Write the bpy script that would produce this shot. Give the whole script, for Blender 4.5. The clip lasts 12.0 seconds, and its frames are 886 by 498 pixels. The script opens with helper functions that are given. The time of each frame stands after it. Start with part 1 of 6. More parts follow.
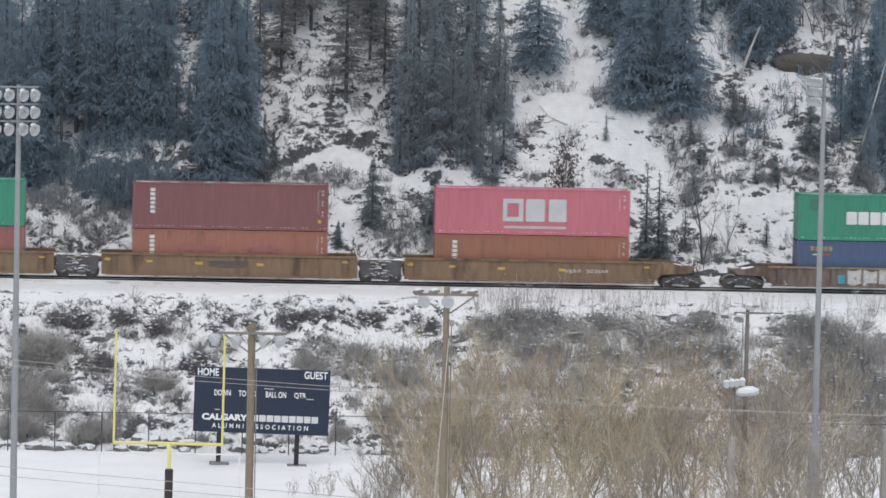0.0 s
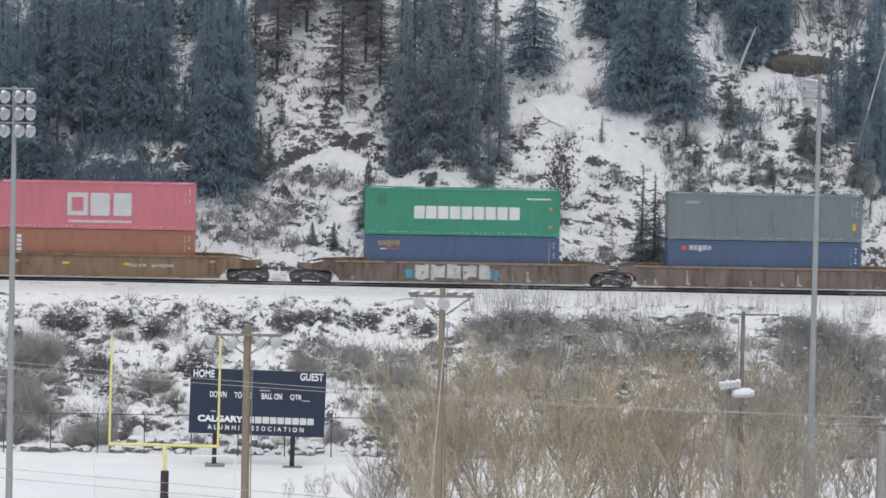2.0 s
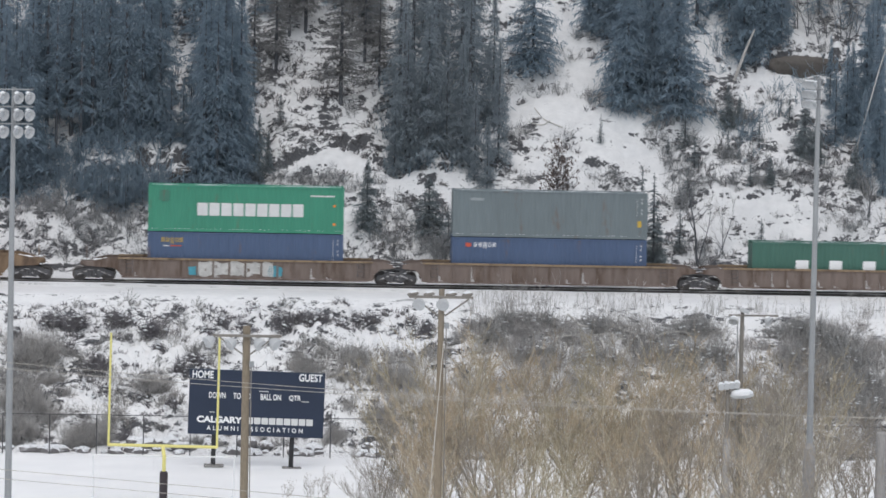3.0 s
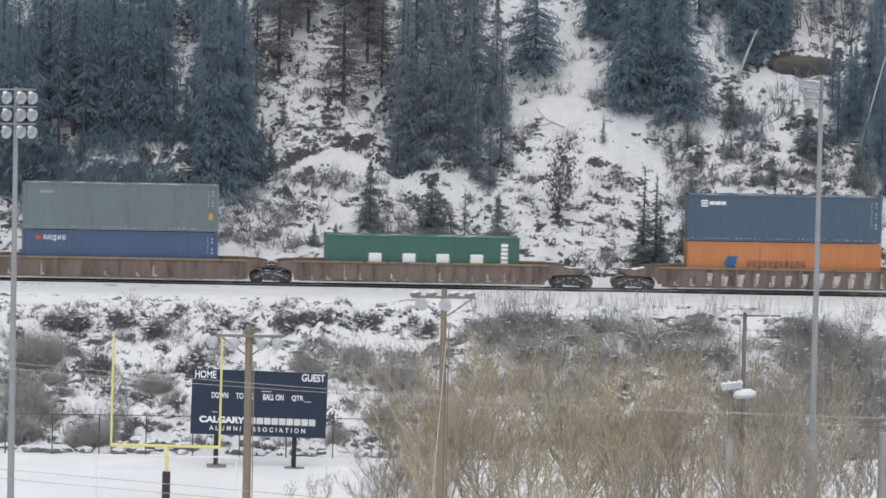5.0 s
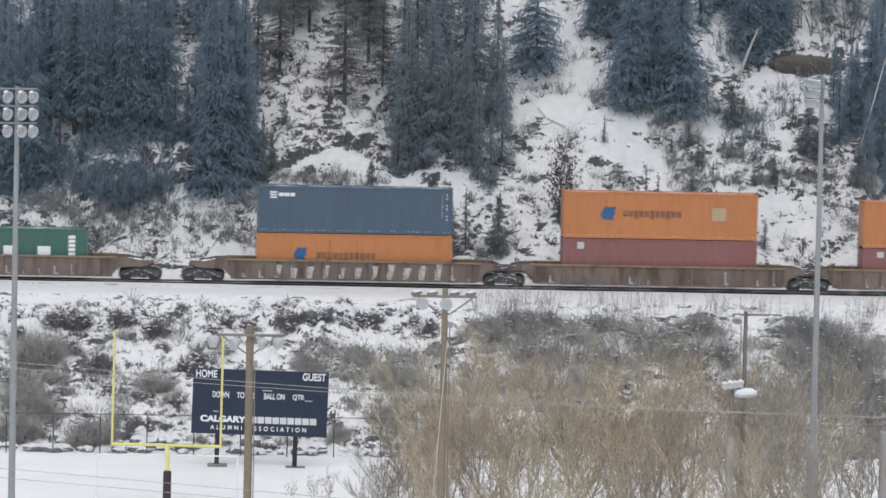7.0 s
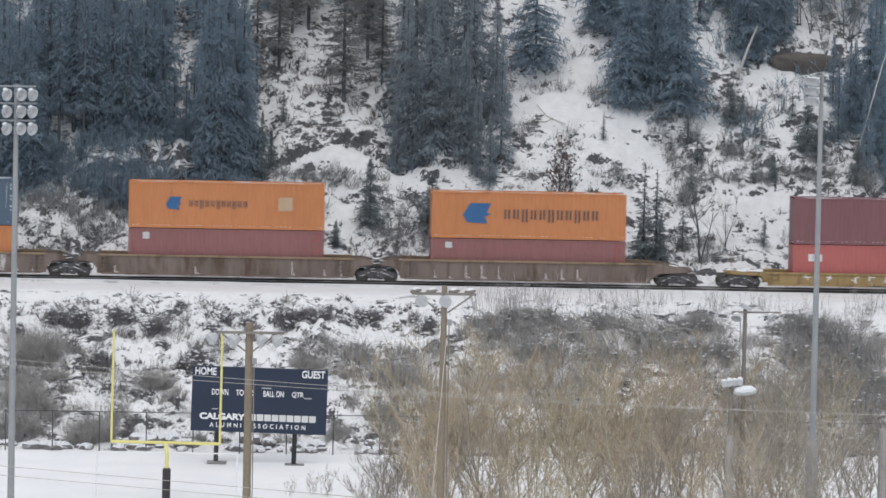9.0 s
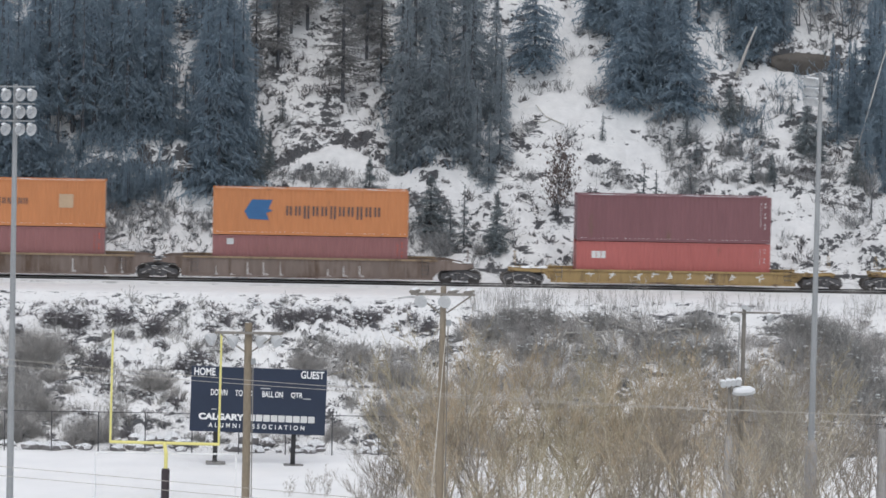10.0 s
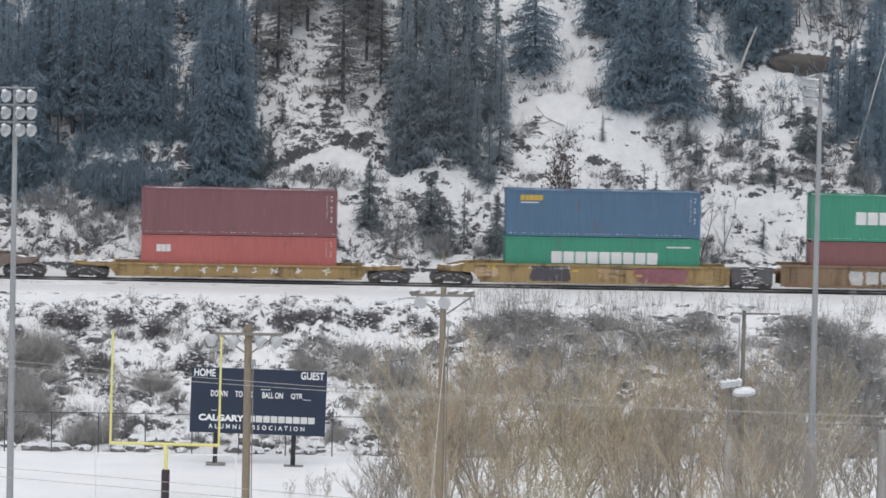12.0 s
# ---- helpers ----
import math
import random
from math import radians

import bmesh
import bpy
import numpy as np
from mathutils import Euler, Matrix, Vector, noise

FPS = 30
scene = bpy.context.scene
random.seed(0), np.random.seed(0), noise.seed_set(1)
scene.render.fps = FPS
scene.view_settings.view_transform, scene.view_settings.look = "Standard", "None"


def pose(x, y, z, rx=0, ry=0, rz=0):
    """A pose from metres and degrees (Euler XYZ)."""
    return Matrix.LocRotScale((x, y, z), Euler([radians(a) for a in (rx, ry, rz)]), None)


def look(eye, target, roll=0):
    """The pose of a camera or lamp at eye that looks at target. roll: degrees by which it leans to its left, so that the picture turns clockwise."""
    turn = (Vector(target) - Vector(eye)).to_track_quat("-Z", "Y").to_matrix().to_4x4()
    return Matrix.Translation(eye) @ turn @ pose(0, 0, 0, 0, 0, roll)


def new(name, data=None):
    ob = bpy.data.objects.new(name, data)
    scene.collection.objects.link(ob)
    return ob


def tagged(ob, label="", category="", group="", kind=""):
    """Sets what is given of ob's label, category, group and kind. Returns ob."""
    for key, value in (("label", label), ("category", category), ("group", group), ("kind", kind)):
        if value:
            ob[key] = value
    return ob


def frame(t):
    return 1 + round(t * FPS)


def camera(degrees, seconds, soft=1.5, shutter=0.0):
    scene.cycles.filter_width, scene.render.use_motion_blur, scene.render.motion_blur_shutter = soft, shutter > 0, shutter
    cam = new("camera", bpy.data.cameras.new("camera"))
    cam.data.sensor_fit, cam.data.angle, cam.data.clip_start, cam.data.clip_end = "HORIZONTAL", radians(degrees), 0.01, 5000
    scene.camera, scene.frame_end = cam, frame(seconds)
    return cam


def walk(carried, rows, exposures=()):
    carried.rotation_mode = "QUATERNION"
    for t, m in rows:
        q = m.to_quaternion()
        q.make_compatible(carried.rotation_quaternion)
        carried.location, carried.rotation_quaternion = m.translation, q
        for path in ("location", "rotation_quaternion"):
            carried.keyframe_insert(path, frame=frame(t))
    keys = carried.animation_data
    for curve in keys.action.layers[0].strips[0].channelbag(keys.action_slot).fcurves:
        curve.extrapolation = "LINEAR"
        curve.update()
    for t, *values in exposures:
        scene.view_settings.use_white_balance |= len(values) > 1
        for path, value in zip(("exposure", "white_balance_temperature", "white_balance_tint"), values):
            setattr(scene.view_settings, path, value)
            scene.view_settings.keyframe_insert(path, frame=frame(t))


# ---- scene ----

# ---------------------------------------------------------------- camera
EYE = (0.0, 0.0, 29.0)
PX = 1 / 7952.0                       # radians of turn for one step of the handheld sway
HEADING, PITCH, ROLL = 2.8, 3.813, 1.2


def aim(right, down):
    """The camera's pose with the picture swayed by so many steps right and down."""
    h = radians(HEADING) - right * PX
    p = radians(PITCH) - down * PX
    way = Vector((math.sin(h) * math.cos(p), math.cos(h) * math.cos(p), -math.sin(p)))
    return look(EYE, Vector(EYE) + way * 100, ROLL)


cam = camera(11.262, 12.0, soft=1.6, shutter=0.25)
walk(cam, [
    (0.0, aim(6.8, -2.0)), (0.5, aim(5.4, 0.7)), (1.0, aim(-0.2, 2.6)), (1.5, aim(0.2, -0.1)), (2.0, aim(-0.7, 1.0)),
    (2.5, aim(-0.0, 1.7)), (3.0, aim(-2.4, 2.6)), (5.0, aim(2.2, 2.6)), (5.5, aim(0.8, 4.0)), (6.0, aim(0.8, 3.2)),
    (6.5, aim(2.3, 1.1)), (7.0, aim(3.9, 1.2)), (9.0, aim(2.5, -3.2)), (9.5, aim(2.3, -2.1)), (10.0, aim(0.7, -2.5)),
    (10.5, aim(-0.6, -0.0)), (11.0, aim(2.5, -2.0)), (11.5, aim(2.3, -3.5)), (12.0, aim(0.8, -0.7))],
    [(0.0, 0.0, 6500, 10), (12.0, 0.0, 6500, 10)])

# ---------------------------------------------------------------- light
world = bpy.data.worlds.new("overcast_sky")
scene.world = world
world.use_nodes = True
wn, wl = world.node_tree.nodes, world.node_tree.links
sky = wn.new("ShaderNodeTexSky")
sky.sky_type, sky.sun_disc = "NISHITA", False
sky.sun_elevation, sky.sun_rotation = radians(80), radians(20)
sky.air_density, sky.dust_density = 1.6, 4.0
soften = wn.new("ShaderNodeMix")
soften.data_type, soften.blend_type = "RGBA", "MIX"
soften.inputs[0].default_value = 0.55
soften.inputs[7].default_value = (5.35, 5.9, 6.75, 1)
wl.new(sky.outputs[0], soften.inputs[6])
wl.new(soften.outputs[2], wn["Background"].inputs[0])
wn["Background"].inputs[1].default_value = 0.1
sun = new("sun", bpy.data.lights.new("sun", "SUN"))
sun.data.energy, sun.data.angle, sun.data.color = 1.45, radians(60), (1.0, 0.972, 0.94)
sun.matrix_world = look((-12, -122, 156), (0, 0, 0))

# ---------------------------------------------------------------- materials


def mat(name, base, rough=0.6, metal=0.0, var=0.25, scale=1.2, fine=14.0, bump=0.15, dirt=None, dirt_amount=0.0, dirt_scale=0.8, streak=False, spec=0.4):
    """A painted, natural or metal surface: base colour varied at two scales, dirt or rust in patches, and fine relief."""
    m = bpy.data.materials.new(name)
    m.use_nodes = True
    n, l = m.node_tree.nodes, m.node_tree.links
    b = n["Principled BSDF"]
    b.inputs["Roughness"].default_value, b.inputs["Metallic"].default_value = rough, metal
    b.inputs["Specular IOR Level"].default_value = spec
    co = n.new("ShaderNodeTexCoord")
    mp = n.new("ShaderNodeMapping")
    l.new(co.outputs["Object"], mp.inputs[0])
    info = n.new("ShaderNodeObjectInfo")
    shift = n.new("ShaderNodeVectorMath")
    shift.operation = "SCALE"
    shift.inputs[0].default_value = (37.0, 21.0, 13.0)
    l.new(info.outputs["Random"], shift.inputs["Scale"])
    l.new(shift.outputs[0], mp.inputs["Location"])
    if streak:
        mp.inputs["Scale"].default_value = (1.0, 1.0, 0.22)
    big, small = n.new("ShaderNodeTexNoise"), n.new("ShaderNodeTexNoise")
    for t, s in ((big, scale), (small, fine)):
        t.inputs["Scale"].default_value, t.inputs["Detail"].default_value = s, 6
        l.new(mp.outputs[0], t.inputs["Vector"])
    add = n.new("ShaderNodeMath")
    add.operation = "MULTIPLY_ADD"
    add.inputs[1].default_value = 0.5
    l.new(small.outputs["Fac"], add.inputs[0])
    half = n.new("ShaderNodeMath")
    half.operation = "MULTIPLY"
    half.inputs[1].default_value = 0.5
    l.new(big.outputs["Fac"], half.inputs[0])
    l.new(half.outputs[0], add.inputs[2])
    ramp = n.new("ShaderNodeValToRGB")
    ramp.color_ramp.elements[0].position, ramp.color_ramp.elements[1].position = 0.3, 0.7
    lo, hi = [max(0.0, c * (1 - var)) for c in base], [min(1.0, c * (1 + var)) for c in base]
    ramp.color_ramp.elements[0].color, ramp.color_ramp.elements[1].color = (*lo, 1), (*hi, 1)
    l.new(add.outputs[0], ramp.inputs[0])
    colour = ramp.outputs[0]
    if dirt:
        patch = n.new("ShaderNodeTexNoise")
        patch.inputs["Scale"].default_value, patch.inputs["Detail"].default_value = dirt_scale, 9
        patch.inputs["Roughness"].default_value = 0.68
        l.new(mp.outputs[0], patch.inputs["Vector"])
        r2 = n.new("ShaderNodeValToRGB")
        edge = 0.72 - 0.4 * dirt_amount
        r2.color_ramp.elements[0].position, r2.color_ramp.elements[1].position = edge - 0.06, edge + 0.08
        l.new(patch.outputs["Fac"], r2.inputs[0])
        mx = n.new("ShaderNodeMix")
        mx.data_type = "RGBA"
        l.new(r2.outputs[0], mx.inputs[0])
        l.new(colour, mx.inputs[6])
        mx.inputs[7].default_value = (*dirt, 1)
        colour = mx.outputs[2]
    l.new(colour, b.inputs["Base Color"])
    if bump:
        bp = n.new("ShaderNodeBump")
        bp.inputs["Strength"].default_value, bp.inputs["Distance"].default_value = bump, 0.02
        l.new(small.outputs["Fac"], bp.inputs["Height"])
        l.new(bp.outputs[0], b.inputs["Normal"])
    return m


def snow_ground():
    """Snow that lies on gentle ground and leaves steep faces bare as earth and dead grass."""
    m = bpy.data.materials.new("snow_and_earth")
    m.use_nodes = True
    n, l = m.node_tree.nodes, m.node_tree.links
    b = n["Principled BSDF"]
    b.inputs["Roughness"].default_value = 0.75
    b.inputs["Specular IOR Level"].default_value = 0.2
    geo, co = n.new("ShaderNodeNewGeometry"), n.new("ShaderNodeTexCoord")
    sep = n.new("ShaderNodeSeparateXYZ")
    l.new(geo.outputs["Normal"], sep.inputs[0])

    def noise_tex(s, d=7, r=0.6):
        t = n.new("ShaderNodeTexNoise")
        t.inputs["Scale"].default_value, t.inputs["Detail"].default_value, t.inputs["Roughness"].default_value = s, d, r
        l.new(co.outputs["Object"], t.inputs["Vector"])
        return t

    def math_node(op, a, c, d=None):
        t = n.new("ShaderNodeMath")
        t.operation = op
        for i, v in enumerate((a, c, d)):
            if v is None:
                continue
            if isinstance(v, (int, float)):
                t.inputs[i].default_value = v
            else:
                l.new(v, t.inputs[i])
        return t.outputs[0]

    def ramp(src, a, c, ca=(0, 0, 0, 1), cb=(1, 1, 1, 1)):
        r = n.new("ShaderNodeValToRGB")
        r.color_ramp.elements[0].position, r.color_ramp.elements[1].position = a, c
        r.color_ramp.elements[0].color, r.color_ramp.elements[1].color = ca, cb
        l.new(src, r.inputs[0])
        return r.outputs[0]

    mid, fine, large = noise_tex(1.3, 8, 0.7), noise_tex(9.0), noise_tex(0.25, 4)
    # steepness broken up by noise
    fleck, zone = noise_tex(1.3, 12, 0.74), noise_tex(0.5, 3)
    wide = n.new("ShaderNodeMapping")
    wide.inputs["Scale"].default_value = (0.62, 1.0, 1.1)
    l.new(co.outputs["Object"], wide.inputs[0])
    l.new(wide.outputs[0], fleck.inputs["Vector"])
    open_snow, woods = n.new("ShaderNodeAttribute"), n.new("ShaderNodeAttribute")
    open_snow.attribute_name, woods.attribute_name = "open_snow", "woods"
    steep = math_node("MULTIPLY_ADD", mid.outputs["Fac"], 0.3, math_node("MULTIPLY_ADD", fleck.outputs["Fac"], 0.55, sep.outputs["Z"]))
    steep = math_node("MULTIPLY_ADD", noise_tex(2.6, 5, 0.65).outputs["Fac"], 0.7, math_node("SUBTRACT", steep, 0.35))
    bare = ramp(steep, 0.955, 1.0, (1, 1, 1, 1), (0, 0, 0, 1))
    earth = ramp(fine.outputs["Fac"], 0.3, 0.7, (0.05, 0.053, 0.06, 1), (0.122, 0.122, 0.127, 1))
    snow = ramp(large.outputs["Fac"], 0.3, 0.7, (0.85, 0.848, 0.846, 1), (0.935, 0.93, 0.922, 1))
    # dead grass and litter that pokes through the snow of the slopes
    both = math_node("MULTIPLY_ADD", open_snow.outputs["Fac"], -0.13, math_node("MULTIPLY_ADD", zone.outputs["Fac"], 0.42, fleck.outputs["Fac"]))
    litter = ramp(both, 0.752, 0.785)
    slope = ramp(sep.outputs["Z"], 0.93, 0.98, (1, 1, 1, 1), (0, 0, 0, 1))
    bare = math_node("MAXIMUM", bare, math_node("MULTIPLY", litter, slope))
    # Snow beyond the field greyed: distance haze and dimmer light put into its colour
    hazed_snow = n.new("ShaderNodeMix")
    hazed_snow.data_type = "RGBA"
    l.new(math_node("MULTIPLY", woods.outputs["Fac"], ramp(mid.outputs["Fac"], 0.3, 0.7, (0.16, 0.16, 0.16, 1), (0.34, 0.34, 0.34, 1))), hazed_snow.inputs[0])
    l.new(snow, hazed_snow.inputs[6])
    hazed_snow.inputs[7].default_value = (0.24, 0.25, 0.265, 1)
    mx = n.new("ShaderNodeMix")
    mx.data_type = "RGBA"
    l.new(bare, mx.inputs[0])
    l.new(hazed_snow.outputs[2], mx.inputs[6])
    l.new(earth, mx.inputs[7])
    l.new(mx.outputs[2], b.inputs["Base Color"])
    bp = n.new("ShaderNodeBump")
    bp.inputs["Strength"].default_value, bp.inputs["Distance"].default_value = 0.5, 0.12
    l.new(mid.outputs["Fac"], bp.inputs["Height"])
    l.new(bp.outputs[0], b.inputs["Normal"])
    return m


def lets_light_through(m, share):
    """Thin needles pass part of the light on, so that a crown is soft inside."""
    n, l = m.node_tree.nodes, m.node_tree.links
    b = n["Principled BSDF"]
    colour = b.inputs["Base Color"].links[0].from_socket
    leaf, both = n.new("ShaderNodeBsdfTranslucent"), n.new("ShaderNodeMixShader")
    l.new(colour, leaf.inputs[0])
    both.inputs[0].default_value = share
    l.new(b.outputs[0], both.inputs[1])
    l.new(leaf.outputs[0], both.inputs[2])
    l.new(both.outputs[0], n["Material Output"].inputs[0])
    return m


SNOW_GROUND = snow_ground()
SNOW = mat("settled_snow", (0.84, 0.85, 0.86), 0.8, var=0.05, bump=0.3)
FROST = mat("thin_frost_over_rust", (0.50, 0.485, 0.47), 0.8, var=0.3, scale=3, fine=12, dirt=(0.26, 0.22, 0.2), dirt_amount=0.4, dirt_scale=4)
# Forest needle colours lifted and blued, putting distance haze into the base colour
NEEDLES = lets_light_through(mat("hazed_spruce_needles", (0.30, 0.375, 0.435), 0.85, var=0.12, scale=0.5, fine=4, spec=0.1), 0.55)
NEEDLES_GREY = lets_light_through(mat("grey_green_spruce_needles", (0.325, 0.37, 0.40), 0.85, var=0.15, scale=0.5, fine=4, spec=0.15), 0.5)
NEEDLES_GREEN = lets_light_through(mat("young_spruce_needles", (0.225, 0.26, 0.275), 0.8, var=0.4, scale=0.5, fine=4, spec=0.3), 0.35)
LARCH = lets_light_through(mat("bare_larch_twigs", (0.28, 0.28, 0.28), 0.85, var=0.4, spec=0.2), 0.4)
BARK = mat("conifer_bark", (0.12, 0.127, 0.14), 0.9, var=0.4, fine=20, bump=0.5)
GREY_TWIG = mat("grey_twigs", (0.425, 0.41, 0.395), 0.9, var=0.45, spec=0.2)
BRUSH_TWIG = mat("ash_grey_twigs", (0.49, 0.468, 0.455), 0.9, var=0.45, spec=0.2)
BANK_TWIG = mat("dark_grey_brown_twigs", (0.36, 0.355, 0.345), 0.9, var=0.45, spec=0.2)
THICK_TWIG = mat("slate_grey_twigs", (0.225, 0.215, 0.225), 0.9, var=0.45, spec=0.2)
DARK_TWIG = mat("dark_twigs", (0.195, 0.188, 0.195), 0.9, var=0.45, spec=0.2)
BRANCHY = mat("dark_brownish_twigs", (0.33, 0.335, 0.34), 0.9, var=0.45, spec=0.2)
OLIVE_TWIG = mat("olive_tan_twigs", (0.42, 0.365, 0.26), 0.85, var=0.35, spec=0.25)
TAN_TWIG = mat("tan_twigs", (0.49, 0.395, 0.282), 0.85, var=0.35, spec=0.25)
DULL_TWIG = mat("dull_grey_tan_twigs", (0.37, 0.325, 0.265), 0.85, var=0.35, spec=0.25)
ASH_TWIG = mat("ash_brown_twigs", (0.33, 0.30, 0.265), 0.85, var=0.35, spec=0.25)
TAN_BARK = mat("aspen_bark", (0.63, 0.575, 0.455), 0.85, var=0.35, fine=9, dirt=(0.25, 0.22, 0.18), dirt_amount=0.15)
GREY_BARK = mat("grey_brown_bark", (0.30, 0.265, 0.225), 0.85, var=0.4, fine=9, dirt=(0.45, 0.41, 0.34), dirt_amount=0.3)
DEAD_WOOD = mat("weathered_dead_wood", (0.52, 0.50, 0.47), 0.85, var=0.3)
ROCK = mat("grey_rock", (0.22, 0.21, 0.2), 0.9, var=0.4, bump=0.5)
GALV = mat("galvanised_steel", (0.33, 0.34, 0.345), 0.55, 0.2, var=0.14, bump=0.05)
LAMP_SHELL = mat("pale_lamp_housing", (0.52, 0.53, 0.535), 0.45, var=0.12)
LAMP_GLASS = mat("frosted_lamp_glass", (0.52, 0.535, 0.55), 0.2, var=0.1, bump=0.0)
POLE_WOOD = mat("weathered_pole_wood", (0.25, 0.205, 0.15), 0.85, var=0.3, scale=0.7, fine=25, bump=0.4, streak=True, dirt=(0.33, 0.29, 0.24), dirt_amount=0.35)
ARM_WOOD = mat("grey_crossarm_wood", (0.24, 0.22, 0.195), 0.85, var=0.3, fine=25)
WIRE = mat("dull_wire", (0.46, 0.43, 0.385), 0.6, var=0.1)
POST_GREY = mat("weathered_grey_post", (0.34, 0.325, 0.31), 0.9, var=0.3, fine=20, bump=0.4, streak=True, dirt=(0.4, 0.39, 0.38), dirt_amount=0.3)
YELLOW = mat("yellow_goalpost_paint", (0.80, 0.73, 0.27), 0.5, var=0.08)
PAD = mat("dark_goalpost_pad", (0.05, 0.04, 0.045), 0.6, var=0.2)
WHITE = mat("white_paint", (0.86, 0.86, 0.86), 0.5, var=0.05)
OFFWHITE = mat("chalky_white_paint", (0.68, 0.68, 0.67), 0.6, var=0.12)
NET = mat("white_net_cord", (0.75, 0.75, 0.75), 0.8, var=0.05)
NAVY = mat("navy_scoreboard_paint", (0.024, 0.036, 0.066), 0.5, var=0.15, scale=0.5)
BLACK = mat("black_steel", (0.03, 0.03, 0.033), 0.6, var=0.2)
FENCE = mat("dark_fence_steel", (0.09, 0.09, 0.095), 0.6, var=0.2)
RAIL = mat("rail_steel", (0.13, 0.12, 0.115), 0.6, 0.4, var=0.3)
RAIL_HEAD = mat("worn_rail_head", (0.5, 0.5, 0.5), 0.3, 0.9, var=0.1)
BALLAST = mat("dark_ballast", (0.19, 0.185, 0.182), 0.9, var=0.5, fine=18, bump=0.6)
TIE = mat("creosoted_tie", (0.10, 0.09, 0.083), 0.9, var=0.3)
TRUCK = mat("grimy_truck_steel", (0.115, 0.113, 0.118), 0.7, 0.2, var=0.35)
WHEEL = mat("wheel_steel", (0.13, 0.12, 0.115), 0.5, 0.5, var=0.2)

# ---------------------------------------------------------------- mesh building


class Build:
    """Gathers rods, boxes and plates into one mesh."""

    def __init__(self):
        self.v, self.f = [], []

    def face_block(self, verts, faces):
        o = len(self.v)
        self.v.extend([tuple(p) for p in verts])
        self.f.extend([tuple(i + o for i in f) for f in faces])

    def box(self, c, s, m=None, chamfer=0.0):
        x, y, z = (a / 2 for a in s)
        if chamfer:
            k = min(chamfer, x * 0.9, z * 0.9)
            ring = [(-x + k, -z), (x - k, -z), (x, -z + k), (x, z - k), (x - k, z), (-x + k, z), (-x, z - k), (-x, -z + k)]
            vs = [Vector((a, -y, b)) for a, b in ring] + [Vector((a, y, b)) for a, b in ring]
            fs = [tuple(range(8)), tuple(range(15, 7, -1))] + [(i, i + 8, (i + 1) % 8 + 8, (i + 1) % 8) for i in range(8)]
        else:
            vs = [Vector((a, b, d)) for a in (-x, x) for b in (-y, y) for d in (-z, z)]
            fs = [(0, 1, 3, 2), (4, 6, 7, 5), (0, 4, 5, 1), (2, 3, 7, 6), (0, 2, 6, 4), (1, 5, 7, 3)]
        c = Vector(c)
        self.face_block([(m @ p if m else p) + c for p in vs], fs)
        return self

    def rod(self, a, b, r0, r1=None, n=8):
        a, b = Vector(a), Vector(b)
        r1 = r0 if r1 is None else r1
        w = (b - a).normalized()
        u = w.orthogonal().normalized()
        t = w.cross(u)
        ring = [(math.cos(2 * math.pi * i / n), math.sin(2 * math.pi * i / n)) for i in range(n)]
        vs = [a + (u * c + t * s) * r0 for c, s in ring] + [b + (u * c + t * s) * r1 for c, s in ring]
        fs = [(i, (i + 1) % n, (i + 1) % n + n, i + n) for i in range(n)]
        fs += [tuple(range(n - 1, -1, -1)), tuple(range(n, 2 * n))]
        self.face_block(vs, fs)
        return self

    def lathe(self, a, w, profile, n=14):
        """profile: (distance along w, radius) pairs."""
        a, w = Vector(a), Vector(w).normalized()
        u = w.orthogonal().normalized()
        t = w.cross(u)
        vs, fs = [], []
        for d, r in profile:
            vs += [a + w * d + (u * math.cos(2 * math.pi * i / n) + t * math.sin(2 * math.pi * i / n)) * r for i in range(n)]
        for k in range(len(profile) - 1):
            fs += [(k * n + i, k * n + (i + 1) % n, (k + 1) * n + (i + 1) % n, (k + 1) * n + i) for i in range(n)]
        fs += [tuple(range(n - 1, -1, -1)), tuple(range((len(profile) - 1) * n, len(profile) * n))]
        self.face_block(vs, fs)
        return self

    def plate(self, outline, y0, y1):
        """An outline of (x, z) corners, counted round, given thickness from y0 to y1."""
        n = len(outline)
        vs = [(x, y0, z) for x, z in outline] + [(x, y1, z) for x, z in outline]
        fs = [tuple(range(n)), tuple(range(2 * n - 1, n - 1, -1))] + [(i, i + n, (i + 1) % n + n, (i + 1) % n) for i in range(n)]
        self.face_block(vs, fs)
        return self

    def mesh(self, name):
        me = bpy.data.meshes.new(name)
        me.from_pydata(self.v, [], self.f)
        bm = bmesh.new()
        bm.from_mesh(me)
        bmesh.ops.recalc_face_normals(bm, faces=bm.faces)
        bm.to_mesh(me)
        bm.free()
        return me


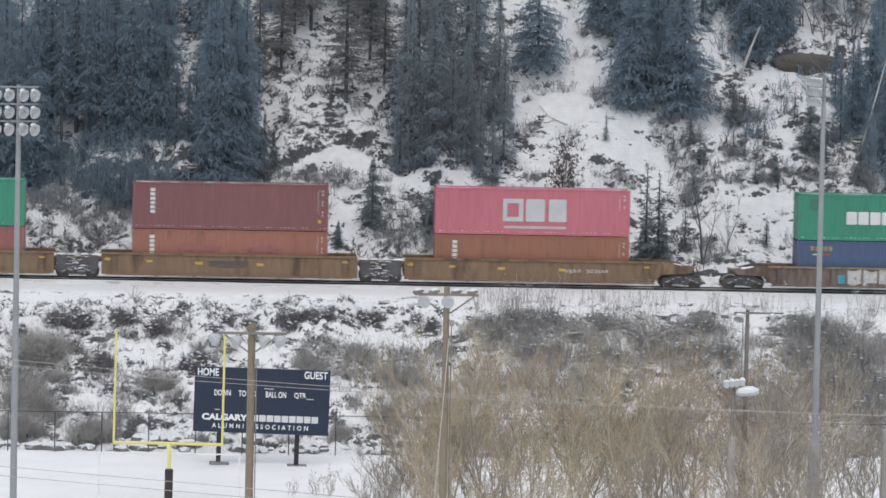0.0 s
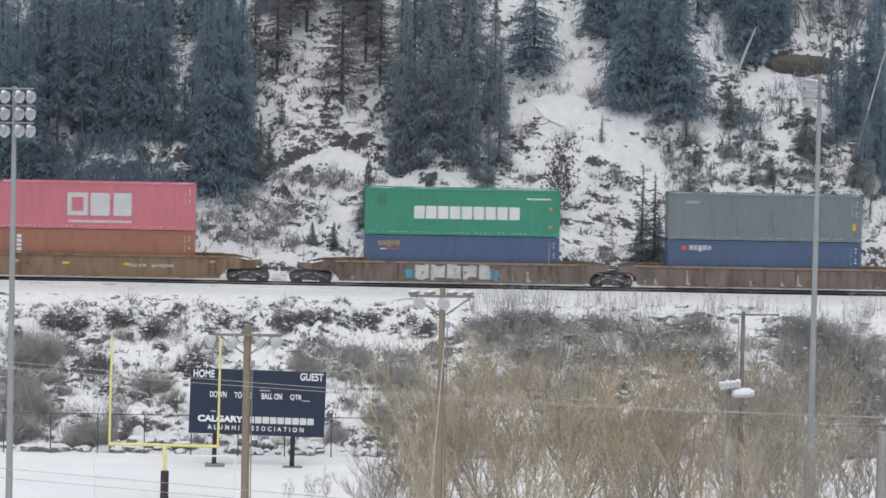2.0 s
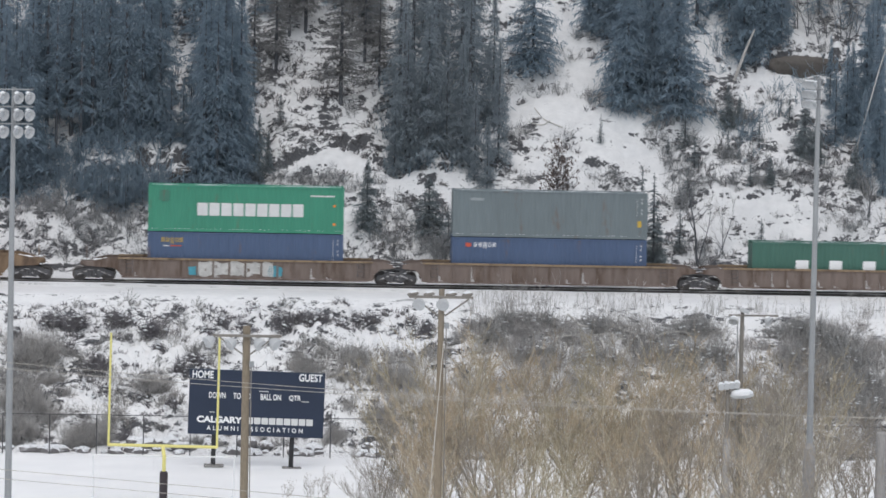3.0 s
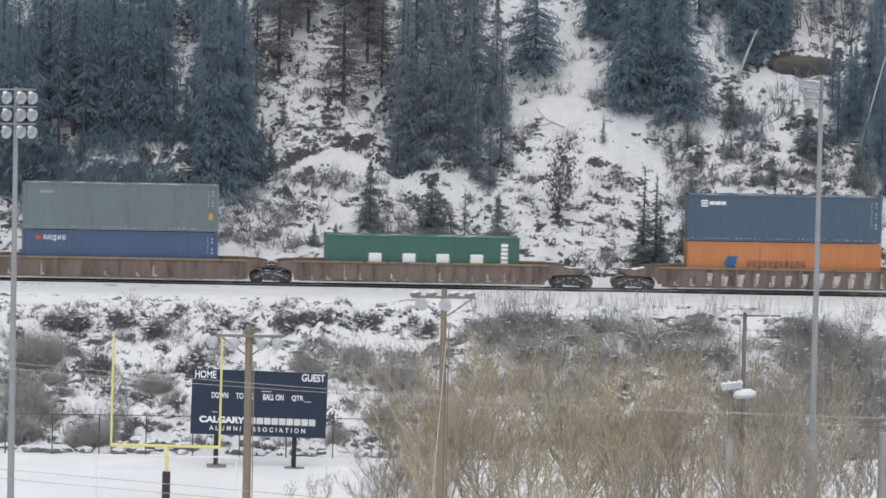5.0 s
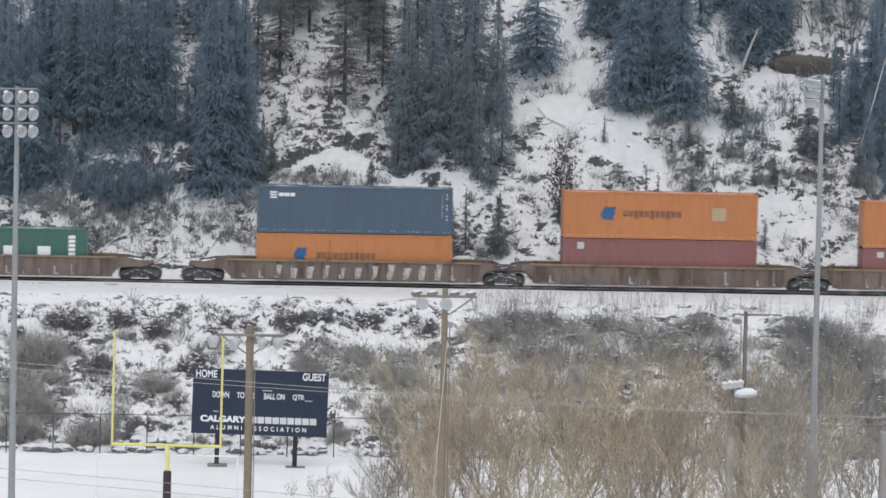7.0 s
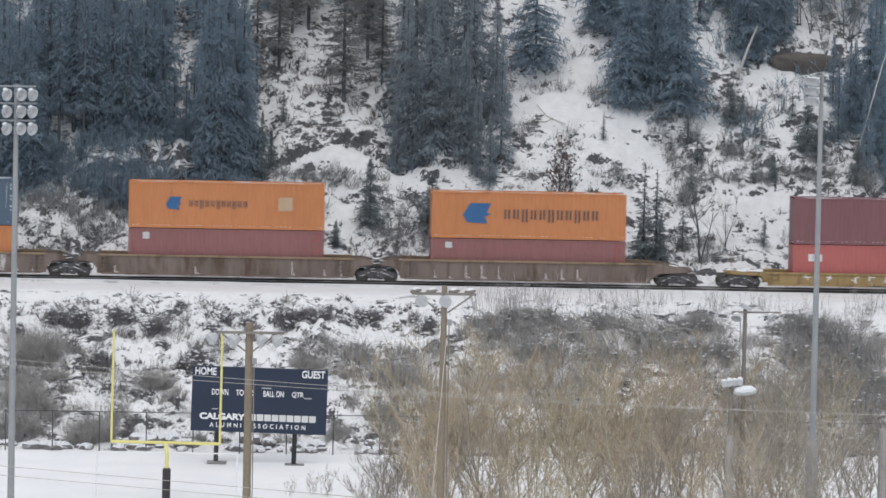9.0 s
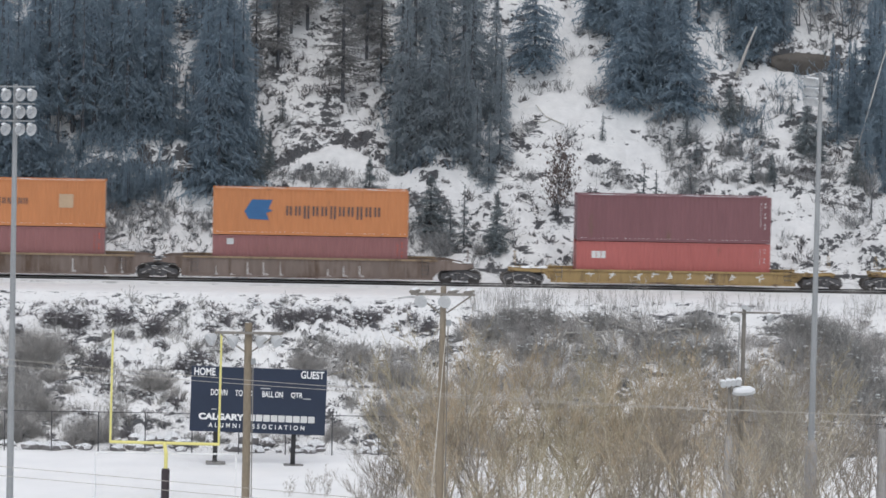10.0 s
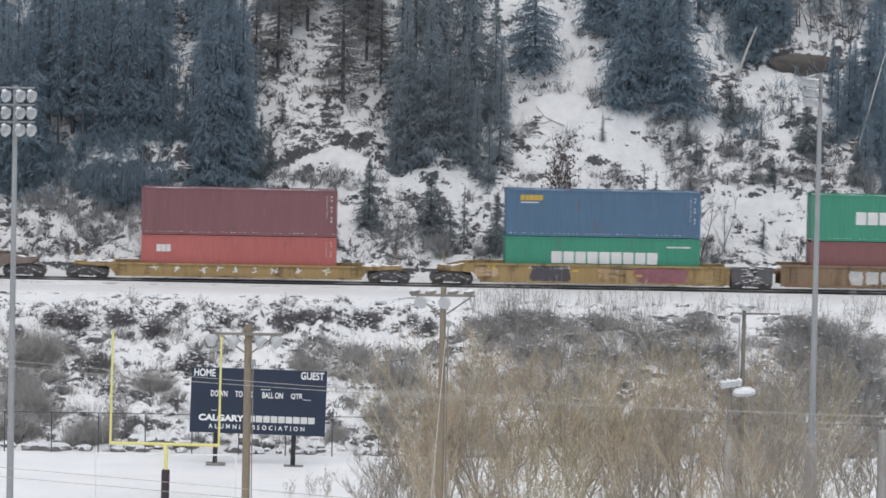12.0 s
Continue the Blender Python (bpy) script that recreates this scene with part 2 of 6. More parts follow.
def rods_mesh(name, a, b, r0, r1):
    """Many three-sided tapered rods as one mesh, from arrays of ends and radii."""
    a, b = np.asarray(a, float), np.asarray(b, float)
    n = len(a)
    r0, r1 = np.broadcast_to(r0, n)[:, None], np.broadcast_to(r1, n)[:, None]
    w = b - a
    w /= np.linalg.norm(w, axis=1, keepdims=True) + 1e-9
    ref = np.where(np.abs(w[:, 2:3]) > 0.9, np.array([[1.0, 0, 0]]), np.array([[0, 0, 1.0]]))
    u = np.cross(w, ref)
    u /= np.linalg.norm(u, axis=1, keepdims=True) + 1e-9
    t = np.cross(w, u)
    vs = np.empty((n, 6, 3))
    for i, ang in enumerate((0.3, 2.394, 4.489)):
        d = u * math.cos(ang) + t * math.sin(ang)
        vs[:, i], vs[:, i + 3] = a + d * r0, b + d * r1
    base = (np.arange(n) * 6)[:, None]
    quads = np.concatenate([base + np.array([[i, (i + 1) % 3, (i + 1) % 3 + 3, i + 3]]) for i in range(3)], axis=1).reshape(-1)
    me = bpy.data.meshes.new(name)
    me.vertices.add(n * 6)
    me.vertices.foreach_set("co", vs.reshape(-1))
    me.loops.add(n * 12)
    me.loops.foreach_set("vertex_index", quads.astype(np.int32))
    me.polygons.add(n * 3)
    me.polygons.foreach_set("loop_start", (np.arange(n * 3) * 4).astype(np.int32))
    me.update(calc_edges=True)
    return me


def with_sprays(me, a, b, width, seed):
    """Adds flat tapered needle sprays to a mesh of boughs, from arrays of their ends and half widths."""
    r = np.random.default_rng(seed)
    a, b, width = np.asarray(a, float), np.asarray(b, float), np.asarray(width, float)[:, None]
    side = np.cross(b - a, r.normal(0, 1, a.shape))
    side /= np.linalg.norm(side, axis=1, keepdims=True) + 1e-9
    old = np.empty(len(me.vertices) * 3)
    me.vertices.foreach_get("co", old)
    faces = np.empty(len(me.loops), np.int32)
    me.loops.foreach_get("vertex_index", faces)
    vs = np.stack([a + side * width, b, a - side * width], 1).reshape(-1, 3)
    n0, q = len(old) // 3, len(faces) // 4
    verts = np.concatenate([old.reshape(-1, 3), vs])
    corners = np.concatenate([faces, n0 + np.arange(len(vs), dtype=np.int32)])
    starts = np.concatenate([np.arange(q) * 4, q * 4 + np.arange(len(a)) * 3]).astype(np.int32)
    full = bpy.data.meshes.new(me.name)
    full.vertices.add(len(verts))
    full.vertices.foreach_set("co", verts.reshape(-1))
    full.loops.add(len(corners))
    full.loops.foreach_set("vertex_index", corners)
    full.polygons.add(len(starts))
    full.polygons.foreach_set("loop_start", starts)
    full.update(calc_edges=True)
    bpy.data.meshes.remove(me)
    full.name = "crown"
    return full


def tube(points, r, n=5):
    """One continuous round strand through the points."""
    b = Build()
    vs, fs = [], []
    for k, p in enumerate(points):
        w = (Vector(points[min(k + 1, len(points) - 1)]) - Vector(points[max(k - 1, 0)])).normalized()
        u = w.orthogonal().normalized()
        t = w.cross(u)
        vs += [Vector(p) + (u * math.cos(6.2832 * i / n) + t * math.sin(6.2832 * i / n)) * r for i in range(n)]
    for k in range(len(points) - 1):
        fs += [(k * n + i, k * n + (i + 1) % n, (k + 1) * n + (i + 1) % n, (k + 1) * n + i) for i in range(n)]
    b.face_block(vs, fs)
    return b


def part(name, shape, material, parent, label="", at=None):
    """One mesh object under a thing or a part."""
    me = shape.mesh(name) if isinstance(shape, Build) else shape
    ob = new(name, me)
    if not me.materials:
        me.materials.append(material)
    ob.material_slots[0].link = "OBJECT"
    ob.material_slots[0].material = material
    ob.parent = parent
    if at is not None:
        ob.matrix_basis = at if isinstance(at, Matrix) else Matrix.Translation(at)
    return tagged(ob, label) if label else ob


def thing(name, m, label, category, group="", kind=""):
    ob = new(name)
    ob.matrix_basis = m if isinstance(m, Matrix) else Matrix.Translation(m)
    return tagged(ob, label, category, group, kind)


def single(name, shape, material, label, category, m=None, kind="", group=""):
    ob = part(name, shape, material, None, at=m)
    return tagged(ob, label, category, group, kind)


def smooth(me):
    me.polygons.foreach_set("use_smooth", [True] * len(me.polygons))
    return me


def lettering(text, width, height, depth=0.02, spacing=1.0, bold=0.022):
    """Letters of the built-in font as a mesh, width by height, standing in x and z and facing -y."""
    cu = bpy.data.curves.new("letters", "FONT")
    cu.body, cu.extrude, cu.align_x, cu.offset = text, 0.05, "CENTER", bold
    cu.space_character = spacing
    ob = new("letters", cu)
    bpy.context.view_layer.update()
    me = bpy.data.meshes.new_from_object(ob)
    bpy.data.objects.remove(ob)
    co = np.empty(len(me.vertices) * 3)
    me.vertices.foreach_get("co", co)
    co = co.reshape(-1, 3)
    lo, hi = co.min(0), co.max(0)
    k = (co - (lo + hi) / 2) / (hi - lo)
    me.vertices.foreach_set("co", np.stack([k[:, 0] * width, -k[:, 2] * depth, k[:, 1] * height], 1).reshape(-1))
    me.materials.clear()
    me.update()
    return me


# ---------------------------------------------------------------- ground


def lattice(ix, iy, seed):
    h = (ix * 374761393 + iy * 668265263 + seed * 974634777) & 0xFFFFFFFF
    h = ((h ^ (h >> 13)) * 1274126177) & 0xFFFFFFFF
    return ((h ^ (h >> 16)) & 0xFFFF) / 65535.0


def value_noise(x, y, seed=0):
    x, y = np.asarray(x, float), np.asarray(y, float)
    ix, iy = np.floor(x).astype(np.int64), np.floor(y).astype(np.int64)
    fx, fy = x - ix, y - iy
    fx, fy = fx * fx * (3 - 2 * fx), fy * fy * (3 - 2 * fy)
    a, b = lattice(ix, iy, seed), lattice(ix + 1, iy, seed)
    c, d = lattice(ix, iy + 1, seed), lattice(ix + 1, iy + 1, seed)
    return (a * (1 - fx) + b * fx) * (1 - fy) + (c * (1 - fx) + d * fx) * fy


def fbm(x, y, seed=0, octaves=4):
    s, k = 0.0, 0.5
    for o in range(octaves):
        s = s + k * value_noise(np.asarray(x) * 2 ** o, np.asarray(y) * 2 ** o, seed + o * 17)
        k *= 0.5
    return s / (1 - 0.5 ** octaves)


PROFILE_Y = (-500, 256.0, 258.0, 271.2, 274.0, 284.2, 286.0, 330.0, 420.0, 800.0)
PROFILE_Z = (0.0, 0.0, 0.35, 7.25, 7.72, 7.74, 8.3, 41.3, 95.0, 110.0)


# cut banks on the hillside: middle x, half length, y, bow, height
LEDGES = ((39.1, 2.8, 304.2, 0.4, 1.25), (26.6, 1.4, 305.6, 0.3, 0.45), (-4.0, 2.6, 294.2, 0.5, 0.4), (36.0, 2.6, 294.6, 0.5, 0.3), (-2.6, 1.0, 293.0, 0.2, 0.5), (32.6, 1.4, 302.6, 0.3, 0.5), (25.8, 1.6, 304.4, 0.2, 0.4), (5.3, 0.9, 303.3, 0.1, 0.45), (3.6, 1.0, 301.4, 0.1, 0.4), (33.3, 1.2, 300.4, 0.1, 0.4), (25.0, 1.2, 294.8, 0.4, 0.4))
# the crests of smooth snow mounds below undercut banks: x, y, share of the full height
CRESTS = (((2.6, 3.6, 4.8, 5.8, 7.0, 8.3, 9.4, 10.8, 12.0, 13.4, 16.0, 17.0),
           (293.4, 293.8, 294.5, 295.2, 295.9, 296.0, 295.3, 294.4, 293.7, 294.0, 294.2, 294.0), 1.0),
          ((31.0, 31.9, 33.4, 34.9, 36.2, 37.8, 40.0, 41.2), (293.6, 293.2, 292.3, 292.9, 293.3, 292.8, 292.9, 293.2), 0.7))
# open snow with hardly a tuft in it: middle x and y, half widths
CLEAN = ((7.4, 295.0, 2.9, 1.3), (11.4, 293.0, 1.7, 0.9), (15.2, 292.6, 1.0, 1.6), (8.0, 290.9, 2.0, 1.2), (6.4, 293.0, 3.0, 0.8), (22.2, 299.6, 3.0, 2.0), (24.2, 302.6, 1.8, 2.2), (22.6, 305.8, 1.3, 2.2), (25.6, 296.6, 2.8, 1.6),
         (22.6, 294.0, 1.6, 1.0), (34.5, 291.6, 2.6, 1.3), (31.4, 303.6, 1.8, 1.3), (37.0, 302.6, 2.4, 1.0), (32.6, 298.4, 2.2, 0.8), (36.4, 297.2, 1.6, 0.8), (5.4, 301.6, 0.9, 1.6), (-3.0, 291.4, 0.9, 1.2), (1.8, 297.4, 0.8, 1.4), (28.6, 293.4, 1.0, 1.0), (37.6, 290.4, 3.0, 1.1), (31.8, 290.2, 1.2, 1.2), (36.8, 299.8, 1.6, 1.0),
         (-4.0, 266.9, 1.9, 1.6), (-8.3, 262.2, 1.2, 0.6), (2.2, 266.6, 1.3, 1.2), (9.2, 268.0, 2.4, 0.6), (-0.6, 268.4, 1.2, 0.5))


def openness(x, y):
    """How far a place lies in one of the open patches of snow, 0 to 1."""
    v = np.zeros(np.shape(x))
    for cx, cy, rx, ry in CLEAN:
        v = np.maximum(v, np.exp(-(((x - cx) / rx) ** 2 + ((y - cy) / ry) ** 2) ** 2))
    return v


def ground_z(x, y):
    """The height of the ground: field, embankment, the track's bench and the hillside."""
    x, y = np.asarray(x, float), np.asarray(y, float)
    z = np.interp(y, PROFILE_Y, PROFILE_Z)
    bank = np.clip((y - 256) / 2, 0, 1) * np.clip((274.2 - y) / 2.5, 0, 1)
    hill = np.clip((y - 284.5) / 3.5, 0, 1)
    n1, n2 = fbm(x / 5.5, y / 4.2, 3), fbm(x / 1.7, y / 1.4, 11, 3)
    even = 1 - 0.75 * openness(x, y)
    ledge = np.clip((fbm(x / 3.6 + 9, y / 2.2, 23) - 0.50) / 0.06, 0, 1)
    z = z + hill * ((n1 - 0.5) * 2.0 * (0.4 + 0.6 * even) + even * ((n2 - 0.5) * 0.75 + ledge * 0.5 - 0.25))
    z = z + bank * ((n1 - 0.5) * 0.9 + (n2 - 0.5) * 0.55 + ledge * 0.3 - 0.15)
    # snow pillows between the bushes of the embankment
    z = z + bank * np.clip((17.5 - x) / 3, 0.25, 1) * 1.15 * (np.abs(fbm(x / 0.95, y / 0.85, 57, 2) - 0.5) ** 0.7 - 0.3)
    z = z + 0.05 * (n1 - 0.5) * np.clip((256 - y) / 10, 0, 1)
    # low ridge of ploughed snow along the track, height fitted to camera's view
    z = z + np.exp(-((y - 279.7) / 0.5) ** 2) * (np.interp(x, (-16, 45), (0.25, 0.14)) + 0.05 * (fbm(x / 2.0, y, 91, 3) - 0.5))
    # mound: swells towards its crest, drops behind it, then an undercut face with the slope above
    for cx, cy, share in CRESTS:
        crest = np.interp(x, cx, cy) + (fbm(x / 1.1, x * 0 + 3.0, 77, 3) - 0.5) * 0.7
        on = share * np.clip((x - cx[0]) / 1.0, 0, 1) * np.clip((cx[-1] - x) / 1.2, 0, 1)
        u = y - crest
        bite = 0.45 + 0.9 * fbm(x / 1.6, x * 0 + 8.0, 79, 2)
        z = z + on * np.where(u < 0, 0.42 * np.exp(-(u / 2.2) ** 2), np.where(u < 0.45, 0.42 - 1.2 * u, np.where(u < 0.85, -0.12 + 1.6 * bite * (u - 0.45), (0.64 * bite - 0.12) * np.exp(-((u - 0.85) / 3.5) ** 2))))
    for cx, half, cy, bow, rise in LEDGES:
        u = (x - cx) / half
        line = cy - bow * u * u + (fbm(x / 1.3, cy, 71, 3) - 0.5) * 1.2
        side = np.clip((1.15 - np.abs(u)) / 0.25, 0, 1)
        z = z + rise * side * np.clip((y - line) / 0.3, 0, 1) * np.clip((line + 4.5 - y) / 3.5, 0, 1)
    return z


def ground():
    xs = np.concatenate([np.linspace(-700, -32, 14), np.arange(-30, -14.5, 0.4), np.arange(-14.5, 17.4, 0.21), np.arange(17.5, 30.5, 0.34), np.arange(30.5, 42, 0.24), np.arange(42, 62, 0.5), np.linspace(64, 700, 14)])
    ys = np.concatenate([np.linspace(-500, 250, 16), np.arange(251, 256, 0.5), np.arange(256, 274.2, 0.2), np.arange(274.4, 292, 0.32), np.arange(292.0, 298.2, 0.17), np.arange(298.3, 311, 0.34), np.arange(311.5, 330, 0.8), np.linspace(331, 800, 40)])
    gx, gy = np.meshgrid(xs, ys)
    gz = ground_z(gx, gy)
    w, h = len(xs), len(ys)
    i = (np.arange(h - 1)[:, None] * w + np.arange(w - 1)[None, :]).reshape(-1)
    quads = np.stack([i, i + 1, i + 1 + w, i + w], 1)
    me = bpy.data.meshes.new("ground")
    me.from_pydata(np.stack([gx, gy, gz], -1).reshape(-1, 3).tolist(), [], quads.tolist())
    smooth(me)
    open_snow = me.attributes.new("open_snow", "FLOAT", "POINT")
    open_snow.data.foreach_set("value", openness(gx, gy).reshape(-1))
    # How far haze greys the snow's colour, rising from the field's edge uphill
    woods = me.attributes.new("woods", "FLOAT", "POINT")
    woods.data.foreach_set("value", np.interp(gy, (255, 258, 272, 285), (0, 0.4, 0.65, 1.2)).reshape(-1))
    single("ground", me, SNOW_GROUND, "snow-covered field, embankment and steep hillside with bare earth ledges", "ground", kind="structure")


ground()
TRACK_Y, RAIL_Z = 281.2, 8.03


def track():
    for side in (-1, 1):
        y = TRACK_Y + side * 0.755
        r = Build().plate([(-0.075, 0), (0.075, 0), (0.075, 0.02), (0.012, 0.04), (0.012, 0.13), (0.036, 0.14), (-0.036, 0.14), (-0.012, 0.13), (-0.012, 0.04), (-0.075, 0.02)], -400, 400)
        turn = Matrix.Translation((14, y, RAIL_Z - 0.185)) @ Matrix.Rotation(radians(90), 4, "Z")
        rail = single("rail", r, RAIL, "rusty dark steel rail lying on ties", "rail", turn, "structure")
        part("rail_head", Build().box((0, 0, 0.1625), (0.072, 800, 0.045), chamfer=0.012), RAIL_HEAD, rail, "bright worn running surface")
    b = Build().plate([(-0.6, -0.2), (0.6, -0.2), (0.5, 0.01), (-0.5, 0.01)], -400, 400)
    single("ballast_bed", b, BALLAST, "dark stone ballast swept clear of snow under the track", "ballast", Matrix.Translation((14, TRACK_Y, 7.76)) @ Matrix.Rotation(radians(90), 4, "Z"), "structure")
    ties = Build()
    for i in range(490):
        ties.box((-40 + i * 0.55, TRACK_Y, 7.745), (0.23, 1.36, 0.08))
    single("railway_ties", ties, TIE, "dark timber ties half buried in ballast", "ties", kind="stuff")


track()

# ---------------------------------------------------------------- train
L40, W40, H40 = 12.192, 2.438, 2.896


def corrugated_side():
    """One long side wall, trapezoid folds standing upright, facing -y."""
    pitch, depth = 0.2785, 0.024
    pts, x = [], -L40 / 2 + 0.16
    while x < L40 / 2 - 0.16 - 0.01:
        for dx, dy in ((0, 0), (0.07, 0), (0.138, depth), (0.21, depth)):
            if x + dx < L40 / 2 - 0.16:
                pts.append((x + dx, dy))
        x += pitch
    pts.append((L40 / 2 - 0.16, 0))
    vs = [(a, b, 0.15) for a, b in pts] + [(a, b, H40 - 0.08) for a, b in pts] + [(a, b + 0.004, 0.15) for a, b in pts] + [(a, b + 0.004, H40 - 0.08) for a, b in pts]
    n = len(pts)
    b = Build()
    b.face_block(vs, [(i, i + 1, i + 1 + n, i + n) for i in range(n - 1)] + [(i + 2 * n, i + 3 * n, i + 1 + 3 * n, i + 1 + 2 * n) for i in range(n - 1)])
    me = bpy.data.meshes.new("side_panel")
    me.from_pydata(b.v, [], b.f)
    return me


SIDE = corrugated_side()
ROOF = Build()
for k in range(40):
    ROOF.box((-5.85 + k * 0.3, 0, 0), (0.2, 2.26, 0.022))
ROOF.box((0, 0, -0.015), (L40 - 0.3, 2.3, 0.012))
ROOF = ROOF.mesh("roof_sheet")
TOP_RAIL = Build().box((0, 0, 0), (L40 - 0.3, 0.07, 0.09), chamfer=0.012).mesh("top_rail")
BOTTOM_RAIL = Build().box((0, 0, 0), (L40 - 0.3, 0.06, 0.16), chamfer=0.012).mesh("bottom_rail")
POST = Build().box((0, 0, 0), (0.17, 0.15, H40 - 0.24), chamfer=0.02).mesh("corner_post")
CASTING = Build().box((0, 0, 0), (0.178, 0.162, 0.118), chamfer=0.018).mesh("corner_casting")
END_WALL = Build()
fold = []
for k in range(8):
    fold += [(0.03, -1.06 + k * 0.27), (0.03, -0.94 + k * 0.27), (-0.02, -0.90 + k * 0.27), (-0.02, -0.83 + k * 0.27)]
fold = [(0.03, -1.07)] + fold[1:-2] + [(0.03, 1.07), (-0.04, 1.07), (-0.04, -1.07)]
n = len(fold)
END_WALL.face_block([(a, b, z) for z in (-H40 / 2 + 0.12, H40 / 2 - 0.12) for a, b in fold], [(i, (i + 1) % n, (i + 1) % n + n, i + n) for i in range(n)] + [tuple(range(n)), tuple(range(2 * n - 1, n - 1, -1))])
END_WALL = END_WALL.mesh("end_wall")
DOOR = Build().box((0, 0, 0), (0.05, 1.06, H40 - 0.3), chamfer=0.01).mesh("door_leaf")
ROD = Build().rod((0, 0, -1.3), (0, 0, 1.3), 0.02, n=6).mesh("lock_rod")
SNOWLINE = Build()
rs = random.Random(5)
for k in range(43):
    if rs.random() < 0.86:
        SNOWLINE.box((-5.8 + k * 0.2785, rs.uniform(-0.005, 0.005), 0), (rs.uniform(0.07, 0.12), 0.03, rs.uniform(0.014, 0.028)), chamfer=0.006)
SNOWLINE = SNOWLINE.mesh("snow_ledge")
SIDE_Y = W40 / 2


ROOF_TONES = {}


def paint(name, rgb, dirt=(0.16, 0.1, 0.07), amount=0.16):
    rgb = tuple(c * 0.82 + g * 0.18 for c, g in zip(rgb, (0.27, 0.275, 0.29)))      # distance haze mixed into the paint's colour as grey
    ROOF_TONES[name.split("_container")[0]] = rgb
    return mat(name, rgb, 0.5, var=0.10, scale=0.35, fine=3.0, bump=0.05, dirt=dirt, dirt_amount=amount, dirt_scale=1.3, streak=True)


PAINTS = {
    "green": paint("green_container_paint", (0.008, 0.26, 0.145)),
    "dull_red": paint("dull_red_container_paint", (0.33, 0.10, 0.085)),
    "maroon": paint("maroon_container_paint", (0.22, 0.065, 0.06)),
    "wine": paint("wine_container_paint", (0.20, 0.060, 0.068)),
    "rust": paint("rust_orange_container_paint", (0.36, 0.125, 0.070), amount=0.25),
    "brown": paint("brown_orange_container_paint", (0.33, 0.12, 0.055), amount=0.2),
    "pink": paint("pink_container_paint", (0.60, 0.15, 0.195), amount=0.08),
    "navy": paint("navy_container_paint", (0.038, 0.085, 0.19)),
    "grey": paint("grey_container_paint", (0.15, 0.19, 0.20)),
    "blue": paint("slate_blue_container_paint", (0.045, 0.095, 0.15)),
    "midblue": paint("mid_blue_container_paint", (0.05, 0.135, 0.24)),
    "stain_green": paint("stained_green_container_paint", (0.012, 0.17, 0.10)),
    "dark_green": paint("dark_green_container_paint", (0.018, 0.13, 0.085)),
    "orange": paint("orange_container_paint", (0.60, 0.205, 0.045), amount=0.1),
    "red": paint("bright_red_container_paint", (0.47, 0.10, 0.083)),
    "brick": paint("brick_red_container_paint", (0.28, 0.092, 0.086)),
}
# the same paints under a thin dusting of snow, for the roofs
RIME = {k: mat("snow_dusted_" + k + "_roof", m_rgb, 0.8, var=0.15, dirt=(0.60, 0.62, 0.64), dirt_amount=0.42, dirt_scale=0.7) for k, m_rgb in ROOF_TONES.items()}
MARK_YELLOW = mat("faded_yellow_marking", (0.56, 0.38, 0.07), 0.6, var=0.15)
MARK_ORANGE = mat("orange_marking", (0.75, 0.25, 0.05), 0.6, var=0.15)
MARK_BLUE = mat("blue_marking", (0.04, 0.13, 0.29), 0.6, var=0.15)
MARK_DARK = mat("dark_marking", (0.075, 0.07, 0.08), 0.6, var=0.15)
MARK_RED = mat("red_marking", (0.55, 0.10, 0.06), 0.6, var=0.15)
MARK_TEAL = mat("teal_graffiti", (0.07, 0.30, 0.38), 0.6, var=0.3)
MARK_MAGENTA = mat("faded_magenta_graffiti", (0.25, 0.105, 0.125), 0.6, var=0.3)
MARK_GREYW = mat("pale_graffiti", (0.50, 0.49, 0.47), 0.6, var=0.3, scale=2)
MARK_TAN = mat("tan_patch", (0.50, 0.36, 0.24), 0.6, var=0.12)
MARK_GRIME = mat("grimy_brown_panel", (0.12, 0.10, 0.085), 0.7, var=0.3)
MARK_FAINT = mat("nearly_worn_off_marking", (0.30, 0.33, 0.34), 0.6, var=0.2)
MARK_PALE = mat("pale_marking", (0.55, 0.56, 0.56), 0.6, var=0.15)


def bars(boxes, thick=0.012):
    """Plain upright plates: (centre x, centre z, width, height); a fifth number makes one ragged and seeds its outline."""
    b = Build()
    for x, z, w, h, *ragged in boxes:
        if ragged and ragged[0] < 0:
            b.plate([(x - w / 2, z - h / 2), (x + w * 0.3, z - h / 2), (x + w / 2, z - h * 0.1), (x + w * 0.34, z + h * 0.05), (x + w / 2, z + h / 2), (x - w * 0.2, z + h / 2), (x - w * 0.5, z + h * 0.1)], -thick / 2, thick / 2)
        elif ragged:
            r = random.Random(ragged[0])
            ring = []
            for k in range(22):
                c, q = math.cos(k * math.pi / 11), math.sin(k * math.pi / 11)
                e = r.uniform(0.82, 1.08)
                ring.append((x + math.copysign(abs(c) ** 0.45, c) * w / 2 * e, z + math.copysign(abs(q) ** 0.45, q) * h / 2 * e))
            b.plate(ring, -thick / 2, thick / 2)
        else:
            b.box((x, 0, z), (w, thick, h), chamfer=min(w, h) * 0.06)
    return b


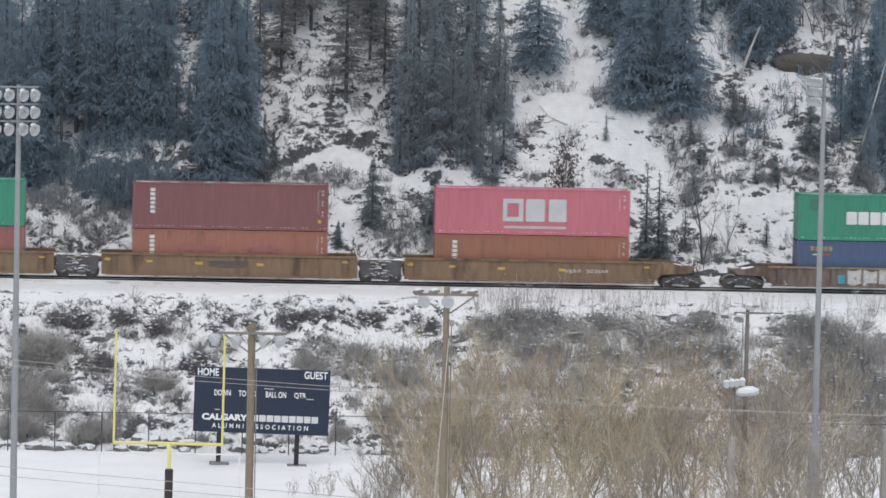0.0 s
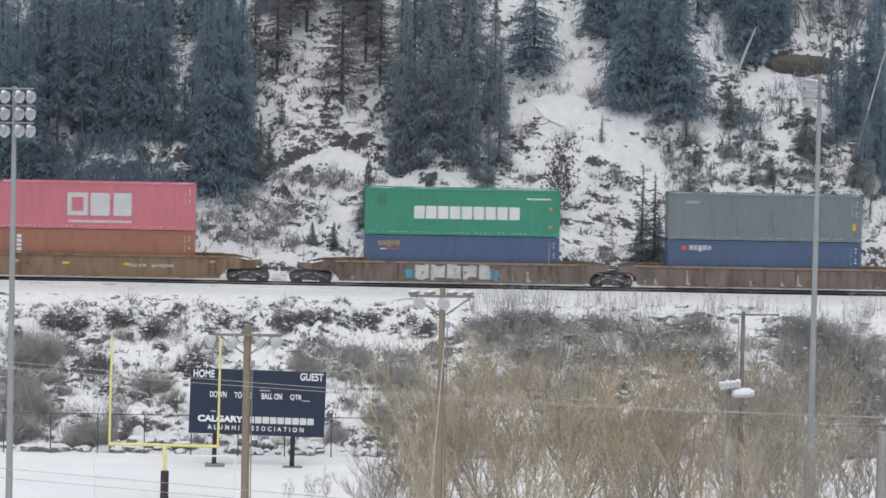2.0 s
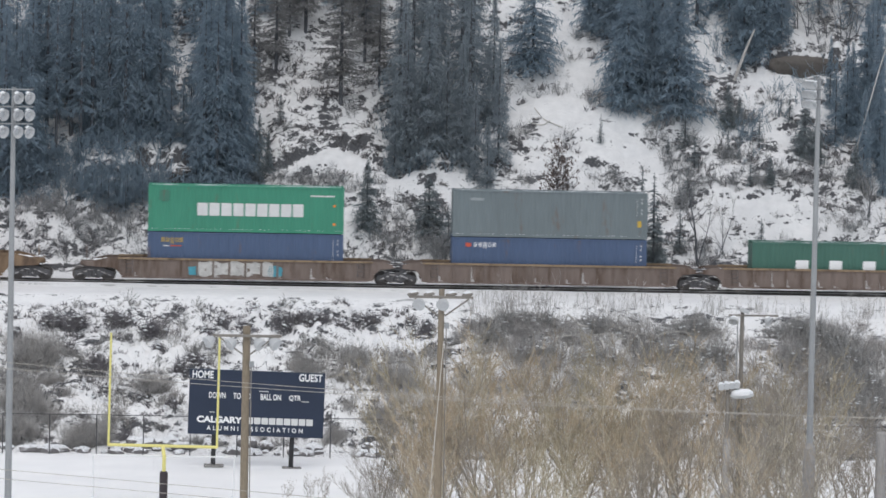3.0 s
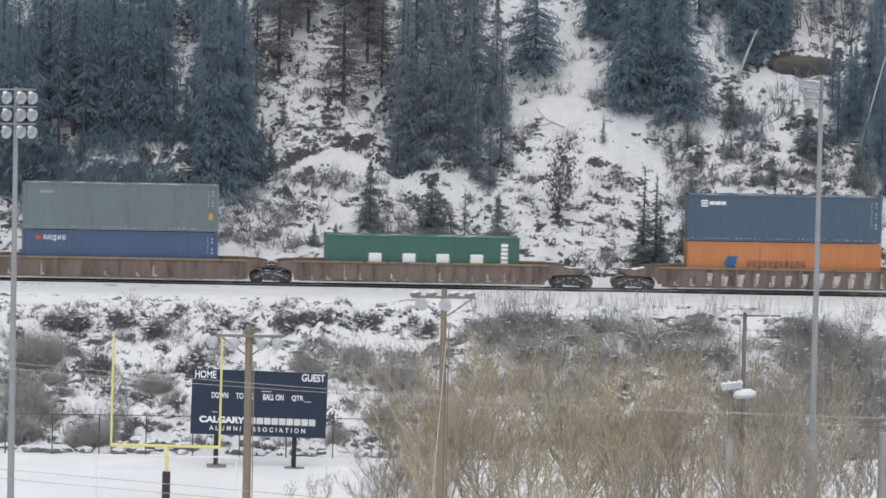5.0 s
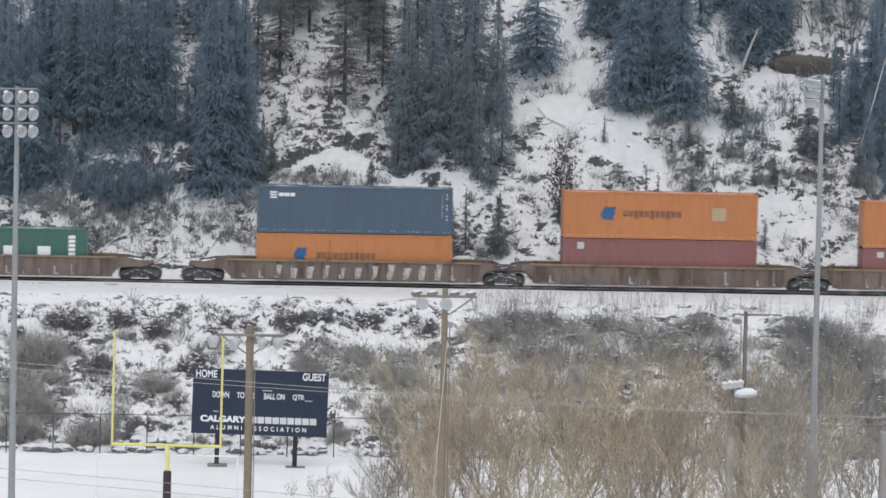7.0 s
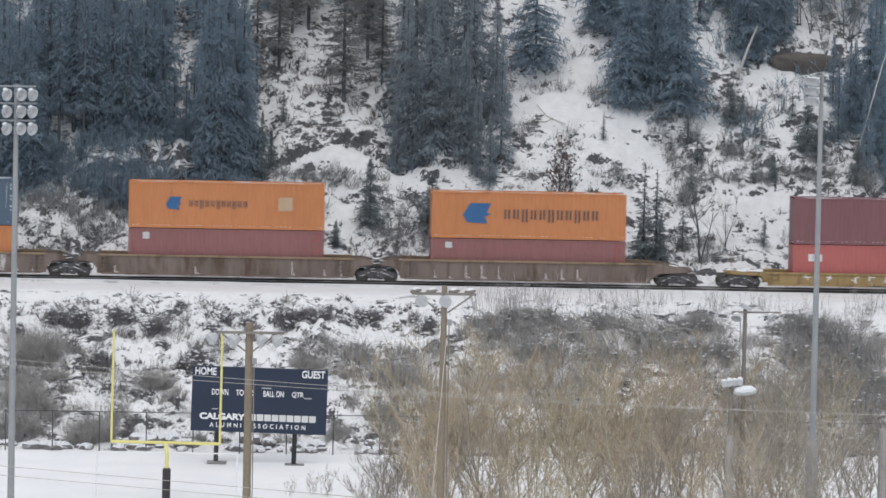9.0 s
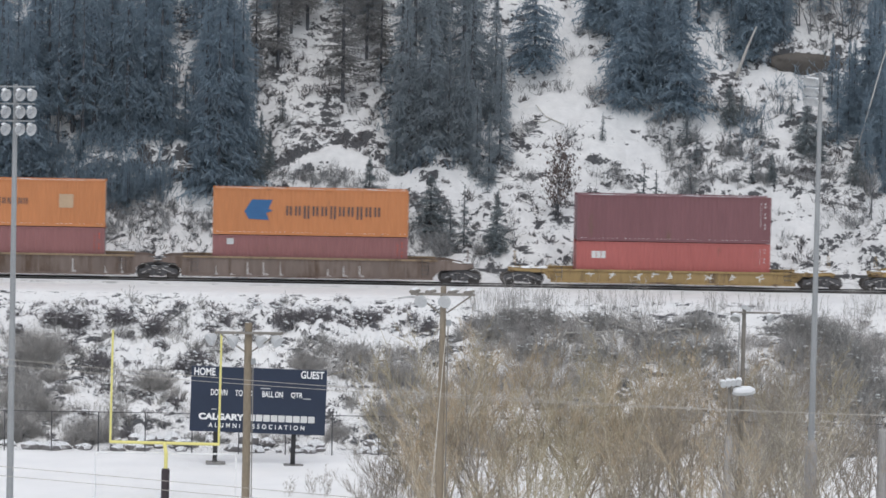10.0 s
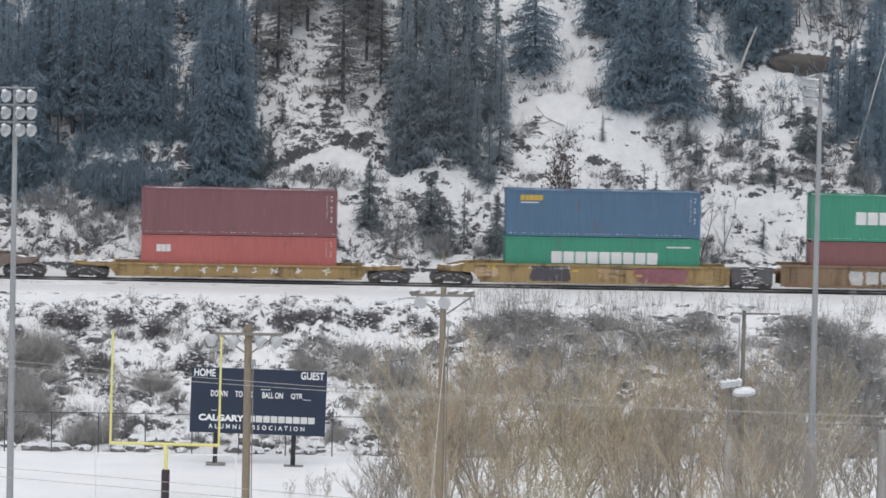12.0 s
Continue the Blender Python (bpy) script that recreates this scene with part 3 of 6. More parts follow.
def paint_marks(ob, marks, at):
    """Marks on a side: each block a part, the smallest of a code joined."""
    for name, boxes, material in marks:
        small = [b for b in boxes if isinstance(b, tuple) and max(b[2], b[3]) < 0.24]
        for b in boxes:
            if b not in small:
                part(name, b if isinstance(b, Build) else bars(b if isinstance(b, list) else [b]), material, ob, at=at)
        if small:
            tagged(part(name, bars(small), material, ob, at=at), kind="stuff")


def block(x, z, w, h):
    """One plain upright block, as a group of one."""
    return [(x, z, w, h)]


def strokes(x, z, width, height, n):
    """A row of n pairs of thin upright bars."""
    step = width / n
    return [[(x + step * (k + f), z + (0.07 if (k * 5 + n) % 3 else -0.02) * height, step * 0.2, height * (0.7 if (k * 5 + n) % 3 else 0.95)) for f in (0.3, 0.72)] for k in range(n)]


def emblem(x, z, w, h):
    """A pointed block with a jagged trailing edge."""
    ring = ((0, 0.42), (0.27, 1), (1, 1), (0.86, 0.55), (1, 0.46), (0.78, 0.34), (0.88, 0), (0.15, 0.05))
    return Build().plate([(x + a * w, z + (b - 0.5) * h) for a, b in ring], -0.006, 0.006)


def blocks(x, z, width, height, n, gap=0.14):
    """A row of n plain marks that stand for large lettering, from x on; each is one group of plates."""
    step = width / n
    return [block(x + step * (k + 0.5), z, step * (1 - gap), height) for k in range(n)]


def scrawl(x, k):
    """A hasty chalk figure of a few slanting strokes."""
    r, b = random.Random(k + 40), Build()
    for q in range(4):
        w, h = ((0.07, 0.42), (0.34, 0.07), (0.07, 0.3), (0.26, 0.06))[q]
        b.box((x + r.uniform(-0.14, 0.2), 0, 0.78 + r.uniform(-0.16, 0.16)), (w, 0.012, h * r.uniform(0.7, 1.1)), Matrix.Rotation(r.uniform(-0.35, 0.5), 3, "Y"))
    return b


def word(x, z, width, height, n, gap=0.16):
    """A row of n plain blocks that stand for letters, from x on."""
    step = width / n
    return [(x + step * (k + 0.5), z, step * (1 - gap), height) for k in range(n)]


def container(m, colour, label, marks=(), tall=True):
    """A 40-foot container. marks: (name, boxes, material) on the near side, x from the left end, z from the floor."""
    ob = thing("shipping_container", m @ Matrix.Diagonal((1, 1, 1 if tall else 2.591 / H40, 1)), label, "container", "containers on the train")
    p = PAINTS[colour]
    for s in (-1, 1):
        turn = Matrix.Rotation(0 if s < 0 else math.pi, 4, "Z")
        part("side_panel", SIDE, p, ob, at=turn @ Matrix.Translation((0, -SIDE_Y + 0.02, 0)))
        part("top_rail", TOP_RAIL, p, ob, at=(0, s * (SIDE_Y - 0.035), H40 - 0.055))
        part("bottom_rail", BOTTOM_RAIL, p, ob, at=(0, s * (SIDE_Y - 0.045), 0.09))
        tagged(part("snow_ledge", SNOWLINE, SNOW, ob, "snow caught on the bottom rail", at=turn @ Matrix.Translation((0, -SIDE_Y + 0.03, 0.185))), kind="stuff")
        for e in (-1, 1):
            part("corner_post", POST, p, ob, at=(e * (L40 / 2 - 0.085), s * (SIDE_Y - 0.075), H40 / 2))
            for z in (0.059, H40 - 0.059):
                part("corner_casting", CASTING, p, ob, at=(e * (L40 / 2 - 0.089), s * (SIDE_Y - 0.081), z))
    part("roof_sheet", ROOF, RIME[p.name.split("_container")[0]], ob, "roof dusted with snow", at=(0, 0, H40 - 0.045))
    part("end_wall", END_WALL, p, ob, at=(-L40 / 2 + 0.06, 0, H40 / 2))
    for s in (-1, 1):
        d = part("door_leaf", DOOR, p, ob, at=(L40 / 2 - 0.06, s * 0.535, H40 / 2))
        for y in (-0.25, 0.25):
            part("lock_rod", ROD, GALV, d, at=(0.05, y, 0))
    paint_marks(ob, marks, (-L40 / 2, -SIDE_Y + 0.012, 0))
    return ob


def codes(x=11.55, top=2.5, n=8):
    """Small upright code marks near the door end."""
    return [(x + 0.28, top - 0.22 * k, 0.06, 0.13) for k in range(n) if k % 3 != 2] + [(x, top - 0.14 * k, 0.035, 0.07) for k in range(n + 3)]


# well cars: origin at rail level, under the middle


def sill_mesh(smooth_side, left, right, top):
    """The side plate of a well car; its ends slope over a bogie, or stop square before a shared one."""
    out_r = {"c": [(7.6, 0.30), (8.15, 0.86), (9.9, 0.94), (10.1, top - 0.35 if top > 1.4 else 1.08), (8.6, top)], "a": [(7.98, 0.30), (7.98, top)] if smooth_side else [(7.98, 0.30), (8.08, 0.72), (8.4, 1.02), (9.2, 1.10), (9.2, 1.36), (8.6, top)]}
    return Build().plate([(-x, z) for x, z in reversed(out_r[left])] + out_r[right], -0.03, 0.03).mesh("side_sill")


SILLS = {}
CONNECTOR = Build().box((0, 0, 1.12), (2.7, 1.9, 0.36), chamfer=0.05).box((-0.5, -0.98, 1.0), (0.5, 0.16, 0.7), chamfer=0.04).box((0.45, -1.02, 1.05), (0.42, 0.2, 0.6), chamfer=0.04)
for k in range(7):
    CONNECTOR.rod((-1.2 + 0.4 * k, -1.12, 0.75), (-1.1 + 0.4 * k, -1.05, 1.42), 0.03, n=5)
CONNECTOR.rod((-1.3, -1.12, 1.42), (1.3, -1.12, 1.42), 0.03, n=5).rod((-1.3, -1.12, 1.05), (1.3, -1.12, 1.05), 0.03, n=5)
CONNECTOR = CONNECTOR.mesh("articulated_connector")
# Added dark plates stand in for the shaded gap beside the shared bogie
VOID_PLATES = Build().box((-0.92, -1.12, 0.95), (0.8, 0.05, 0.8), chamfer=0.04).box((0.92, -1.12, 0.95), (0.8, 0.05, 0.8), chamfer=0.04).box((0, -1.1, 0.7), (1.1, 0.05, 0.5), chamfer=0.04).mesh("apron")
CLUTTERS = []
for seed, count, reach in ((19, 20, 0.55), (20, 6, 0.7)):
    b, rs = Build(), random.Random(seed)
    for k in range(count):
        z = 0.42 + 1.2 * (k + rs.random()) / count
        b.box((rs.uniform(-reach, reach), -1.2 + rs.uniform(0, 0.06), z), (rs.uniform(0.16, 0.5), 0.07, rs.uniform(0.02, 0.04)), Matrix.Rotation(rs.uniform(-0.12, 0.12), 3, "Y"), chamfer=0.008)
    CLUTTERS.append(b.mesh("connector_snow"))
CHORD_MESH = Build().box((0, 0, 0), (15.9, 0.16, 0.12), chamfer=0.015).mesh("top_chord")
LOWER_MESH = Build().box((0, 0, 0), (15.4, 0.18, 0.10), chamfer=0.015).mesh("bottom_chord")
RIB_MESH = Build().plate([(-0.06, 0.33), (0.06, 0.33), (0.06, 1.43), (-0.06, 1.43)], -0.07, 0.0).mesh("rib")
RIBSNOW = Build().plate([(-0.14, 0.0), (0.16, 0.0), (0.14, 0.06), (-0.02, 0.1), (-0.06, 0.5), (-0.12, 0.52)], -0.05, 0.0).mesh("rib_snow")
RIBCAKE = Build().plate([(-0.08, 0.0), (0.10, 0.05), (0.22, 0.7), (0.26, 0.85), (-0.16, 0.85), (-0.13, 0.4)], -0.03, 0.0).mesh("rib_snow")
FLOOR = Build()
for k in range(9):
    FLOOR.box((-6 + k * 1.5, 0, 0.245), (0.3, 2.7, 0.02))
FLOOR.box((0, 0, 0.22), (13.0, 0.5, 0.025))
FLOOR = FLOOR.mesh("well_floor")
BULKHEAD = Build().plate([(-1.42, 0.3), (1.42, 0.3), (1.42, 1.5), (-1.42, 1.5)], -0.04, 0.04).mesh("bulkhead")
DECK = Build()
DECK.box((0, 0, 0), (2.5, 2.2, 0.10), chamfer=0.02).box((0, 0, -0.16), (2.6, 0.7, 0.26), chamfer=0.03)
for s in (-1, 1):
    DECK.box((0.3, s * 0.95, -0.09), (1.8, 0.12, 0.16), chamfer=0.02)
DECK = DECK.mesh("end_deck")
DECKSNOW = Build()
rs = random.Random(8)
for k in range(16):
    DECKSNOW.lathe((rs.uniform(-1.1, 1.1), rs.uniform(-1.05, 0.9), 0.03), (0, 0, 1), ((0, rs.uniform(0.14, 0.34)), (0.05, 0.2), (rs.uniform(0.06, 0.12), 0.05)), 7)
DECKSNOW = DECKSNOW.mesh("deck_snow")
LADDER = Build()
for s in (-0.2, 0.2):
    LADDER.rod((s, 0, 0.0), (s, 0, 1.0), 0.016, n=5)
for k in range(4):
    LADDER.rod((-0.2, 0, 0.12 + k * 0.26), (0.2, 0, 0.12 + k * 0.26), 0.014, n=5)
LADDER = LADDER.mesh("ladder")
RAILING = Build()
RAILING.rod((-0.45, 0, 0), (-0.45, 0, 0.75), 0.018, n=5).rod((0.45, 0, 0), (0.45, 0, 0.75), 0.018, n=5).rod((-0.45, 0, 0.75), (0.45, 0, 0.75), 0.018, n=5)
RAILING = RAILING.mesh("handrail")
COUPLER = Build().box((0.35, 0, 0), (0.9, 0.16, 0.18), chamfer=0.03).box((0.9, 0.05, 0), (0.28, 0.3, 0.3), chamfer=0.06).mesh("coupler")
FRAME = Build().plate([(-1.2, 0.30), (-1.2, 0.62), (-0.85, 0.68), (-0.45, 0.86), (0.45, 0.86), (0.85, 0.68), (1.2, 0.62), (1.2, 0.30), (0.95, 0.34), (0.6, 0.42), (0.38, 0.18), (-0.38, 0.18), (-0.6, 0.42), (-0.95, 0.34)], -0.09, 0.09)
for s in (-1, 1):
    FRAME.lathe((s * 0.89, -0.17, 0.44), (0, 1, 0), ((0, 0.1), (0.04, 0.15), (0.3, 0.15)), 12)
for s in (-0.24, 0, 0.24):
    FRAME.lathe((s, -0.13, 0.28), (0, 0, 1), ((0, 0.1), (0.06, 0.08), (0.12, 0.1), (0.18, 0.08), (0.24, 0.1), (0.3, 0.08), (0.34, 0.1)), 8)
FRAME = FRAME.mesh("side_frame")
FRAMESNOW = Build()
for fx, fz, fw, fh, ft in ((-0.86, 0.44, 0.30, 0.05, -0.35), (-0.52, 0.60, 0.16, 0.07, -0.2), (-0.2, 0.69, 0.34, 0.045, 0.05), (0.3, 0.66, 0.12, 0.08, 0.2), (0.62, 0.53, 0.36, 0.05, 0.4), (0.1, 0.42, 0.22, 0.06, -0.1), (0.98, 0.38, 0.14, 0.05, 0.3)):
    FRAMESNOW.box((fx, -0.13, fz), (fw, 0.09, fh), Matrix.Rotation(ft, 3, "Y"), chamfer=0.02)
FRAMESNOW.box((-0.1, -0.2, 0.22), (0.5, 0.06, 0.05), Matrix.Rotation(0.06, 3, "Y"), chamfer=0.02)
FRAMESNOW = FRAMESNOW.mesh("frame_snow")
BOLSTER = Build().box((0, 0, 0.62), (0.42, 2.3, 0.3), chamfer=0.05).mesh("bolster")
WHEELSET = Build().rod((0, -1.1, 0), (0, 1.1, 0), 0.08, n=10)
for s in (-1, 1):
    WHEELSET.lathe((0, s * 0.69, 0), (0, s, 0), ((0, 0.455), (0.03, 0.46), (0.035, 0.42), (0.13, 0.415), (0.132, 0.36), (0.10, 0.34), (0.09, 0.14), (0.15, 0.13), (0.16, 0.08)), 24)
    for k in range(4):
        WHEELSET.box((0.26 * math.cos(k * math.pi / 2), s * 0.80, 0.26 * math.sin(k * math.pi / 2)), (0.05, 0.03, 0.05))
WHEELSET = WHEELSET.mesh("wheelset")
WHEELS = []


def car_paint(name, rgb, amount):
    return mat(name, rgb, 0.65, var=0.2, scale=0.5, fine=4.0, bump=0.1, dirt=(0.10, 0.065, 0.045), dirt_amount=amount, dirt_scale=0.9, streak=True)


CAR_PAINTS = {
    "ochre": car_paint("ochre_brown_car_paint", (0.225, 0.153, 0.096), 0.34),
    "rustbrown": car_paint("rust_brown_car_paint", (0.19, 0.148, 0.128), 0.4),
    "yellow": car_paint("grimy_yellow_car_paint", (0.34, 0.235, 0.105), 0.38),
}
CHORD_PAINT = car_paint("yellow_brown_chord_paint", (0.27, 0.195, 0.125), 0.36)


def truck(parent, x, arched=False):
    t = part("bogie", BOLSTER, TRUCK, parent, "grimy black two-axle bogie", at=(x, 0, 0))
    for s in (-1, 1):
        turn = Matrix.Rotation(0 if s < 0 else math.pi, 4, "Z")
        part("side_frame", FRAME, TRUCK, t, at=turn @ Matrix.Translation((0, -1.02, 0)))
    tagged(part("frame_snow", FRAMESNOW, FROST, t, at=(0, -1.02, 0)), kind="stuff")
    if arched:
        for s in (-1, 1):
            bow = [(s * (0.89 + 0.54 * math.cos(a)), -1.2, 0.415 + 0.54 * math.sin(a)) for a in (0.35, 0.6, 0.85, 1.1, 1.35, 1.6, 1.85, 2.1)]
            part("arch_snow", tube(bow, 0.026), FROST, t, "thin grimy arc of snow over a wheel")
    for s in (-1, 1):
        WHEELS.append((part("wheelset", WHEELSET, WHEEL, t, at=(s * 0.89, 0, 0.415)), s * 0.89))


def well_car(m, colour, label, ends, ribs=0, marks=(), top=1.62, snowy=0.5):
    """One well unit; ends: 'c' coupler or 'a' shared bogie for left and right."""
    ob = thing("well_car", m, label, "railway car", "well cars of the train")
    p = CAR_PAINTS[colour]
    rr = random.Random(int(m.translation.x))
    for s in (-1, 1):
        key = (ribs == 0, *ends, top)
        if key not in SILLS:
            SILLS[key] = sill_mesh(*key)
        part("side_sill", SILLS[key], p, ob, at=(0, s * 1.40, 0))
        part("top_chord", CHORD_MESH, CHORD_PAINT if ribs else p, ob, at=(0, s * 1.43, top - 0.02))
        part("bottom_chord", LOWER_MESH, p, ob, at=(0, s * 1.44, 0.31))
        for k in range(ribs):
            x = -7.0 + 14.0 * k / (ribs - 1)
            turn = Matrix.Rotation(0 if s < 0 else math.pi, 4, "Z")
            part("rib", RIB_MESH, p, ob, at=turn @ Matrix.Translation((x, -1.43, 0)))
            if s < 0 and rr.random() < snowy:
                part("rib_snow", RIBSNOW, FROST, ob, at=Matrix.Translation((x + 0.2, -1.435, 0.37)) @ Matrix.Diagonal((rr.uniform(0.4, 1.4), 1, rr.uniform(0.2, 1.9), 1)))
            if s < 0 and snowy > 0.8 and abs(x) < 5.2:
                part("rib_snow", RIBCAKE, FROST, ob, at=Matrix.Translation((x + 0.3, -1.434, 0.45)) @ Matrix.Diagonal((rr.uniform(0.5, 1.2), 1, rr.uniform(0.5, 1.1), 1)))
    part("well_floor", FLOOR, p, ob)
    for s, kind in zip((-1, 1), ends):
        turn = Matrix.Rotation(0 if s > 0 else math.pi, 4, "Z")
        part("bulkhead", BULKHEAD, p, ob, at=Matrix.Translation((s * 6.5, 0, 0)) @ Matrix.Rotation(radians(90), 4, "Z") @ Matrix.Diagonal((1, 1, (top - 0.1) / 1.5, 1)))
        reach = 9.0 if kind == "c" else 8.15
        part("end_deck", DECK, p, ob, at=turn @ Matrix.Translation((reach, 0, top - 0.32 if top > 1.4 else 0.98)))
        tagged(part("deck_snow", DECKSNOW, SNOW, ob, at=turn @ Matrix.Translation((reach, 0, top - 0.28 if top > 1.4 else 1.02))), kind="stuff")
        part("ladder", LADDER, p, ob, at=(s * 7.6, -1.50, 0.45))
        part("ladder", LADDER, TRUCK, ob, at=(s * 7.2, -1.50, 0.5))
        if kind == "c":
            part("coupler", COUPLER, TRUCK, ob, at=turn @ Matrix.Translation((10.3, 0, 0.84)))
            part("handrail", RAILING, p, ob, at=Matrix.Translation((s * 9.9, -0.4, 1.35)) @ Matrix.Rotation(radians(90), 4, "Z"))
        elif s > 0:
            part("articulated_connector", CONNECTOR, TRUCK, ob, at=(9.42, 0, 0))
            if not ribs:
                part("apron", VOID_PLATES, TRUCK, ob, "added dark plates standing in for the shaded gap beside the shared bogie", at=(9.42, 0, 0))
            tagged(part("connector_snow", CLUTTERS[1 if ribs else 0], SNOW, ob, at=(9.42, 0, 0)), kind="stuff")
        if kind == "c" or s > 0:
            truck(ob, s * 9.42, ribs > 0)
    paint_marks(ob, marks, (0, -1.44, 0))
    return ob


TRAIN = []          # every thing that rides with the train, with its place at the start


def ride(ob):
    TRAIN.append((ob, ob.matrix_basis.copy()))
    return ob


def stack(left, lower, upper):
    x = left + L40 / 2
    z = RAIL_Z + 0.26
    for spec in (lower, upper):
        if spec:
            ride(container(Matrix.Translation((x, TRACK_Y, z)), *spec))
            z += (2.591 if len(spec) > 3 else H40) + 0.03


def train():
    blk, ylw = OFFWHITE, MARK_YELLOW
    tri = lambda n: [(1.25, 2.42 - 0.27 * k, 0.30, 0.2) for k in range(n)]
    big = lambda x, z, w, h, tx, tz, tw, th: [("logo_mark", [emblem(x, z, w, h)], MARK_BLUE), ("name_mark", strokes(tx, tz, tw, th, 11), MARK_DARK)]
    # left edge of the stack, lower box, upper box
    stack(-24.85, ("dull_red", "dull red corrugated shipping container in a well car"), ("green", "green corrugated shipping container on top of a red one"))
    stack(-5.95, ("rust", "rust orange shipping container with white upright marks", [("name_mark", tri(5), blk), ("code_mark", codes(n=5), OFFWHITE), ("patch", [(4.2, 1.75, 2.8, 0.36, 1), (8.2, 1.7, 2.2, 0.3, 2)], PAINTS["dull_red"])]),
          ("maroon", "maroon shipping container with white upright marks", [("name_mark", tri(6), blk), ("code_mark", codes(), OFFWHITE), ("warning_mark", [(11.65, 0.6, 0.2, 0.2)], ylw)]))
    stack(12.94, ("brown", "brown-orange shipping container sunk in the well car", [("name_mark", tri(5), blk), ("code_mark", codes(n=4), OFFWHITE)]),
          ("pink", "pink shipping container with large pale block marks", [("name_mark", [[(4.35, 1.55, 0.28, 1.42), (5.35, 1.55, 0.28, 1.42), (4.85, 2.12, 0.72, 0.28), (4.85, 0.98, 0.72, 0.28)], block(6.25, 1.55, 1.2, 1.42), block(7.65, 1.55, 1.12, 1.42)], MARK_PALE),
                                                                           ("small_mark", word(4.3, 0.48, 3.9, 0.16, 20), MARK_PALE), ("code_mark", codes(n=4), OFFWHITE)]))
    stack(35.72, ("navy", "navy blue shipping container with small yellow marks", [("name_mark", strokes(0.8, 2.37, 1.42, 0.42, 5), ylw), ("small_mark", [(1.15, 2.03, 0.35, 0.07)], OFFWHITE), ("small_mark", [(1.75, 2.03, 0.7, 0.07)], MARK_RED), ("code_mark", codes(n=7), OFFWHITE)]),
          ("green", "bright green shipping container with white block letters and a dark stain", [("name_mark", blocks(3.0, 1.42, 6.7, 0.8, 9, 0.12), OFFWHITE), ("small_mark", word(10.1, 2.35, 1.5, 0.1, 12), OFFWHITE), ("warning_mark", [(11.6, 1.75, 0.16, 0.16), (11.6, 0.6, 0.16, 0.16)], MARK_ORANGE), ("stain", [(1.0, 2.25, 0.75, 0.75, 7)], PAINTS["stain_green"])]))
    stack(54.73, ("navy", "navy blue shipping container with small white marks", [("name_mark", strokes(1.3, 2.4, 1.45, 0.42, 5), WHITE), ("logo_mark", [(1.0, 2.42, 0.4, 0.26, 4)], MARK_RED), ("code_mark", codes(n=5), OFFWHITE)]),
          ("grey", "grey shipping container with a faint worn mark", [("name_mark", [(1.5, 2.35, 0.95, 0.2, 8)], MARK_FAINT), ("code_mark", codes(n=5), MARK_PALE), ("warning_mark", [(11.7, 0.95, 0.24, 0.4)], ylw)]))
    stack(73.58, ("dark_green", "dark green shipping container standing alone in its well car", [("name_mark", [block(3.16 + 2.12 * k, 1.52, 0.8, 0.58) for k in range(4)], WHITE), ("code_mark", [(11.25, 2.4 - 0.26 * k, 0.42, 0.2) for k in range(5)], WHITE)]), None)
    stack(96.33, ("orange", "orange shipping container with dark lettering marks", big(2.3, 1.62, 0.85, 0.75, 3.7, 1.5, 3.75, 0.55)),
          ("blue", "slate blue shipping container with small white marks", [("logo_mark", [(1.0, 2.52 - 0.16 * k, 0.45, 0.1) for k in range(3)], WHITE), ("name_mark", word(1.3, 2.38, 1.05, 0.22, 3, 0.1), WHITE), ("code_mark", codes(), OFFWHITE)]))
    stack(115.49, ("brick", "brick red shipping container with a small square mark", [("logo_mark", [(1.1, 2.45, 0.42, 0.42)], MARK_PALE), ("code_mark", codes(n=5), MARK_RED)]),
          ("orange", "orange shipping container with a blue emblem and pale patch", big(2.3, 1.56, 0.97, 0.8, 3.7, 1.52, 3.7, 0.55) + [("patch", [(9.75, 1.6, 0.9, 0.85)], MARK_TAN)]))
    stack(134.38, ("brick", "brick red shipping container with a small square mark", [("logo_mark", [(1.1, 2.45, 0.42, 0.42)], MARK_PALE), ("code_mark", codes(n=5), MARK_RED)], False),
          ("orange", "orange shipping container with a large blue emblem and dark marks", big(1.95, 1.57, 1.75, 1.27, 4.45, 1.48, 6.05, 0.85)))
    stack(157.14, ("red", "bright red shipping container with white block letters", [("name_mark", blocks(0.95, 1.98, 0.9, 0.5, 3, 0.12), OFFWHITE), ("code_mark", codes(n=5), MARK_PALE)], False),
          ("wine", "dark wine-red shipping container without lettering", [("code_mark", codes(), OFFWHITE)]))
    stack(179.91, ("green", "green shipping container with large white block letters", [("name_mark", blocks(2.83, 1.62, 6.75, 0.74, 9, 0.12), OFFWHITE), ("small_mark", word(10.1, 2.35, 1.5, 0.1, 12), OFFWHITE)]),
          ("midblue", "blue shipping container with small yellow marks", [("name_mark", blocks(0.85, 2.4, 1.42, 0.34, 5, 0.12), ylw), ("small_mark", [(1.45, 2.1, 1.1, 0.07)], OFFWHITE), ("code_mark", codes(), OFFWHITE)]))
    stack(199.1, ("maroon", "brown-red shipping container sunk in the well car"), ("green", "green shipping container with white block letters", [("name_mark", blocks(2.75, 1.45, 6.7, 0.8, 9, 0.12), OFFWHITE)]))

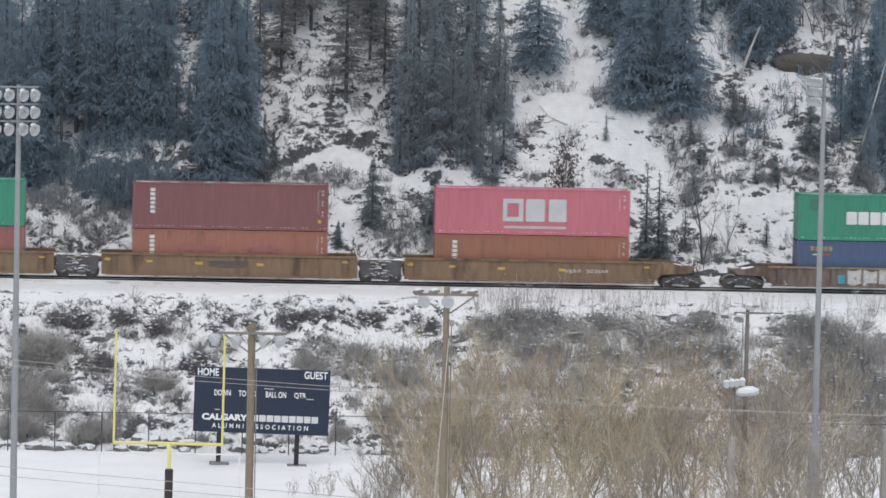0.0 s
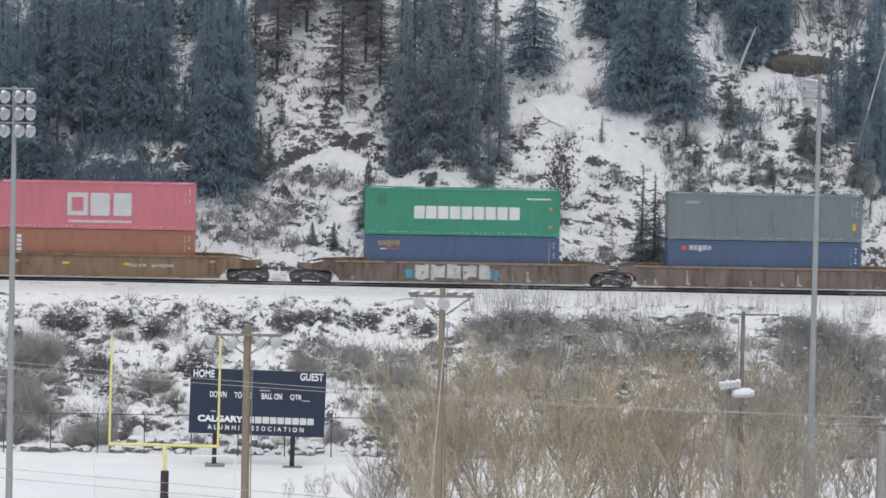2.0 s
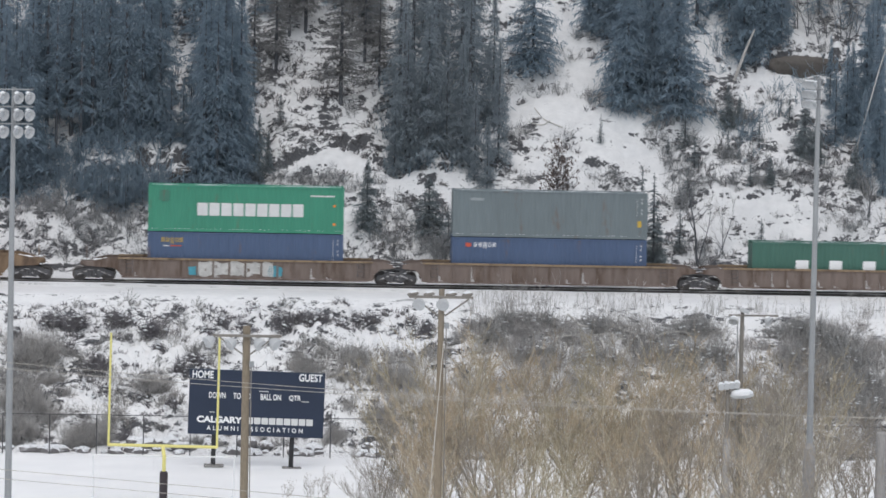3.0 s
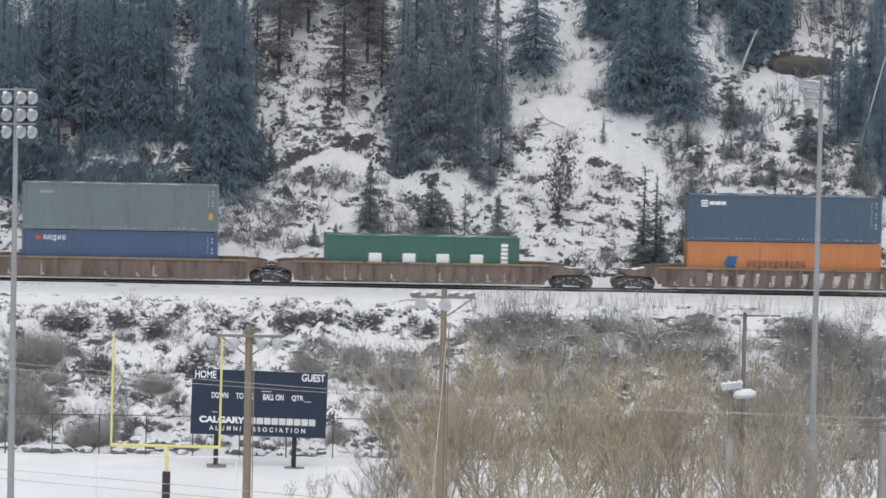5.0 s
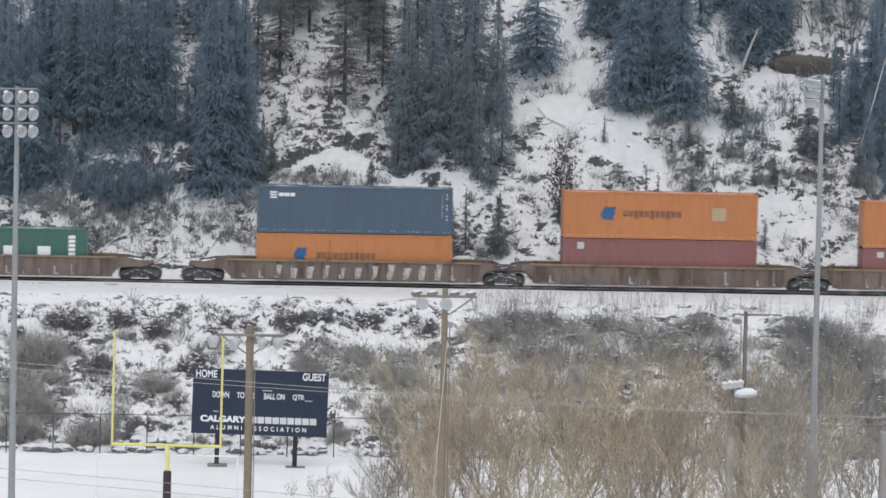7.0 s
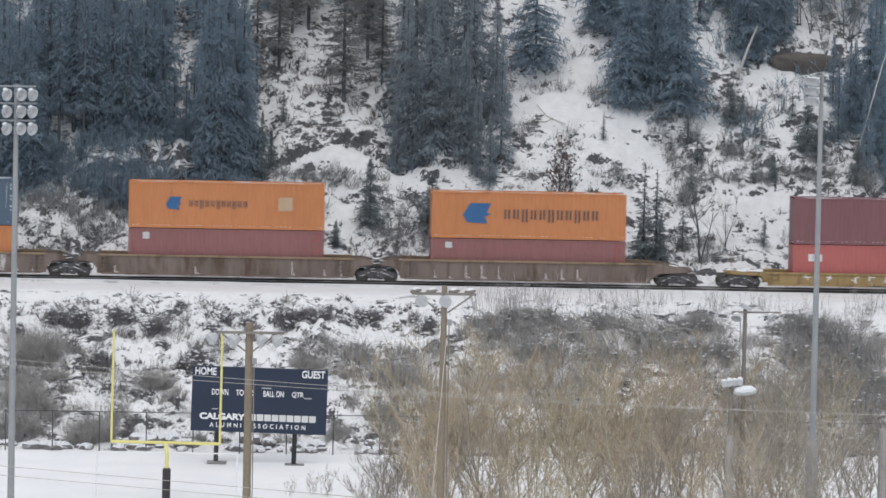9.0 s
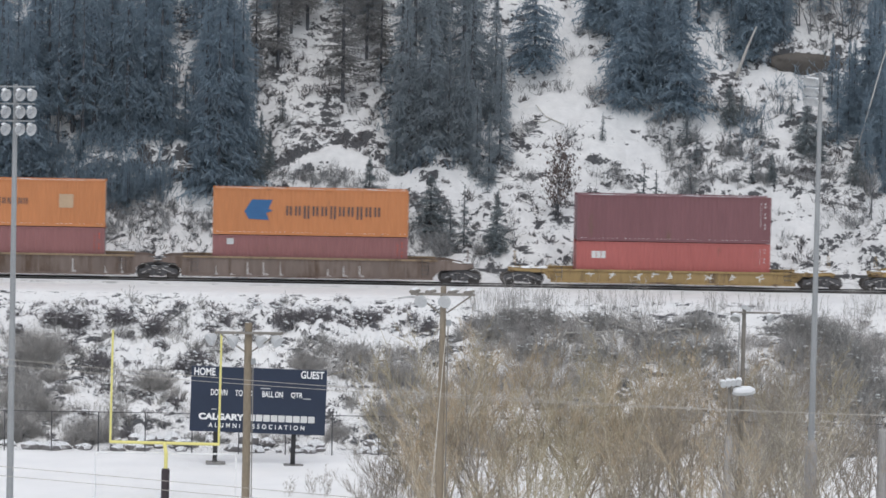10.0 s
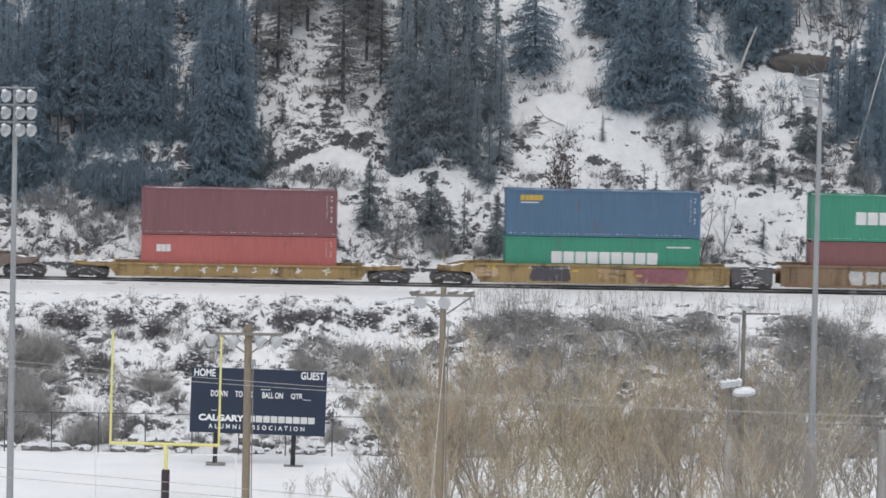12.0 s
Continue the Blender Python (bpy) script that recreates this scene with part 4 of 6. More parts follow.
    yd = [("warning_mark", [(-7.6, 1.25, 0.5, 0.2, 1), (-5.0, 1.15, 0.4, 0.14, 2), (-1.9, 1.08, 0.5, 0.18, 3), (1.9, 1.05, 0.5, 0.18, 4), (7.2, 1.3, 0.4, 0.16, 5)], ylw)]
    cars = [
        (-24.85, "ochre", "ochre-brown smooth-sided well car", "ca", 0, yd),
        (-5.95, "ochre", "ochre-brown smooth-sided well car with yellow warning marks", "aa", 0, yd + [("number_panel", [(0.0, 1.05, 2.6, 0.48, 3)], MARK_GRIME), ("number_mark", strokes(-1.0, 1.07, 2.0, 0.22, 9), MARK_DARK)]),
        (12.94, "ochre", "ochre-brown smooth-sided well car with pale number bars", "ac", 0, yd + [("number_mark", strokes(2.0, 0.98, 1.1, 0.27, 4) + strokes(3.4, 0.98, 1.4, 0.27, 6), MARK_PALE)]),
        (35.72, "rustbrown", "rusty brown ribbed well car with pale graffiti", "ca", 15, [("graffiti_edge", [(-3.2, 0.75, 0.7, 0.6, 5), (1.85, 0.8, 0.9, 0.75, 6)], MARK_TEAL), ("graffiti", [(-2.6 + 0.66 * k, 0.9 + 0.06 * (k % 2), 0.84, 1.0 - 0.1 * (k % 3), k + 3) for k in range(7)], MARK_GREYW), ("graffiti_shade", [(-2.45 + 0.66 * k, 0.85 + 0.2 * (k % 2), 0.2, 0.24, k + 23) for k in range(7)], CAR_PAINTS["rustbrown"])]),
        (54.73, "rustbrown", "rusty brown ribbed well car with snow on its ribs", "aa", 15, []),
        (73.58, "rustbrown", "rusty brown ribbed well car with snow on its ribs", "ac", 15, []),
        (96.33, "rustbrown", "rusty brown ribbed well car with snow on its ribs", "ca", 15, []),
        (115.49, "rustbrown", "rusty brown ribbed well car with snow on its ribs", "aa", 15, []),
        (134.38, "rustbrown", "rusty brown ribbed well car with snow on its ribs", "ac", 15, []),
        (157.14, "yellow", "grimy yellow well car with white chalk marks", "cc", 0, [("chalk_mark", [scrawl((-5.3, -3.9, -2.2, -1.15, -0.15, 1.1, 2.2, 3.75, 5.4)[k], k) for k in range(9)], OFFWHITE)]),
        (179.91, "yellow", "yellow well car with dark and magenta graffiti", "ca", 0, [("graffiti_oval", [(-3.3, 0.86, 2.65, 1.1, 9)], MARK_DARK), ("number_mark", strokes(-4.7, 1.22, 1.05, 0.28, 4) + strokes(-3.4, 1.22, 1.35, 0.28, 6), OFFWHITE), ("graffiti", [(3.65, 0.82, 3.5, 1.05, 12)], MARK_MAGENTA), ("graffiti_scrawl", [[(1.35, 1.2, 1.3, 0.07), (0.75, 1.0, 0.07, 0.4), (1.1, 0.8, 0.7, 0.07)]], MARK_DARK), ("warning_mark", [(-7.0, 1.2, 0.55, 0.3, 13), (2.3, 0.8, 0.5, 0.16, 14), (-1.7, 1.05, 0.4, 0.14, 18)], MARK_YELLOW), ("chalk_mark", strokes(-0.35, 1.05, 1.4, 0.34, 4) + strokes(-0.3, 0.72, 1.3, 0.34, 4), MARK_TAN), ("patch", [(-7.3, 0.9, 1.6, 0.6, 16)], MARK_TAN)]),
        (199.1, "ochre", "ochre-brown well car with pale rounded graffiti", "aa", 0, [("graffiti", [(-3.2 + 1.0 * k, 0.9, 0.9, 0.9, k + 30) for k in range(7)], MARK_GREYW)]),
    ]
    for left, colour, label, ends, ribs, marks in cars:
        top = {157.14: 1.06, 179.91: 1.41}.get(left, 1.49 if ribs else 1.62)
        ride(well_car(Matrix.Translation((left + L40 / 2, TRACK_Y, RAIL_Z)), colour, label, ends, ribs, marks, top, 0.95 if left == 96.33 else 0.5))


train()

# ---------------------------------------------------------------- plants
RNG = np.random.default_rng(7)


def conifer_meshes(seed, height, radius, levels, per, sparse=1.0, droop=0.35, fat=1.0, clear=0.05, hang=0.5, twigs=6, fine=1.0, fill=0):
    """Trunk and crown of a spruce: drooping boughs with many needle-clad side twigs."""
    r = np.random.default_rng(seed)
    trunk = Build().rod((0, 0, -0.6), (0, 0, height * 0.5), height * 0.013, height * 0.009, 7).rod((0, 0, height * 0.5), (0, 0, height * 0.97), height * 0.010, 0.01, 6).mesh("trunk")
    a, b, r0, r1, sa, sb, sw = [], [], [], [], [], [], []
    down = np.array([0, 0, 1.0])
    for k in range(levels):
        f = (k + r.uniform(-0.3, 0.3)) / levels
        reach = radius * max(0.04, (1 - f) ** 0.8) * r.uniform(0.7, 1.15)
        for j in range(per):
            if r.random() > sparse:
                continue
            ang = 2 * math.pi * (j + r.uniform(-0.45, 0.45)) / per + k * 0.7
            ln = reach * r.uniform(0.45, 1.2)
            z = height * (clear + (0.99 - clear) * min(1.0, max(0.0, f + r.uniform(-0.9, 0.9) / levels)))
            out = np.array([math.cos(ang), math.sin(ang), 0])
            p0 = np.array([0, 0, z])
            dr = droop * r.uniform(0.6, 1.3)
            p1 = p0 + out * ln * 0.55 - down * ln * dr * 0.35
            p2 = p0 + out * ln - down * ln * dr * 0.75
            w = (0.02 + 0.029 * ln / radius) * height / 10 * fat
            a.append(p0)
            b.append(p1)
            r0.append(w * 0.8)
            r1.append(w * 0.6)
            sa.append(p1)
            sb.append(p2)
            sw.append(w)
            side = np.array([-out[1], out[0], 0])
            for q in np.linspace(0.2, 0.98, twigs):
                q = q + r.uniform(-0.05, 0.02)
                base = p0 + (p1 - p0) * (q / 0.55) if q < 0.55 else p1 + (p2 - p1) * ((q - 0.55) / 0.45)
                for s in (-1, 1):
                    tw = (ln * (1.12 - q) * r.uniform(0.25, 0.55) + 0.08) * fine
                    tip = base + (side * s * r.uniform(0.3, 1.0) + out * r.uniform(0.2, 0.8) - down * (hang + r.uniform(-0.4, 0.5))) * tw
                    sa.append(base)
                    sb.append(tip)
                    sw.append(w * 0.9 * fine)
                    half = base + (tip - base) * r.uniform(0.3, 0.6)
                    sa.append(half)
                    sb.append(half + (out * r.uniform(-0.2, 0.7) - down * r.uniform(0.3, 1.0) + side * r.normal(0, 0.4)) * tw * 0.6)
                    sw.append(w * 0.75 * fine)
            # loose twigs that hang between the boughs
            for q in range(fill):
                a2, g = ang + r.uniform(-0.6, 0.6), r.uniform(0.45, 1.0)
                o2 = np.array([math.cos(a2), math.sin(a2), 0])
                base = p0 + o2 * ln * g - down * (ln * dr * 0.7 * g + r.uniform(-0.7, 0.9) * height / levels)
                sa.append(base)
                sb.append(base + (o2 * r.uniform(0.0, 0.7) - down * r.uniform(0.3, 1.0) + np.array([-o2[1], o2[0], 0]) * r.normal(0, 0.5)) * (0.16 + 0.17 * ln) * fine)
                sw.append(w * 0.75 * fine)
    return trunk, with_sprays(rods_mesh("crown", a, b, np.array(r0), np.array(r1)), sa, sb, sw, seed)


SPRUCES = [conifer_meshes(sd, 10.0, rad, lv, pr, sp, dr, 1.05, 0.03, 0.5, 11, 0.9, 34) for sd, rad, lv, pr, sp, dr in (
    (1, 1.8, 22, 7, 0.85, 0.45), (2, 1.5, 22, 6, 0.9, 0.6), (3, 2.1, 22, 7, 0.8, 0.4), (4, 1.7, 21, 6, 0.85, 0.5))]
YOUNG = [conifer_meshes(sd, 10.0, rad, 22, 10, 0.85, 0.35, 1.4, 0.01, 0.3, 11, 0.85, 20) for sd, rad in ((5, 2.8), (6, 2.4))]
SPINDLY = [conifer_meshes(sd, 10.0, 1.9, 26, 7, 0.7, 0.3, 0.95, 0.05, 0.4, 8) for sd in (14, 15)]
TALL = [conifer_meshes(16, 10.0, 1.5, 22, 6, 0.8, 0.5, 1.0, 0.26, 0.5, 8)]
LARCHES = [conifer_meshes(9, 10.0, 2.2, 27, 9, 0.9, 0.15, 0.75, 0.15, 0.15, 9)]
BACK = [conifer_meshes(sd, 10.0, rad, 20, 6, 0.85, 0.5, 1.3, 0.03, 0.5, 5, 1.0, 10) for sd, rad in ((17, 1.8), (18, 1.6))]
FAR_SPRUCE = conifer_meshes(12, 10.0, 1.9, 14, 5, 0.9, 0.4, 3.0, twigs=3)


def conifer(x, y, height, variety, turn, wide=1.0, needles=None, name="spruce_tree", label="dark blue-green spruce on the snowy slope"):
    trunk, crown = variety
    k = height / 10.0
    m = pose(x, y, float(ground_z(x, y)) - 0.05, 0, 0, turn) @ Matrix.Diagonal((k * wide, k * wide, k, 1))
    ob = thing(name, m, label, "tree", "trees on the hillside")
    part("trunk", trunk, BARK, ob)
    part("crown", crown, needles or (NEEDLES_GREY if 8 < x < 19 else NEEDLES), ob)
    return ob


def forest():
    rr = random.Random(11)
    # single trees that stand clear in the snow: x, y, height, breadth
    for x, y, h, w in ((9.3, 289.7, 5.0, 1.15), (13.3, 289.7, 4.1, 1.85), (26.7, 286.9, 3.0, 1.4), (27.9, 286.9, 3.3, 1.2), (17.5, 288.0, 4.1, 1.0), (2.3, 293.7, 4.8, 0.65), (5.7, 288.4, 1.6, 1.2), (7.1, 288.4, 1.8, 1.3), (33.5, 298.4, 3.0, 1.1), (38.3, 295.2, 4.3, 1.0), (39.1, 295.1, 3.2, 1.0), (41.4, 293.1, 2.9, 1.1), (35.8, 293.0, 1.9, 1.3), (2.9, 294.3, 2.8, 0.7), (34.3, 298.5, 2.0, 1.0)):
        conifer(x, y, h, rr.choice(YOUNG), rr.uniform(0, 360), w, NEEDLES_GREEN, label="young spruce standing clear in the snow")
    for x, y, h, w in ((26.8, 286.7, 7.1, 1.0), (27.6, 286.7, 6.6, 1.2), (15.4, 288.2, 4.1, 1.0), (14.5, 288.1, 3.6, 1.2), (30.5, 296.6, 2.6, 1.7), (31.0, 294.9, 2.3, 1.6), (30.4, 292.8, 1.8, 2.0), (33.3, 295.9, 1.7, 1.5), (35.4, 296.2, 1.9, 1.4), (34.0, 295.4, 1.6, 1.0), (29.4, 296.7, 1.4, 1.6), (3.7, 297.2, 2.2, 1.2), (24.9, 296.6, 2.1, 1.0), (34.8, 288.7, 2.2, 1.4), (37.6, 298.0, 2.2, 1.2), (34.5, 293.0, 1.7, 1.5), (29.5, 288.6, 3.0, 1.3)):
        conifer(x, y, h, rr.choice(SPINDLY), rr.uniform(0, 360), w, NEEDLES_GREEN, label="thin, sparsely branched young spruce on the snowy slope")
    conifer(20.7, 302.6, 8.2, YOUNG[0], 70, 1.05, label="broad dark spruce standing alone high on the slope")
    conifer(7.7, 299.2, 11.5, LARCHES[0], 40, 1.0, LARCH, "larch_tree", "bare brownish larch with a thick trunk")
    for x, y, h in ((3.4, 303.0, 10.0), (5.4, 306.0, 11.0), (9.4, 304.0, 10.0), (1.9, 300.5, 8.0), (4.3, 305.6, 9.0), (8.6, 306.8, 10.0), (10.3, 301.2, 8.0), (37.0, 307.4, 8.0)):
        conifer(x, y, h, LARCHES[0], rr.uniform(0, 360), 0.9, LARCH, "larch_tree", "bare brownish larch on the wooded slope")
    for x, y, h in ((2.6, 307.5, 10.0), (4.4, 309.0, 9.0), (8.0, 308.6, 10.0), (9.8, 307.0, 9.0), (17.2, 293.0, 5.0), (18.0, 294.6, 8.0), (17.8, 298.0, 9.0), (11.2, 294.8, 7.0), (12.2, 295.0, 8.0), (13.4, 295.0, 8.0), (14.6, 294.9, 7.5), (15.6, 294.6, 8.0), (16.4, 293.4, 6.5)):
        conifer(x, y, h, rr.choice(SPRUCES), rr.uniform(0, 360), 0.85)
    for x, y, h, w in ((26.9, 300.1, 9.3, 1.1), (30.1, 299.6, 9.8, 1.1), (28.5, 302.1, 8.9, 1.0), (24.9, 305.8, 8.0, 1.0), (26.4, 305.3, 8.3, 1.0), (29.6, 304.8, 8.0, 1), (35.2, 304.9, 7.7, 0.9), (36.4, 304.9, 8.4, 0.9), (37.8, 305.2, 8.3, 0.8), (40.6, 297.3, 5.8, 0.9), (41.5, 298.5, 6.3, 0.9), (42.0, 293.6, 6.9, 0.8), (43.4, 296.5, 8.0, 1.0), (40.6, 300.4, 4.8, 0.8), (43.4, 300.5, 7.8, 0.9), (43.3, 293.2, 5.0, 0.8)):
        conifer(x, y, h, rr.choice(SPRUCES), rr.uniform(0, 360), w)
    for x, y, h, w in ((-15.3, 292.3, 11.7, 1), (-14.2, 292.5, 12.0, 1), (-13.2, 292.8, 11.0, 0.9), (-8.7, 295.8, 12.0, 1), (-7.6, 296.2, 11.7, 1), (-6.5, 295.6, 12.2, 1), (-5.4, 295.9, 12.0, 1), (-4.3, 296.1, 11.8, 0.9), (-3.5, 294.7, 4.8, 1.2), (-2.7, 294.8, 4.2, 1.2), (-2.2, 294.6, 5.3, 1.1), (-1.3, 292.5, 13.3, 1), (-0.5, 292.2, 13.2, 1), (0.4, 293.1, 11.7, 1), (1.0, 294.3, 12.6, 0.9), (-1.0, 294.2, 13.4, 1), (0.0, 295.2, 12.6, 1), (-1.8, 292.1, 4.3, 1.2), (1.2, 293.3, 4.5, 0.9)):
        conifer(x, y, h, rr.choice(SPRUCES), rr.uniform(0, 360), w)
    for x, y, h, w in ((-8.7, 291.7, 1.9, 2.2), (-7.9, 291.2, 2.0, 2.2), (-7.0, 290.7, 2.6, 2.2), (-6.2, 290.4, 2.4, 2.4), (-5.3, 290.4, 2.2, 2.4), (-4.5, 290.6, 2.0, 2.2), (-6.7, 291.8, 2.2, 2), (-5.6, 292.1, 1.7, 2), (-11.7, 293.0, 1.1, 2.5), (-10.6, 292.9, 1.0, 2.5), (-9.5, 292.7, 1.2, 2.5), (-13.8, 291.9, 1.7, 2), (-3.6, 292.1, 1.2, 2.2), (-2.5, 292.5, 1.2, 2.2), (-8.4, 293.1, 1.2, 2.4), (-7.3, 292.9, 1.1, 2.4)):
        conifer(x, y, h, rr.choice(BACK), rr.uniform(0, 360), w, label="low bushy spruce at the edge of the woods")
    for x, y, h, w in ((26.9, 300.0, 9.7, 1.0), (30.2, 299.4, 9.9, 1.05), (28.6, 301.1, 9.3, 0.8), (25.3, 305.7, 8.0, 0.9), (26.8, 304.9, 8.6, 0.9), (35.2, 304.8, 8.1, 0.9), (36.6, 304.9, 8.8, 0.8), (28.7, 300.1, 4.9, 0.8), (41.9, 298.8, 6.1, 0.8), (43.0, 300.0, 7.4, 0.9), (43.3, 295.3, 6.7, 0.8), (-12.4, 292.4, 5.0, 1.3), (-14.0, 291.9, 4.6, 1.2), (-10.9, 292.3, 1.7, 1.8), (-9.8, 292.0, 1.7, 1.8), (-8.5, 291.3, 2.2, 1.6), (-7.4, 290.5, 2.6, 1.6), (-6.3, 290.0, 2.8, 1.6), (-5.2, 290.1, 2.5, 1.6), (-4.2, 290.4, 2.2, 1.4), (-9.5, 294.0, 1.9, 1.6), (-8.1, 293.5, 1.2, 1.6)):
        conifer(x, y, h, rr.choice(YOUNG if h > 3 else BACK), rr.uniform(0, 360), w, label="broad dark spruce high on the slope")
    for x, y, h, w in ((-12.6, 295.4, 11.6, 0.9), (-11.7, 297.0, 12.4, 0.8), (-11.0, 294.9, 11.8, 0.7), (-10.1, 296.4, 12.5, 0.9), (-9.4, 295.2, 11.0, 0.8)):
        conifer(x, y, h, TALL[0], rr.uniform(0, 360), w, label="tall dark spruce with a bare lower trunk")
    # the woods: x0, x1, y0, y1, spacing, lowest and greatest height
    for x0, x1, y0, y1, gap, h0, h1 in (
            (-17.5, -9.0, 299.2, 308.0, 2.5, 7, 13), (-9.0, -4.2, 297.0, 308.0, 2.4, 7, 12), (-1.9, 1.2, 296.0, 308.0, 2.3, 8, 12), (-4.2, -1.9, 305.5, 309.0, 1.6, 7, 10), (-17.0, -12.6, 293.6, 299.0, 1.9, 7, 12),
            (11.1, 17.4, 294.9, 308.0, 2.1, 7, 12), (26.6, 31.0, 305.0, 309.0, 1.9, 8, 10), (32.2, 38.0, 306.6, 310.0, 2.0, 8, 11), (38.0, 46.0, 308.0, 311.0, 2.2, 7, 10), (42.6, 46.0, 296.6, 305.5, 2.3, 5, 7)):
        y = y0
        while y < y1:
            x = x0 + rr.uniform(0, gap)
            while x < x1:
                conifer(x + rr.uniform(-0.5, 0.5), y + rr.uniform(-0.6, 0.6), rr.uniform(h0, h1), rr.choice(SPRUCES) if y < 297.4 else rr.choice(BACK), rr.uniform(0, 360), rr.uniform(0.9, 1.3))
                x += gap * rr.uniform(0.8, 1.3)
            y += gap * 1.2
    for k in range(34):
        x, y = rr.uniform(-30, 60), rr.uniform(314, 335)
        conifer(x, y, rr.uniform(9, 14), FAR_SPRUCE, rr.uniform(0, 360))


forest()


def shrubs(name, xy, size, stems, twigs, thick, material, label, spread=0.8):
    """Leafless shrubs as one mesh: stems fan out from each foot and carry side twigs."""
    xy, size = np.asarray(xy), np.asarray(size)
    n = len(xy)
    foot = np.repeat(np.column_stack([xy, ground_z(xy[:, 0], xy[:, 1]) - 0.05]), stems, 0)
    sz = np.repeat(size, stems)
    ang, lean = RNG.uniform(0, 2 * np.pi, n * stems), RNG.uniform(0.1, spread, n * stems)
    d = np.column_stack([np.cos(ang) * np.sin(lean), np.sin(ang) * np.sin(lean), np.cos(lean)])
    foot[:, :2] += RNG.normal(0, 0.16, (n * stems, 2)) * sz[:, None]
    ln = sz * RNG.uniform(0.5, 1.05, n * stems)
    mid = foot + d * ln[:, None] * 0.55 + RNG.normal(0, 0.05, foot.shape) * sz[:, None]
    d2 = d + RNG.normal(0, 0.3, d.shape) + np.array([[0, 0, 0.1]])
    tip = mid + d2 * ln[:, None] * 0.45
    fine_a, fine_b = [mid], [tip]
    for k in range(twigs):
        f = RNG.uniform(0.2, 1.0, len(foot))[:, None]
        base = np.where(f < 0.55, foot + (mid - foot) * f / 0.55, mid + (tip - mid) * (f - 0.55) / 0.45)
        e = d + RNG.normal(0, 0.65, d.shape) + np.array([[0, 0, 0.15]])
        e /= np.linalg.norm(e, axis=1, keepdims=True)
        fine_a.append(base)
        fine_b.append(base + e * (ln * RNG.uniform(0.2, 0.42, len(foot)))[:, None])
    me = rods_mesh(name, foot, mid, np.full(n * stems, thick), np.full(n * stems, thick * 0.75))
    me = with_sprays(me, np.concatenate(fine_a), np.concatenate(fine_b), np.full(len(foot) * (twigs + 1), thick * 0.9), len(foot))
    me.name = name
    single(name, me, material, label, "shrubs", kind="stuff")


def blobs(x, y, spots):
    """How deep a place lies in any of the rounded patches: middle x and y, half widths."""
    v = np.zeros(len(x))
    for cx, cy, rx, ry in spots:
        v = np.maximum(v, np.exp(-((x - cx) / rx) ** 2 - ((y - cy) / ry) ** 2))
    return v


def scatter(x0, x1, y0, y1, n, seed, scale, cut, thick=(), bald=()):
    """Spots in clusters: where slow noise is high, more of them in the thick patches and none in the bald ones."""
    r = np.random.default_rng(seed)
    x, y = r.uniform(x0, x1, n), r.uniform(y0, y1, n)
    keep = fbm(x / scale, y / scale, seed, 3) + 0.26 * blobs(x, y, thick) - 0.5 * blobs(x, y, bald) - 0.16 * openness(x, y) > cut
    return np.column_stack([x[keep], y[keep]])


def clustered(x0, x1, y0, y1, n, each, seed, reach, thick=(), bald=(), cut=0.62, scale=3.0):
    """Tight clumps of shrubs with open snow between them."""
    r = np.random.default_rng(seed + 1)
    c = scatter(x0, x1, y0, y1, n, seed, scale, cut, thick, bald)
    c = np.repeat(c, each, 0)
    return c + r.normal(0, 1, c.shape) * reach


HILL_THICK = ((-8.6, 290.2, 4.7, 2.3), (-10.0, 296.6, 3.3, 2.4), (6.0, 298.5, 3.3, 3.0), (3.8, 293.2, 3.3, 1.6), (11.8, 288.4, 2.9, 1.8), (34.3, 300.5, 2.0, 2.0),
              (34.8, 295.8, 2.5, 1.0), (29.1, 295.7, 1.6, 2.4), (22.3, 293.2, 1.8, 3.0), (39.6, 293.1, 4.4, 1.9), (6.0, 305.2, 2.9, 3.0), (0.9, 289.5, 2.2, 2.3),
              (18.7, 295.9, 1.5, 1.9), (30.3, 291.1, 2.0, 3.2), (-8.0, 302.0, 9.0, 8.0), (14.0, 302.0, 3.6, 7.0))
HILL_BALD = ((7.5, 294.6, 2.2, 1.2), (21.9, 300.3, 2.6, 2.6), (23.5, 307.2, 1.8, 2.5), (27.1, 298.0, 2.0, 1.9), (34.0, 304.0, 1.5, 1.0), (34.7, 291.2, 2.0, 1.6),
             (8.2, 291.0, 1.5, 1.8), (16.2, 290.8, 1.1, 2.3), (33.5, 290.0, 3.5, 1.6), (32.5, 297.5, 1.5, 1.2), (37.5, 299.5, 2.0, 1.5), (39.5, 290.2, 3.0, 1.2))
BANK_THICK = ((-8.8, 265.4, 3.1, 3.3), (-12.1, 265.3, 2.1, 3.9), (-7.2, 258.8, 2.1, 1.9), (-4.0, 262.9, 2.4, 2.0), (8.3, 265.9, 2.1, 2.2), (5.0, 266.9, 1.7, 1.7),
              (-4.9, 270.0, 6.5, 0.9), (3.0, 270.6, 3.4, 0.8), (1.0, 261.5, 3.0, 1.2))
THICKET = ((20.0, 268.9, 5.1, 1.2), (35.7, 268.9, 2.4, 4.2), (17.1, 266.1, 3.8, 3.0), (27.3, 267.5, 3.1, 2.0), (22.4, 264.6, 7.5, 2.2), (38.1, 263.4, 2.1, 3.6),
           (10.3, 264.9, 2.1, 3.0), (29.3, 270.9, 2.1, 1.2))
